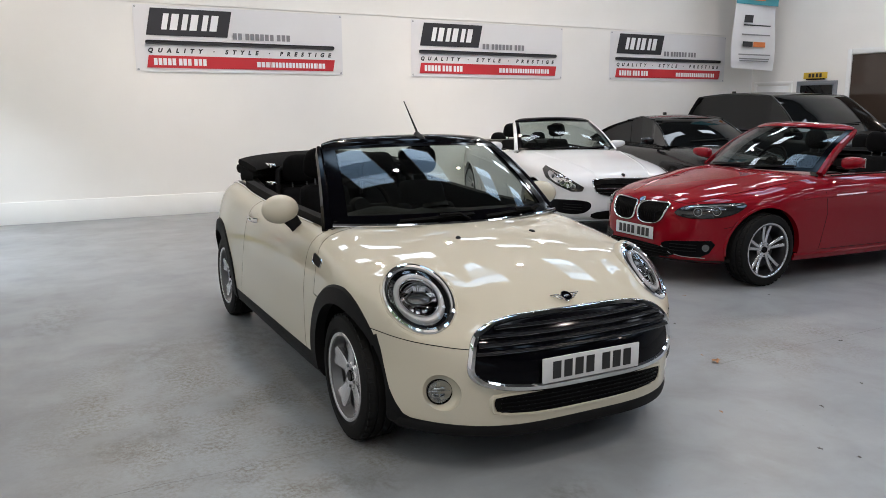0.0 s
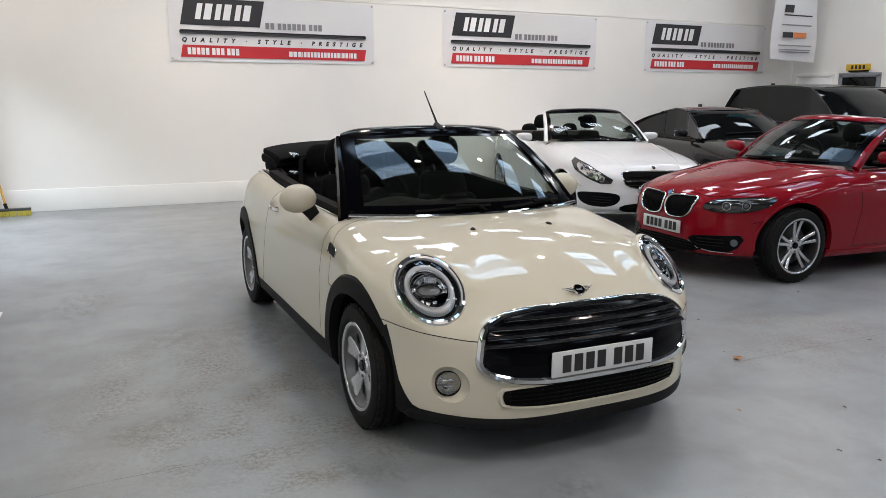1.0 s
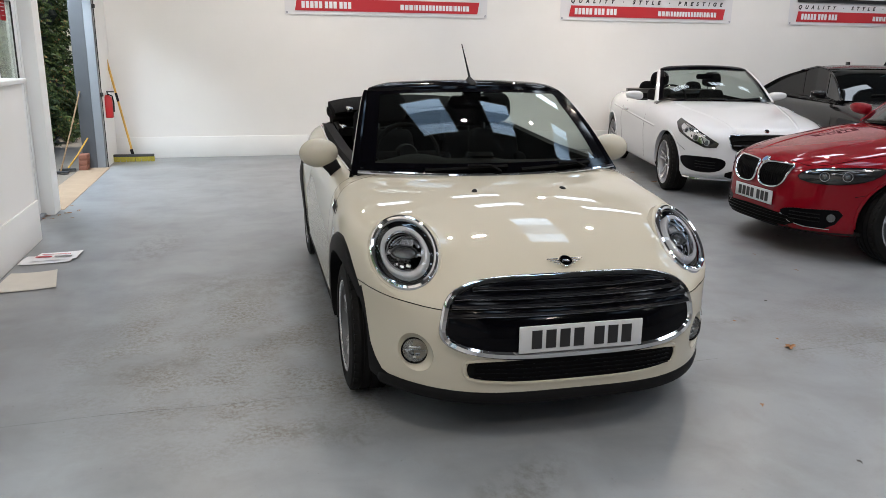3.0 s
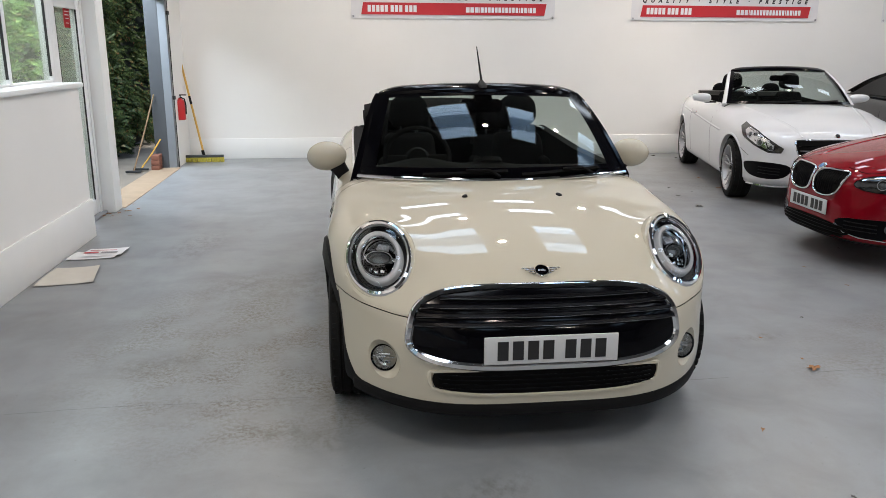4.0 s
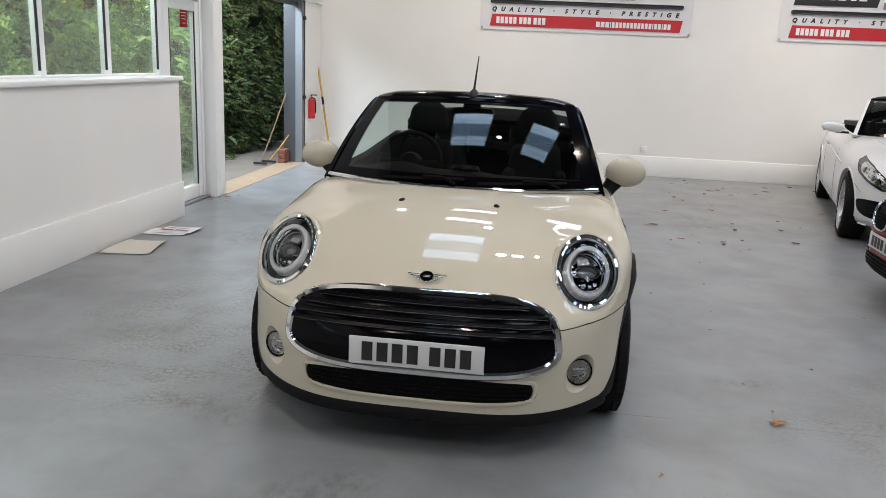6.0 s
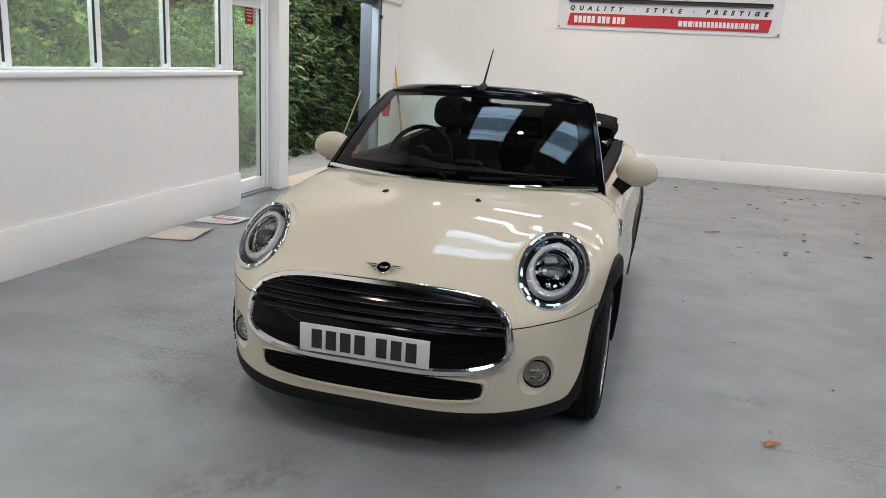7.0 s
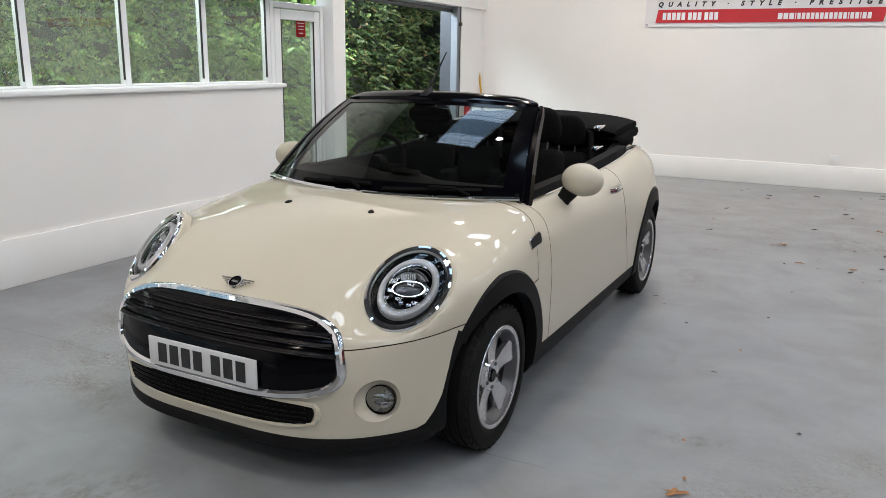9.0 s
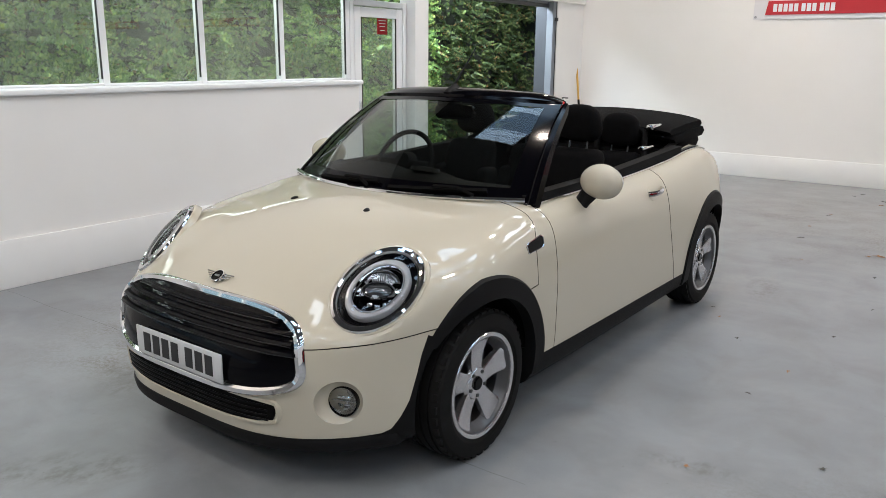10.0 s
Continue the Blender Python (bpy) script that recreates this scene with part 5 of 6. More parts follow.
    part("cowl_panel", sweep_bm([at(-1 + k / 10, -0.02) + Vector((0, 0.02, -0.02)) for k in range(21)], [(0.05, -0.05), (0.05, 0.0), (-0.10, 0.02), (-0.10, -0.05)]), M_TRIM, car)
    for s0, s1 in ((-0.6, 0.1), (0.05, 0.75)):
        part("wiper_blade", sweep_bm([at(s0 + (s1 - s0) * f, 0.02 + 0.05 * f) + Vector((0, -0.016, 0.014)) for f in np.linspace(0, 1, 8)], oval(0.010, 0.010, 6), normals=[(0, -0.6, 0.8)] * 8), M_TRIM, car)
    dash = bmesh.new()
    ring_faces(dash, [[(x, cw + 0.14, 0.7), (x, cw + 0.14, 0.90), (x, cw + 0.35, 0.95), (x, cw + 0.55, 0.95 + 0.03 * math.exp(-((x + 0.36) / 0.2) ** 2)), (x, cw + 0.62, 0.85), (x, cw + 0.5, 0.5)] for x in np.linspace(-0.68, 0.68, 21)])
    part("dashboard", dash, M_DASH, car)
    steering_wheel(car, -0.37, cw + 0.78, 0.97)
    for s in (-1, 1):
        seat(car, s * 0.37, cw + 1.22, 0.40, c["seat"])
        seat(car, s * 0.34, cw + 2.0, 0.34 - c.get("rear_low", 0.0), c["seat"], 12, True, 0.44, "rear_seat")
        wing_mirror(car, c["half"] + 0.05, cw + c.get("mirror_back", 0.55), c.get("mirror_up", 1.02), s, c.get("mirror", paint), 0.235)
        pts = [body.above(s * 0.725, y)[0] + Vector((0, 0, 0.003)) for y in np.linspace(cw + 0.35, e, 24)]
        part("belt_strip", sweep_bm(pts, oval(0.010, 0.006, 8)), c.get("belt", M_TRIM), car)
    part("mirror_inside", box_bm(0, cw + 0.66, 1.26, 0.22, 0.035, 0.07, 0.03, 3), M_GLOSS, car)
    part("rear_deck", prism_bm(soft_poly([(-0.64, e - 0.5), (0.64, e - 0.5), (0.64, e), (-0.64, e)], 2), "Z", 0.90, 0.985), M_DASH, car)
    return car, body, at


def row_front(car, body, z0, z1, x0, x1, mat_, name, lift=0.004, soft=2, label=""):
    return part(name, patch_bm(spaced(soft_poly([(x0, z1), (x0, z0), (x1, z0), (x1, z1)], soft), 0.04), body.front, lift + 0.005, 0.02, 6), mat_, car, label)


def red_convertible():
    hw = 0.887
    c = dict(length=4.43, half=hw, plan_front=3.9, plan_rear=5.0, edge_side=7.0, edge_end=10.0, crown=0.075, cowl=1.30, lean=0.10, grid=(32, 110, 18),
             mirror_back=0.36, mirror_up=1.06, wall=0.084, axles=(0.755, 3.445), arch=0.372, tyre=0.322, cockpit_end=3.55, seat=M_CLOTH, alloy=(M_ALLOY, M_ALLOY),
             top=[(0, 0.725), (0.04, 0.752), (0.10, 0.775), (0.2, 0.805), (0.5, 0.865), (0.8, 0.915), (1.23, 0.965), (1.6, 0.975), (3.0, 0.985), (3.6, 1.02), (4.2, 0.99), (4.43, 0.86)],
             edge_low_end=12, bottom=[(0, 0.185), (0.5, 0.175), (3.8, 0.18), (4.43, 0.30)],
             width=[(0, 0.83), (0.4, 0.875), (0.8, hw), (3.5, hw), (4.43, 0.82)],
             section=[(0.1, 0.95), (0.25, 0.985), (0.45, 0.995), (0.62, 1.0), (0.78, 0.985), (0.9, 0.945), (1.0, 0.91)],
             flares=((0.755, 0.018), (3.445, 0.02)),
             screen=(lambda s: (0.70 * s, 1.235 + 0.26 * s * s, 0.965), lambda s: (0.58 * s, 1.925 + 0.16 * s * s, 1.365 - 0.025 * s * s)))
    car, body, at = open_car("red_convertible", pose(4.936, 5.415, 0, 0, 0, -93.0), "red convertible car with folded roof, parked side-on", M_RED, c, "red")
    F = body.front
    for s in (-1, 1):
        ko = soft_poly([(s * 0.020, 0.690), (s * 0.10, 0.708), (s * 0.25, 0.712), (s * 0.37, 0.712), (s * 0.36, 0.655), (s * 0.315, 0.555), (s * 0.21, 0.520), (s * 0.05, 0.530), (s * 0.016, 0.60)], 2)
        kd = part("kidney_grille", patch_bm(ko, F, 0.004, 0.02, 4), M_WELL, car, "black kidney-shaped grille")
        part("grille_rim", ring_bm(ko, F, oval(0.009, 0.014, 10), 0.008), M_CHROME, kd, "chrome grille rim")
        for k in range(11):
            x = s * (0.042 + 0.026 * k)
            part("grille_bar", line_bm([(x, 0.545 + 0.0012 * k * k * (k > 8)), (x, 0.62), (x, 0.695)], F, oval(0.004, 0.008, 6), 0.006), M_SLAT, kd)
        lamp_panel(car, body, [(0.37, 0.633), (0.41, 0.682), (0.52, 0.715), (0.71, 0.731), (0.87, 0.738), (0.970, 0.730), (0.915, 0.67), (0.815, 0.628), (0.655, 0.604), (0.485, 0.606)], 40, s, bulbs=((0.575, 0.660, 0.036), (0.727, 0.668, 0.036)), house=M_LAMPGREY)
        hit = lambda a, b, s=s: body.diag(a, b, 35, s)
        vent = part("bumper_vent", patch_bm(spaced(soft_poly([(0.27, 0.355), (0.345, 0.395), (0.55, 0.408), (0.77, 0.416), (0.68, 0.264), (0.49, 0.270), (0.375, 0.290)], 1), 0.03), hit, 0.003, 0.02, 4), M_SLAT, car, "black bumper vent with a fog lamp")
        for k in range(3):
            part("vent_slat", line_bm([(a, 0.315 + 0.028 * k) for a in np.linspace(0.37, 0.60, 8)], hit, oval(0.004, 0.008, 6), 0.004), M_TRIM, vent)
        part("vent_trim", line_bm([(0.29, 0.340), (0.375, 0.286), (0.49, 0.266), (0.67, 0.260)], hit, oval(0.005, 0.006, 6), 0.004), M_CHROME, vent, "bright trim under the vent")
        p, n = hit(0.672, 0.352)
        m = lamp_frame(p + n * 0.005, n)
        part("fog_lamp", turn_bm(lathe_bm([(0.004, 0.032), (-0.010, 0.031), (-0.007, 0.026), (-0.012, 0.0)], 24, "Y"), m), M_GLASSBALL, vent)
        seams(car, body, [([(1.43, 0.93), (1.44, 0.6), (1.38, 0.30)], s), ([(2.72, 0.95), (2.86, 0.7), (2.72, 0.30)], s), ([(1.36, 0.285), (2.65, 0.285)], s), ([(0.36, 0.52), (0.52, 0.56), (0.62, 0.62)], s)])
        part("side_crease", line_bm([(a, 0.755 + 0.02 * (a - 1.2)) for a in np.linspace(1.15, 3.8, 28)], lambda a, b, s=s: body.side(a, b, s), [(-0.012, 0.0), (0.0, 0.006), (0.012, 0.0), (0.0, -0.004)], 0.0), M_RED, car)
        part("side_skirt", line_bm([(a, 0.235) for a in np.linspace(1.09, 3.02, 20)], lambda a, b, s=s: body.side(a, b, s), [(-0.035, -0.01), (-0.02, 0.012), (0.03, 0.012), (0.04, -0.01)], 0.0), M_RED, car)
        part("door_handle", sweep_bm([body.side(2.52 + 0.04 * k, 0.80, s)[0] + Vector((s * l, 0, 0)) for k, l in enumerate((0, 0.026, 0.03, 0.03, 0.026, 0))], oval(0.013, 0.010, 8), normals=[(s, 0, 0)] * 6), M_RED, car)
        # bonnet creases
        part("bonnet_crease", sweep_bm([body.above(s * (0.24 + 0.20 * f), 0.18 + 1.1 * f)[0] for f in np.linspace(0, 1, 16)], [(-0.03, -0.004), (0.0, 0.006), (0.03, -0.004)]), M_RED, car)
        part("bonnet_gap", sweep_bm([body.above(s * (0.26 + 0.50 * f ** 0.4), 0.13 + 1.22 * f ** 1.8)[0] for f in np.linspace(0, 1, 20)], oval(0.003, 0.003, 6)), M_SEAM, car)
    low = row_front(car, body, 0.235, 0.345, -0.46, 0.46, M_WELL, "lower_intake", label="black lower intake mesh")
    for k in range(4):
        part("intake_slat", line_bm([(x, 0.25 + 0.025 * k) for x in np.linspace(-0.42, 0.42, 15)], F, oval(0.003, 0.006, 6), 0.006), M_SLAT, low)
    part("lip", line_bm([(x, 0.225) for x in np.linspace(-0.78, 0.78, 31)], F, [(-0.02, -0.01), (0.0, 0.012), (0.02, -0.01)], 0.0), M_TRIM, car)
    p, n = body.above(0, 0.075)
    m = lamp_frame(p + n * 0.006, n)
    part("badge", turn_bm(lathe_bm([(-0.006, 0.0), (-0.006, 0.030), (0.004, 0.038)], 28, "Y"), m), M_CHROME, car, "round badge")
    part("badge_disc", turn_bm(lathe_bm([(-0.0075, 0.0), (-0.0075, 0.022)], 28, "Y"), m), M_BADGE, car)
    plate(car, body, 0.44, F(0, 0.44)[0].y - 0.012)
    for k in range(2):
        rings = []
        for x in np.linspace(-1, 1, 17):
            z = 1.03 + 0.05 * k - 0.02 * x * x
            rings.append([(0.62 * x, 3.05, z), (0.62 * x, 3.1, z + 0.03), (0.62 * x, 3.5, z + 0.02), (0.62 * x, 3.6, z - 0.02), (0.62 * x, 3.3, z - 0.03)])
        bm = bmesh.new()
        ring_faces(bm, rings)
        part("folded_roof", bm, M_CLOTH, car)
    return car


def white_convertible():
    hw = 0.893
    c = dict(length=4.70, half=hw, plan_front=4.4, plan_rear=5.0, edge_side=7.0, edge_end=11.0, crown=0.06, cowl=1.62, lean=0.10, grid=(32, 110, 18),
             axles=(0.84, 3.60), arch=0.372, tyre=0.325, wall=0.070, cockpit_end=3.85, rear_low=0.10, barrel=M_PALEALLOY, seat=M_CLOTH, alloy=(M_ALLOY, M_ALLOY), frame=M_WHITECAR, header=M_GLOSS, belt=M_CHROME,
             top=[(0, 0.70), (0.06, 0.755), (0.15, 0.80), (0.4, 0.855), (0.9, 0.925), (1.5, 0.985), (1.9, 0.985), (3.2, 1.0), (3.9, 1.02), (4.5, 0.98), (4.70, 0.86)],
             bottom=[(0, 0.20), (0.5, 0.17), (4.0, 0.17), (4.70, 0.30)],
             width=[(0, 0.85), (0.4, 0.885), (0.8, hw), (3.6, hw), (4.70, 0.83)],
             section=[(0.1, 0.95), (0.25, 0.985), (0.45, 0.995), (0.65, 1.0), (0.8, 0.985), (0.92, 0.94), (1.0, 0.91)],
             flares=((0.84, 0.012), (3.60, 0.02)),
             screen=(lambda s: (0.72 * s, 1.55 + 0.26 * s * s, 0.97), lambda s: (0.57 * s, 2.20 + 0.16 * s * s, 1.37 - 0.025 * s * s)))
    car, body, at = open_car("white_convertible", pose(6.22, 6.98, 0, 0, 0, -13.9), "white convertible car with dark seats, roof folded down", M_WHITECAR, c, "white")
    F = body.front
    go = soft_poly([(-0.38, 0.715), (-0.43, 0.69), (-0.37, 0.51), (0.37, 0.51), (0.43, 0.69), (0.38, 0.715)], 2)
    g = part("grille", patch_bm(spaced(go, 0.04), F, 0.004, 0.02, 4), M_WELL, car, "black grille with a chrome bar")
    part("grille_rim", ring_bm(spaced(go, 0.04), F, oval(0.008, 0.010, 8), 0.004), M_CHROME, g)
    for z, r in ((0.610, 0.011), (0.655, 0.004), (0.565, 0.004)):
        part("grille_bar", line_bm([(x, z) for x in np.linspace(-0.38, 0.38, 13)], F, oval(r, 0.010, 8), 0.006), M_LAMPSILVER if r > 0.01 else M_SLAT, g)
    p, n = body.above(0, 0.13)
    part("badge", turn_bm(lathe_bm([(-0.006, 0.0), (-0.006, 0.022), (0.004, 0.028)], 24, "Y"), lamp_frame(p + n * 0.005, n)), M_CHROME, car, "small round chrome badge")
    for s in (-1, 1):
        lamp_panel(car, body, [(0.47, 0.625), (0.62, 0.700), (0.80, 0.775), (1.03, 0.838), (1.05, 0.80), (0.97, 0.712), (0.80, 0.635), (0.62, 0.575), (0.49, 0.580)], 35, s, bulbs=((0.60, 0.628, 0.034), (0.73, 0.672, 0.042), (0.87, 0.728, 0.036)), silver=0.68, house=M_LAMPGREY)
        hit = lambda a, b, s=s: body.diag(a, b, 25, s)
        v = part("bumper_vent", patch_bm(spaced(soft_poly([(0.44, 0.480), (0.88, 0.470), (0.94, 0.42), (0.84, 0.305), (0.52, 0.305), (0.40, 0.39)], 2), 0.03), hit, 0.003, 0.02, 4), M_SLAT, car, "black bumper vent")
        for k in range(3):
            part("vent_slat", line_bm([(a, 0.36 + 0.03 * k) for a in np.linspace(0.52, 0.74, 8)], hit, oval(0.004, 0.006, 6), 0.004), M_TRIM, v)
        seams(car, body, [([(1.78, 0.95), (1.79, 0.6), (1.72, 0.28)], s), ([(3.02, 0.96), (3.05, 0.7), (2.92, 0.28)], s), ([(0.40, 0.52), (0.6, 0.60)], s)])
        part("side_crease", line_bm([(a, 0.70 + 0.05 * (a - 1.3)) for a in np.linspace(1.3, 3.6, 28)], lambda a, b, s=s: body.side(a, b, s), [(-0.014, 0.0), (0.0, 0.007), (0.014, 0.0), (0.0, -0.004)], 0.0), M_WHITECAR, car)
        part("door_handle", sweep_bm([body.side(2.70 + 0.04 * k, 0.80, s)[0] + Vector((s * l, 0, 0)) for k, l in enumerate((0, 0.026, 0.03, 0.03, 0.026, 0))], oval(0.013, 0.010, 8), normals=[(s, 0, 0)] * 6), M_CHROME, car)
        part("bonnet_crease", sweep_bm([body.above(s * (0.34 + 0.26 * f), 0.12 + 1.3 * f)[0] for f in np.linspace(0, 1, 16)], [(-0.03, -0.004), (0.0, 0.006), (0.03, -0.004)]), M_WHITECAR, car)
    low = row_front(car, body, 0.24, 0.36, -0.44, 0.44, M_WELL, "lower_intake")
    part("lip", line_bm([(x, 0.225) for x in np.linspace(-0.80, 0.80, 31)], F, [(-0.012, -0.01), (0.0, 0.014), (0.012, -0.01)], 0.0), M_CHROME, car)
    plate(car, body, 0.43, F(0, 0.43)[0].y - 0.012)
    # folded roof cover
    part("roof_cover", prism_bm(soft_poly([(-0.68, 3.5), (0.68, 3.5), (0.64, 4.05), (-0.64, 4.05)], 2), "Z", 0.98, 1.035), M_GREYLEATHER, car)
    return car


def closed_car(name, m, label, paint, c):
    """A closed car: shell, glasshouse with pillars and roof skin, wheels, lamps, grille."""
    body = Body(c)
    car = thing(name, m, label, "car")
    fa, ra = c["axles"]
    shell = carve(body.mesh(paint), well_cutters((fa, ra), c["arch"]))
    part("body_shell", shell, paint, car)
    for ay in (fa, ra):
        for s in (-1, 1):
            wheel(car, "wheel", s * (c["half"] - 0.125), ay, s, c["tyre"], c["tyre"] - 0.10, 0.235, 5, True, (M_DARKALLOY, M_DARKALLOY))
    y0, y1, yw, yr, belt, roof, wb, wt = c["house"]

    line = smooth_curve([(y0, belt), ((y0 + yw) / 2, belt + 0.56 * (roof - belt)), (yw, roof - 0.045), ((yw + yr) / 2, roof), (yr, roof - 0.06), ((yr + y1) / 2, belt + 0.58 * (roof - belt)), (y1, belt + 0.03)])

    def at(v, s, lift=0.0):
        """A point of the glasshouse: v runs from the screen's foot over the roof to the tail, s across."""
        k = min(3, int(v))
        f = v - k
        ys = (y0, yw, (yw + yr) / 2, yr, y1)
        y = ys[k] + (ys[k + 1] - ys[k]) * f
        z = line(y)
        z += lift
        hh = (z - belt) / (roof - belt)
        x = s * (wb + (wt - wb) * hh)
        return Vector((x, y + 0.14 * s * s * (1 if v < 2 else -1) * (1 if k in (0, 3) else 0.5), z - 0.03 * s * s * hh))
    bm = bmesh.new()
    vs = [[bm.verts.new(at(4 * i / 32, -1 + 2 * j / 16)) for j in range(17)] for i in range(33)]
    for i in range(32):
        for j in range(16):
            bm.faces.new((vs[i][j], vs[i][j + 1], vs[i + 1][j + 1], vs[i + 1][j]))
    for j in (0, 16):
        foot = [bm.verts.new((vs[i][j].co.x * 1.0 + math.copysign(0.02, vs[i][j].co.x), vs[i][j].co.y, belt - 0.03)) for i in range(33)]
        for i in range(32):
            bm.faces.new((vs[i][j], vs[i + 1][j], foot[i + 1], foot[i]))
    part("glasshouse", bm, M_DARKGLASS, car, "dark tinted windows", angle=26)
    bm = bmesh.new()
    vs = [[bm.verts.new(at(v, s) + Vector((0, 0, 0.008))) for s in np.linspace(-1.01, 1.01, 17)] for v in np.linspace(0.97, 3.05, 17)]
    for i in range(16):
        for j in range(16):
            bm.faces.new((vs[i][j], vs[i][j + 1], vs[i + 1][j + 1], vs[i + 1][j]))
    part("roof", bm, paint, car)
    for s in (-1, 1):
        part("front_pillar", sweep_bm([at(v, s) for v in np.linspace(-0.05, 1.02, 10)], oval(0.018, 0.012, 8), normals=[(0, -0.6, 0.8)] * 10), paint, car)
        part("rear_pillar", sweep_bm([at(v, s) for v in np.linspace(2.95, 4.0, 10)], oval(0.06, 0.012, 8), normals=[(0, 0.6, 0.8)] * 10), paint, car)
        ym = yw + 0.55 * (yr - yw)
        part("roof_rail", sweep_bm([at(v, s * 1.005) + Vector((0, 0, 0.004)) for v in np.linspace(0.95, 3.1, 20)], oval(0.022, 0.014, 8)), paint, car)
        part("window_strip", sweep_bm([(s * (wb + 0.018), y, belt - 0.015) for y in np.linspace(y0 + 0.1, y1 - 0.1, 12)], oval(0.012, 0.010, 8)), c.get("strip", M_GLOSS), car)
        wing_mirror(car, c["half"] + 0.06, y0 + 0.42, belt + 0.07, s, paint, 0.22)
        lamp_panel(car, body, [(0.48, c["lamp"]), (0.66, c["lamp"] + 0.07), (0.95, c["lamp"] + 0.09), (0.92, c["lamp"] - 0.03), (0.62, c["lamp"] - 0.06)], 35, s, bulbs=((0.70, c["lamp"] + 0.01, 0.04),))
        seams(car, body, [([(y0 + 0.12, belt - 0.05), (y0 + 0.12, 0.6), (y0 + 0.06, 0.3)], s), ([(ym + 0.1, belt - 0.05), (ym + 0.1, 0.6), (ym, 0.3)], s)])
    for s in (-1, 1):
        part("bonnet_crease", sweep_bm([body.above(s * (0.36 + 0.24 * f), 0.14 + (y0 - 0.2) * f)[0] for f in np.linspace(0, 1, 16)], [(-0.03, -0.004), (0.0, 0.007), (0.03, -0.004)]), paint, car)
    z = c["lamp"] - 0.06
    row_front(car, body, z - 0.10, z + 0.07, -0.38, 0.38, M_WELL, "grille")
    row_front(car, body, 0.28, 0.40, -0.60, 0.60, M_WELL, "lower_intake")
    part("wiper_blade", sweep_bm([at(0.12 + 0.05 * f, -0.5 + 0.9 * f) + Vector((0, -0.014, 0.012)) for f in np.linspace(0, 1, 8)], oval(0.010, 0.010, 6)), M_TRIM, car)
    part("roof_aerial", turn_bm(box_bm(0, 0, 0.02, 0.03, 0.10, 0.05, 0.012), Matrix.Translation((0, yr - 0.1, roof + 0.0))), paint, car)
    plate(car, body, 0.46, body.front(0, 0.46)[0].y - 0.012)
    return car


M_RINGGREY = mat("lamp_ring_satin", (0.35, 0.36, 0.38), 0.35, metal=0.7)
M_LAMPGREY = mat("lamp_housing_grey", (0.012, 0.0125, 0.014), 0.10, coat=0.5, vary=0.3, scale=18)
M_BADGE = mat("badge_blue", (0.10, 0.22, 0.45), 0.3)
M_GREYLEATHER = mat("grey_leather", (0.05, 0.048, 0.046), 0.5, vary=0.1, scale=20, bump=0.1, bump_scale=200)
M_DARKGLASS = mat("dark_window_glass", (0.003, 0.0035, 0.004), 0.02, spec=0.3)
red_convertible()
white_convertible()
closed_car("black_coupe", pose(9.18, 7.30, 0, 0, 0, -13.9), "glossy black coupe with dark windows", M_BLACKCAR, dict(
    length=4.64, half=0.91, plan_front=4.2, plan_rear=5, edge_side=7, edge_end=10, crown=0.06, cowl=1.5, lean=0.1, grid=(28, 90, 16), axles=(0.80, 3.60), arch=0.375, tyre=0.33,
    top=[(0, 0.68), (0.08, 0.74), (0.25, 0.80), (0.8, 0.89), (1.5, 0.96), (3.2, 0.98), (4.2, 1.0), (4.64, 0.90)], bottom=[(0, 0.20), (0.5, 0.17), (4.1, 0.17), (4.64, 0.30)],
    width=[(0, 0.85), (0.4, 0.90), (3.6, 0.91), (4.64, 0.84)], section=[(0.1, 0.95), (0.3, 0.99), (0.62, 1.0), (0.8, 0.985), (0.92, 0.945), (1.0, 0.91)],
    house=(1.45, 4.45, 2.20, 3.15, 0.95, 1.41, 0.775, 0.62), lamp=0.68))
closed_car("dark_suv", pose(11.55, 7.0, 0, 0, 0, -13.9), "tall charcoal sport utility car with dark windows", M_GREYCAR, dict(
    length=4.85, half=0.99, plan_front=5.0, plan_rear=7, edge_side=8, edge_end=10, crown=0.05, cowl=1.35, lean=0.05, grid=(28, 90, 16), axles=(0.90, 3.82), arch=0.43, tyre=0.385,
    top=[(0, 0.98), (0.1, 1.04), (0.4, 1.10), (1.3, 1.17), (3.0, 1.19), (4.5, 1.20), (4.85, 1.15)], bottom=[(0, 0.32), (0.5, 0.26), (4.3, 0.26), (4.85, 0.40)],
    width=[(0, 0.92), (0.4, 0.98), (3.9, 0.99), (4.85, 0.93)], section=[(0.2, 0.96), (0.5, 1.0), (0.8, 1.0), (1.0, 0.985), (1.12, 0.95), (1.2, 0.92)],
    house=(1.08, 4.70, 2.02, 4.35, 1.15, 1.80, 0.87, 0.735), lamp=0.88))


# ---- wall banners, signs and loose things ----
M_BANNER = mat("banner_vinyl", (0.70, 0.70, 0.72), 0.45, vary=0.03, scale=2)
M_INK = mat("banner_black", (0.015, 0.015, 0.02), 0.45)
M_BANRED = mat("banner_red", (0.50, 0.02, 0.03), 0.45)
M_GREYPRINT = mat("grey_print", (0.22, 0.22, 0.24), 0.5)
M_BLOCKWHITE = mat("banner_white_print", (0.78, 0.78, 0.80), 0.45)


def word_part(words, size, x, z, material, parent, shear=0.0, spacing=1.0, y=-0.0035):
    me = text_mesh(words, size, 0.0, shear, spacing, bold=0.0045)
    me.transform(Matrix.Translation((x, y, z)) @ Matrix.Rotation(radians(90), 4, "X"))
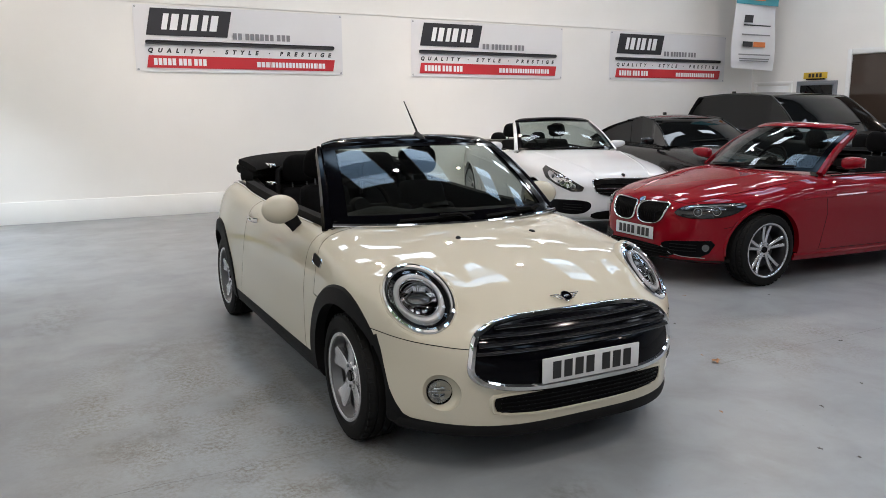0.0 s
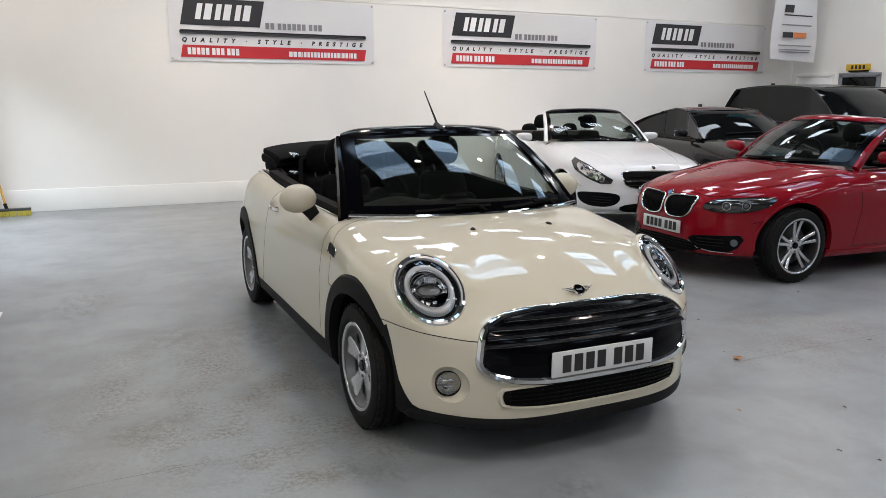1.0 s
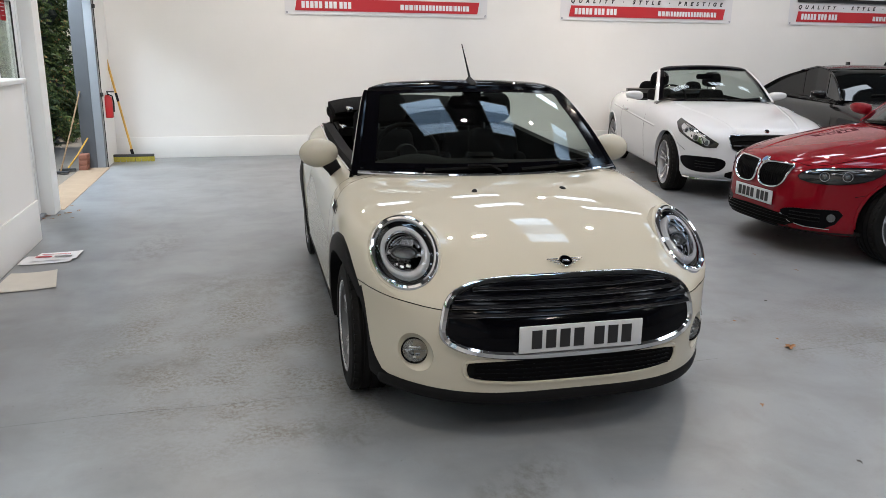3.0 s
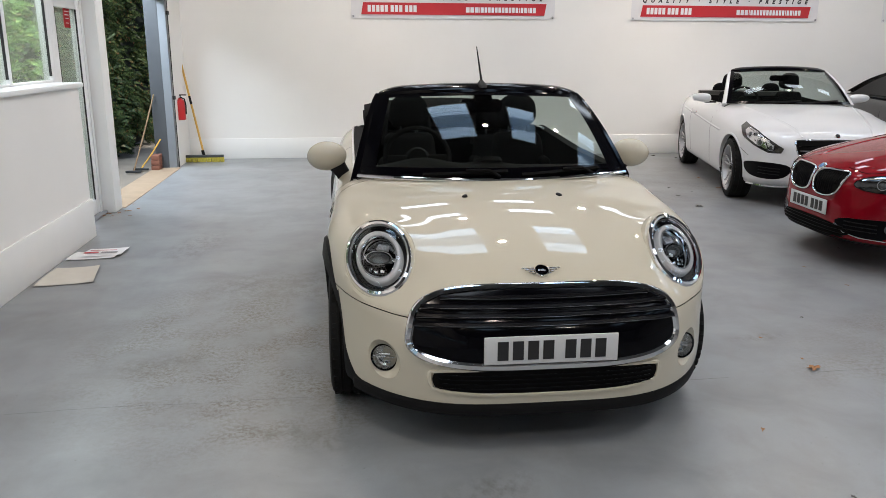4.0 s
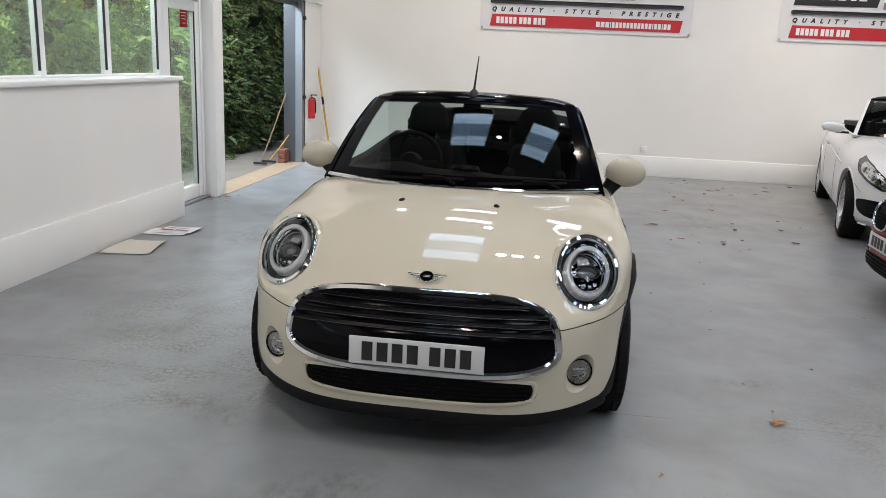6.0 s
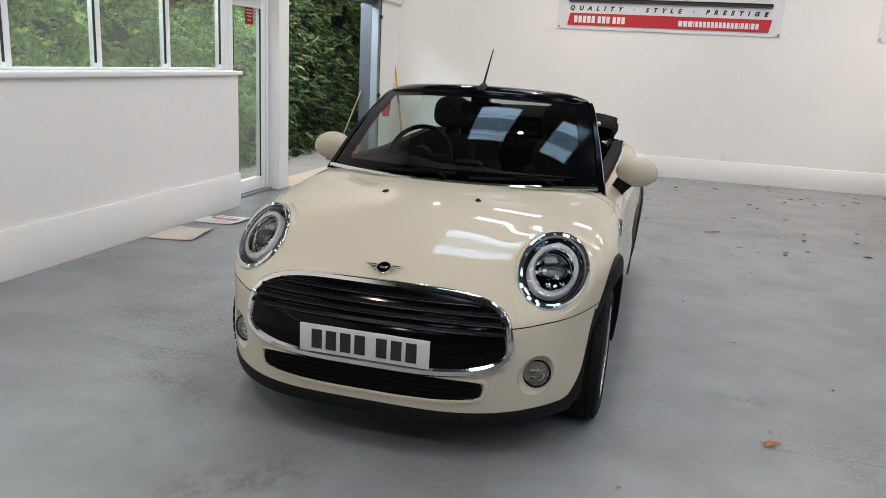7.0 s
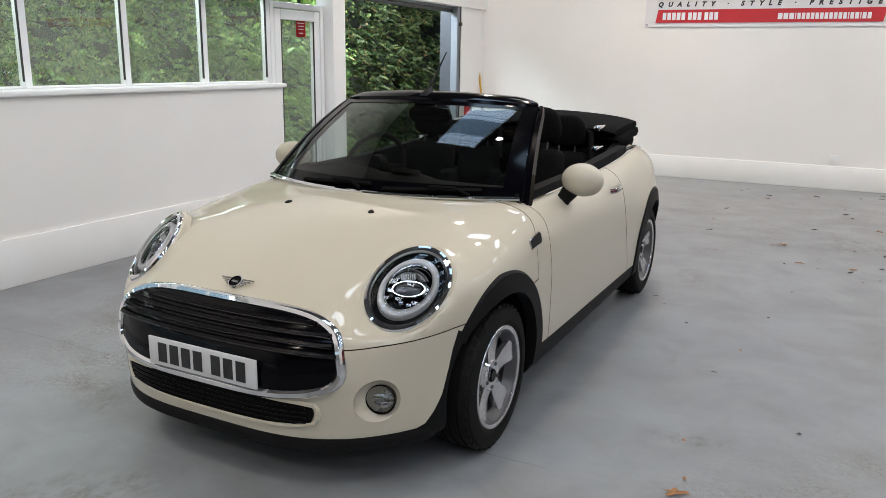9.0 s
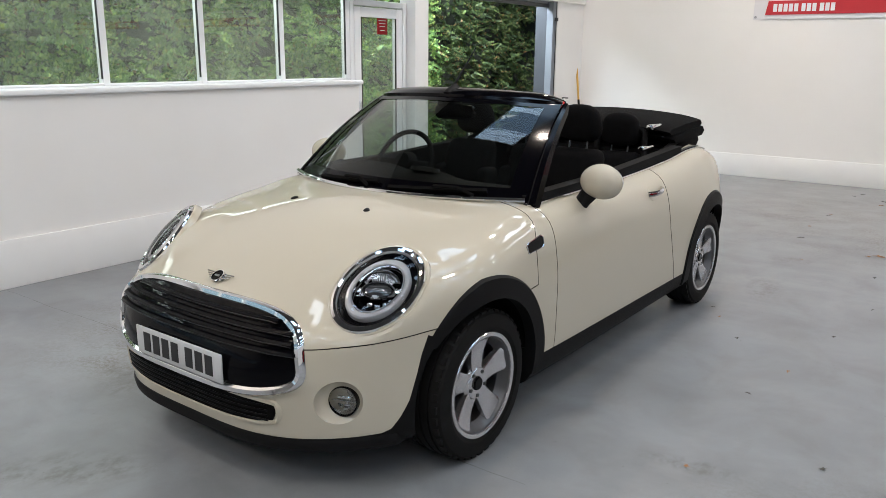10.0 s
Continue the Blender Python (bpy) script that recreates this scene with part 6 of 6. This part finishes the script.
    bm = bmesh.new()
    bm.from_mesh(me)
    left = set(bm.faces)
    # one part for each letter
    while left:
        todo, seen = [min(left, key=lambda f: f.index)], set()
        while todo:
            f = todo.pop()
            if f not in seen:
                seen.add(f)
                todo += [g for v in f.verts for g in v.link_faces if g not in seen]
        left -= seen
        vs = list({v: 0 for f in sorted(seen, key=lambda f: f.index) for v in f.verts})
        nr = {v: k for k, v in enumerate(vs)}
        letter = bpy.data.meshes.new("letter")
        letter.from_pydata([v.co[:] for v in vs], [], [[nr[v] for v in f.verts] for f in sorted(seen, key=lambda f: f.index)])
        part("letter", letter, material, parent, smooth=False)
    bm.free()


def bar(parent, x0, x1, z0, z1, material, slant=0.0, name="print_bar", y=-0.003):
    me = bpy.data.meshes.new(name)
    me.from_pydata([(x0, y, z0), (x1, y, z0), (x1 + slant, y, z1), (x0 + slant, y, z1)], [], [(0, 1, 2, 3)])
    return part(name, me, material, parent, smooth=False)


def word_bars(parent, x, z, h, widths, material, gap=0.25, y=-0.005, slant=0.0):
    for w in widths:
        if w > 0:
            bar(parent, x, x + w * h, z, z + h, material, slant, "print_bar", y)
            x += w * h + gap * h
        else:
            x += -w * h


def wall_banner(x, z, m=None):
    b = thing("wall_banner", pose(x, BACK - 0.014, z), "white dealership banner with black and red print", "banner", "banners along the wall")
    w, h = 3.06, 0.91
    bm = bmesh.new()
    rows = [[bm.verts.new((w * i / 24, 0.004 * math.sin(i * 0.9 + j) * (1 if 0 < j < 6 else 0.3), h * j / 6)) for i in range(25)] for j in range(7)]
    for j in range(6):
        for i in range(24):
            bm.faces.new((rows[j][i], rows[j][i + 1], rows[j + 1][i + 1], rows[j + 1][i]))
    part("vinyl_sheet", bm, M_BANNER, b)
    Y = -0.009
    bar(b, 0.155, 1.28, 0.50, 0.87, M_INK, 0.075, "name_block", Y)
    for lx in (0.36, 0.63, 0.91):
        for k, (dx, lw) in enumerate(((0.0, 0.075), (0.115, 0.10))):
            bar(b, lx + dx, lx + dx + lw, 0.580, 0.800, M_BLOCKWHITE, 0.045, "print_shape", Y - 0.004)
    word_bars(b, 1.36, 0.478, 0.092, (0.62,) * 2 + (-0.35,) + (0.60,) * 6 + (-0.35,) + (0.60,) * 3, M_GREYPRINT, 0.20, Y)
    part("rule", turn_bm(box_bm(0, 0, 0, 2.78, 0.002, 0.055, 0.02), Matrix.Translation((1.53, Y, 0.405))), M_INK, b)
    word_part("QUALITY \u00b7 STYLE \u00b7 PRESTIGE", 0.082, 0.165, 0.268, M_INK, b, 0.25, 2.62, Y)
    bar(b, 0.145, 2.90, 0.055, 0.225, M_BANRED, 0.03, "red_band", Y)
    word_bars(b, 0.24, 0.092, 0.095, (0.50,) * 5 + (-0.25,) + (0.50,) * 3 + (-0.25,) + (0.50,) * 3, M_BLOCKWHITE, 0.16, Y - 0.004)
    word_bars(b, 1.70, 0.092, 0.076, (0.72, 0.72, 0.72, 0.18) + (0.52,) * 11 + (0.18, 0.52, 0.56, 0.18, 0.56, 0.56), M_BLOCKWHITE, 0.17, Y - 0.004)
    for ex, ez in ((0.03, 0.03), (w - 0.03, 0.03), (0.03, h - 0.03), (w - 0.03, h - 0.03)):
        part("eyelet", turn_bm(lathe_bm([(0.0, 0.006), (-0.004, 0.010), (0.0, 0.014)], 14, "Y"), Matrix.Translation((ex, -0.008, ez))), M_STEEL, b)
    return b


for bx in (1.485, 5.75, 9.92):
    wall_banner(bx, 2.045)

M_TEAL = mat("teal_print", (0.06, 0.30, 0.36), 0.5)
M_ORANGE = mat("orange_print", (0.65, 0.20, 0.06), 0.5)
hang = thing("hanging_banner", pose(12.30, 11.0, 2.30), "tall white hanging banner with teal top and small print", "banner")
bm = bmesh.new()
rows = [[bm.verts.new((1.18 * i / 8, 0.03 * math.sin(j * 0.7 + i * 0.4), 2.6 * j / 14 - 0.006 * i)) for i in range(9)] for j in range(15)]
for j in range(14):
    for i in range(8):
        bm.faces.new((rows[j][i], rows[j][i + 1], rows[j + 1][i + 1], rows[j + 1][i]))
part("fabric", bm, M_BANNER, hang)
bar(hang, 0.0, 1.18, 1.20, 2.55, M_TEAL, 0, "teal_field", -0.035)
bar(hang, 0.30, 0.80, 1.28, 1.46, M_ORANGE, 0, "orange_shape", -0.038)
bar(hang, 0.24, 0.48, 0.86, 1.0, M_INK, 0.02, "name_block", -0.035)
bar(hang, 0.24, 1.0, 0.80, 0.825, M_INK, 0, "rule", -0.035)
for z, a, b_, mt in ((0.62, 0.2, 1.0, M_GREYPRINT), (0.40, 0.24, 0.52, M_INK), (0.40, 0.54, 0.88, M_ORANGE), (0.24, 0.14, 1.04, M_GREYPRINT), (0.16, 0.16, 1.02, M_GREYPRINT), (0.12, 0.18, 1.0, M_GREYPRINT)):
    bar(hang, a, b_, z, z + (0.10 if z == 0.40 else 0.025), mt, 0, "print_bar", -0.035)

for x in (0.06, 1.12):
    part("cord", sweep_bm([(x, 0, 2.58), (x, 0, 2.9)], oval(0.004, 0.004, 6), normals=[(1, 0, 0)] * 2), M_GREYPRINT, hang)

# doors and glazed partition in the side wall
# opaque brown puts the dim room behind into the pane's colour
M_DIMPANE = mat("dim_interior_pane", (0.055, 0.040, 0.032), 0.05, spec=0.5, vary=0.2, scale=1.2)
d = setting(thing("door_2", pose(RIGHT - 0.012, 11.24, 0), "plain white door, closed", "door"), "", "")
part("door_leaf", box_bm(0, 0, 0.98, 0.03, 0.80, 1.96, 0.006), M_UPVC, d)
for s in (-0.43, 0.43):
    part("frame", box_bm(0, s, 1.0, 0.05, 0.06, 2.0, 0.004), M_SKIRT, d)
part("frame", box_bm(0, 0, 2.02, 0.05, 0.92, 0.06, 0.004), M_SKIRT, d)
d = setting(thing("door_3", pose(RIGHT - 0.012, 10.22, 0), "doorway with a grey glazed door", "door"), "", "")
part("door_leaf", box_bm(0, 0, 0.98, 0.03, 0.72, 1.96, 0.006), M_DARKGLASS, d)
for s in (-0.40, 0.40):
    part("frame", box_bm(0, s, 1.0, 0.05, 0.08, 2.0, 0.004), M_STEEL, d)
part("frame", box_bm(0, 0, 2.00, 0.05, 0.88, 0.08, 0.004), M_STEEL, d)
sign = thing("yellow_sign", pose(RIGHT - 0.012, 10.25, 2.045), "small yellow plate standing above the doorway", "sign")
M_YELLOW = mat("yellow_plate", (0.62, 0.42, 0.04), 0.4)
part("sign_plate", box_bm(-0.03, 0, 0.10, 0.012, 0.52, 0.12, 0.004), M_YELLOW, sign)
part("bracket", box_bm(-0.014, 0, 0.03, 0.05, 0.40, 0.03, 0.004), M_TRIM, sign)
for k in range(4):
    part("character_bar", box_bm(-0.038, 0.16 - 0.08 * k - 0.04, 0.10, 0.002, 0.05, 0.075), M_CHAR, sign, smooth=False)
gp = setting(thing("window_20", pose(RIGHT - 0.02, 7.75, 0.0), "large dark glazed partition in a white frame", "window"), "", "")
part("pane", box_bm(0, 0, 1.3, 0.02, 3.5, 2.4), M_DIMPANE, gp, smooth=False)
part("frame", box_bm(0, 1.80, 1.3, 0.06, 0.09, 2.6, 0.005), M_UPVC, gp)
part("frame", box_bm(0, 0, 2.56, 0.06, 3.5, 0.10, 0.005), M_UPVC, gp)

# wall socket
so = thing("wall_socket", pose(4.05, BACK - 0.018, 0.40), "small white wall socket", "socket")
part("face_plate", box_bm(0, -0.006, 0, 0.09, 0.016, 0.09, 0.004), M_UPVC, so)
for s in (-0.018, 0.018):
    part("socket_hole", box_bm(s, -0.015, -0.005, 0.012, 0.002, 0.022, 0.0), M_SKIRT, so, smooth=False)
    part("switch", box_bm(s * 0.6, -0.016, 0.028, 0.012, 0.006, 0.016, 0.001), M_SKIRT, so)

# broom against the wall
M_WOODY = mat("yellow_handle", (0.62, 0.36, 0.06), 0.45, vary=0.15, scale=12)
M_BRISTLE = mat("yellow_bristle", (0.42, 0.36, 0.05), 0.8, vary=0.3, scale=60, bump=0.5, bump_scale=300)
br = thing("broom", pose(-0.72, 11.46, 0), "wide yard broom with a yellow handle, leaning on the wall", "broom")
foot, tip = Vector((0.02, 0.0, 0.10)), Vector((-0.28, 0.26, 1.54))
part("handle", sweep_bm([foot.lerp(tip, f) for f in np.linspace(0, 0.93, 8)], oval(0.015, 0.015, 10), normals=[(0, -1, 0)] * 8), M_WOODY, br)
part("grip", sweep_bm([foot.lerp(tip, f) for f in (0.92, 0.96, 1.0)], oval(0.017, 0.017, 10), normals=[(0, -1, 0)] * 3), M_TRIM, br, "black rubber grip")
part("band", sweep_bm([foot.lerp(tip, f) for f in (0.50, 0.58)], oval(0.017, 0.017, 10), normals=[(0, -1, 0)] * 2), M_TRIM, br)
part("stock", box_bm(0, 0, 0.085, 0.60, 0.07, 0.035, 0.008), M_DARKSTEEL, br)
part("socket", sweep_bm([(0.02, 0, 0.09), (0.0, 0.01, 0.17)], oval(0.022, 0.022, 10), normals=[(0, -1, 0)] * 2), M_TRIM, br)
for k in range(24):
    t = box_bm(-0.287 + 0.025 * k, 0, 0.036, 0.022, 0.062, 0.070, 0.004)
    for v in t.verts:
        v.co.x += 0.006 * math.sin(k * 2.3) * (0.07 - v.co.z) / 0.07
        v.co.y *= 1.15 if v.co.z < 0.03 else 1
    part("bristle_tuft", t, M_BRISTLE, br)

# fire extinguisher on the wall
M_FIRE = mat("extinguisher_red", (0.52, 0.015, 0.02), 0.3, coat=0.6)
fx = thing("fire_extinguisher", pose(-0.925, 11.20, 0.63), "red fire extinguisher hung beside the shutter", "extinguisher")
part("cylinder", lathe_bm([(0.0, 0.0), (0.0, 0.05), (0.012, 0.062), (0.24, 0.062), (0.275, 0.05), (0.295, 0.025), (0.31, 0.02)], 28, "Z"), M_FIRE, fx)
part("valve", box_bm(0, 0, 0.32, 0.035, 0.045, 0.035, 0.008), M_CHROME, fx)
part("lever", box_bm(0.04, 0, 0.345, 0.10, 0.02, 0.015, 0.005), M_TRIM, fx)
part("hose", sweep_bm([(0.0, -0.02, 0.32), (0.065, -0.03, 0.29), (0.078, -0.03, 0.20), (0.072, -0.02, 0.08)], oval(0.010, 0.010, 8), normals=[(0, -1, 0.01)] * 4), M_TRIM, fx)
part("bracket", box_bm(-0.055, 0.0, 0.18, 0.05, 0.08, 0.03, 0.004), M_STEEL, fx)

# papers on the floor
M_CARD = mat("buff_card", (0.55, 0.52, 0.46), 0.7, vary=0.08, scale=10)
M_PAPER = mat("white_paper", (0.72, 0.72, 0.74), 0.5)


def sheet_thing(name, corners, z, material, label, category, curl=0.012):
    o = thing(name, pose(corners[0][0], corners[0][1], 0), label, category)
    bm = bmesh.new()
    n = 8
    a, b, c, d = [Vector((x - corners[0][0], y - corners[0][1], 0)) for x, y in corners]
    for off in (0.0, 0.002):
        g = [[bm.verts.new(a.lerp(b, i / n).lerp(d.lerp(c, i / n), j / n) + Vector((0, 0, z + off + curl * (abs(2 * i / n - 1) ** 3) * (0.5 + 0.5 * math.sin(3 * j / n))))) for i in range(n + 1)] for j in range(n + 1)]
        for j in range(n):
            for i in range(n):
                bm.faces.new((g[j][i], g[j][i + 1], g[j + 1][i + 1], g[j + 1][i]))
    part("sheet", bm, material, o)
    return o


sheet_thing("card_sheet", ((-0.80, 5.20), (-0.43, 5.27), (-0.51, 5.71), (-0.80, 5.66)), 0.004, M_CARD, "blank buff card sheet lying on the floor", "card")
sheet_thing("paper_sheet", ((-0.82, 5.90), (-0.47, 5.94), (-0.455, 6.20), (-0.80, 6.13)), 0.004, M_PAPER, "loose white paper sheet on the floor", "paper")
fly = sheet_thing("printed_sheet", ((-0.75, 5.96), (-0.44, 6.00), (-0.43, 6.24), (-0.72, 6.20)), 0.012, M_PAPER, "white printed sheet with red lettering on the floor", "paper", 0.006)
for k, (y, mt, w) in enumerate(((0.10, M_BANRED, 0.11), (0.10, M_GREYPRINT, 0.12), (0.17, M_BANRED, 0.20))):
    x = (0.02, 0.15, 0.05)[k]
    b = box_bm(x + w / 2, y, 0.0225, w, 0.035 if k < 2 else 0.012, 0.001)
    part("print_bar", b, mt, fly, smooth=False)

# dry leaves and crumbs on the floor
M_LEAFDRY = mat("dry_leaf", (0.30, 0.14, 0.05), 0.7, vary=0.3, scale=40)
M_CRUMB = mat("dark_crumb", (0.05, 0.045, 0.04), 0.8, vary=0.3, scale=40)


def dry_leaf(x, y, size, turn, material=None):
    bm = bmesh.new()
    pts = []
    for k in range(16):
        a = 2 * math.pi * k / 16
        r = size * (0.5 + 0.22 * math.sin(5 * a + x * 7) + 0.12 * math.cos(3 * a))
        pts.append(bm.verts.new((r * math.cos(a), 0.6 * r * math.sin(a), 0.003 + 0.11 * size * abs(math.sin(a * 1.5)))))
    mid = bm.verts.new((0, 0, 0.004))
    for k in range(16):
        bm.faces.new((mid, pts[k], pts[(k + 1) % 16]))
    crumb = material is not None and material is not M_LEAFDRY
    o = part("dirt_crumb" if crumb else "dry_leaf", bm, material or M_LEAFDRY)
    o.matrix_world = pose(x, y, 0.002, 0, 0, turn)
    if crumb:
        return tagged(o, "small dark crumb of dirt on the floor", "dirt", "crumbs of dirt on the floor")
    return tagged(o, "small crumpled brown leaf on the floor", "leaf", "dry leaves on the floor")


dry_leaf(3.675, 3.255, 0.075, 20)
rng = random.Random(5)
for k in range(120):
    x, y = (rng.uniform(3.0, 7.4), 11.5 - 4.6 * rng.random() ** 1.4) if k < 84 else (rng.uniform(2.9, 6.0), rng.uniform(1.8, 7.5))
    o = dry_leaf(x, y, rng.uniform(0.024, 0.080 if k < 84 else 0.028), rng.uniform(0, 360), M_CRUMB if k % 3 else M_LEAFDRY)
for k in range(14):
    dry_leaf(rng.uniform(-1.05, -0.75), rng.uniform(7.55, 8.2), rng.uniform(0.02, 0.06), rng.uniform(0, 360))

# floor joint line
M_JOINT = mat("floor_joint", (0.11, 0.11, 0.11), 0.8)
joint = thing("floor_joint", pose(0, 3.215, 0), "thin wandering crack in the floor paint", "crack", kind="structure")
run = []
for x in np.linspace(-0.8, 9.0, 330):
    y = 0.012 * math.sin(x * 1.7) + 0.014 * noise.noise(Vector((x * 2.2, 0, 0))) + 0.006 * noise.noise(Vector((x * 11, 5, 0)))
    if noise.noise(Vector((x * 1.6, 9, 0))) < 0.18:
        run.append((x, y, 0.0008, 0.45 + 0.9 * abs(noise.noise(Vector((x * 6, 2, 0))))))
    if (noise.noise(Vector((x * 1.6, 9, 0))) >= 0.18 or x > 8.98) and len(run) > 3:
        part("crack", sweep_bm([p[:3] for p in run], [(-0.0016, 0.0), (0.0, 0.0006), (0.0016, 0.0)], scale=[p[3] for p in run]), M_JOINT, joint)
        run = []

# ---- outside: yard, hedge, tools ----
M_YARD = mat("yard_concrete", (0.17, 0.15, 0.125), 0.8, vary=0.25, scale=3, bump=0.3, bump_scale=60)
M_SILL = mat("bare_concrete", (0.30, 0.225, 0.155), 0.85, vary=0.2, scale=6, bump=0.2, bump_scale=80)
setting(block("threshold", -1.27, -0.92, 8.03, 10.89, -0.05, 0.006, M_SILL, bevel=0.003), "bare beige concrete threshold strip under the shutter", "threshold")
# near-black colour puts the shade of the hedge's hollows on a sheet
M_HEDGESHADE = mat("hedge_shade", (0.016, 0.02, 0.011), 0.9, vary=0.4, scale=8)
tagged(part("ground", box_bm(-41.15, 2, -0.11, 80, 160, 0.2), M_YARD, smooth=False), "pale worn concrete yard outside", "ground", kind="structure")


def leaf_material(name, light_tone):
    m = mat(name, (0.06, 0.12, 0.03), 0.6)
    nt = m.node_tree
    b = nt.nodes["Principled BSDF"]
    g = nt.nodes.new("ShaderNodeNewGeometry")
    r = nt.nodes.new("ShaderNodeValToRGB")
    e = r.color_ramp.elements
    # the factor scales the greens in place of more or less light
    e[0].position, e[0].color = 0.0, (0.034 * light_tone, 0.074 * light_tone, 0.023 * light_tone, 1)
    e[1].position, e[1].color = 0.62, (0.095 * light_tone, 0.165 * light_tone, 0.048 * light_tone, 1)
    for pos, colr in ((0.90, (0.20 * light_tone, 0.27 * light_tone, 0.075 * light_tone, 1)), (0.985, (0.17, 0.09, 0.035, 1))):
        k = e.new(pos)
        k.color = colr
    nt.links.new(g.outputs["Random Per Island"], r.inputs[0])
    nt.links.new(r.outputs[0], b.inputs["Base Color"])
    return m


def hedge(lo, hi, count, seed, light_tone, gaps, label):
    """A clipped conifer hedge: a dark sheet for its inner shade, and sprays of flat scaly fronds on an uneven face."""
    h = thing("hedge", pose(0, lo, 0), label, "hedge")
    rng = np.random.default_rng(seed)
    X0 = -2.15

    def face(y, z):
        return X0 - 0.12 * z + 0.34 * noise.noise(Vector((y * 0.9, z * 1.1, 3))) + 0.26 * noise.noise(Vector((y * 2.4, z * 2.8, 9)))
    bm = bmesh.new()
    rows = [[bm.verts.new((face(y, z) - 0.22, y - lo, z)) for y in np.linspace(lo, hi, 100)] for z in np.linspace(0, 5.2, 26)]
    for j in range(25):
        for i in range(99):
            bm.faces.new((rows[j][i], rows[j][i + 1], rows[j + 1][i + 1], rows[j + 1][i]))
    part("shade_sheet", bm, M_HEDGESHADE, h)
    vs, fs = [], []
    for k in range(count):
        y, z = rng.uniform(lo, hi), rng.uniform(0.05, 4.4)
        if noise.noise(Vector((y * 3.1, z * 3.6, 20))) < gaps - 0.15 * rng.random():
            continue
        dp = rng.random() ** 2 * 0.25
        c = Vector((face(y, z) - dp + 0.05, y - lo, z))
        out = Vector((1, rng.normal() * 0.7, -0.15 + rng.normal() * 0.45)).normalized()
        side = out.cross(Vector((rng.normal() * 0.5, rng.normal() * 0.3, 1))).normalized()
        up = side.cross(out)
        size = rng.uniform(0.09, 0.18)
        # a frond: stem with paired leaflets that droop
        m = 5
        for q in range(m):
            f = (q + 0.4) / m
            p = c + out * size * f - up * 0.25 * size * f * f
            ln = size * 0.42 * (1 - 0.65 * f)
            for s in (-1, 1):
                d = (side * s * 0.9 + out * 0.75).normalized()
                w = out * size * 0.085 + up * 0.02
                tip = p + d * ln - up * ln * 0.25
                i0 = len(vs)
                vs.extend([p - w, tip, p + w])
                fs.append((i0, i0 + 1, i0 + 2))
    me = bpy.data.meshes.new("foliage")
    me.from_pydata(vs, [], fs)
    o = part("foliage", me, leaf_material("conifer_leaf", light_tone), h, smooth=False)
    o["kind"] = "stuff"
    return h


# one hedge: leaf colour brightened as lit here, darkened as shaded past the shutter
hedge(1.0, 9.9, 18500, 4, 1.8, -0.30, "tall conifer hedge outside the windows, daylight put into its leaf colour")
hedge(9.8, 17.0, 10000, 8, 0.52, -0.22, "tall conifer hedge beyond the shutter opening, shade put into its leaf colour")
M_TOOLWOOD = mat("tool_wood", (0.20, 0.13, 0.07), 0.6, vary=0.2, scale=20)
for nm, a, b, mt, lb in (("rake", (-1.44, 10.46, 0.0), (-1.20, 10.87, 1.0), M_TOOLWOOD, "old wooden handled tool leaning outside by the column"), ("yard_tool", (-1.40, 10.70, 0.0), (-1.16, 10.87, 0.40), M_WOODY, "thin yellow handled tool leaning outside by the column")):
    o = thing(nm, pose(*a), lb, "tool")
    q = Vector(b) - Vector(a)
    part("handle", sweep_bm([(0, 0, 0.03), q * 0.5, q], oval(0.010, 0.010, 8), normals=[(1, 0, 0)] * 3), mt, o)
    part("head", box_bm(0, -0.02, 0.02, 0.20, 0.05, 0.03, 0.008), M_DARKSTEEL, o)
bk = thing("red_brick", pose(-1.215, 10.77, 0), "stack of red bricks beside the column outside", "bricks")
M_BRICK = mat("red_brick", (0.22, 0.09, 0.06), 0.8, vary=0.25, scale=20, bump=0.3, bump_scale=120)
for k in range(3):
    part("brick", box_bm(0.004 * k, 0, 0.035 + 0.068 * k, 0.10, 0.21, 0.064, 0.004), M_BRICK, bk)
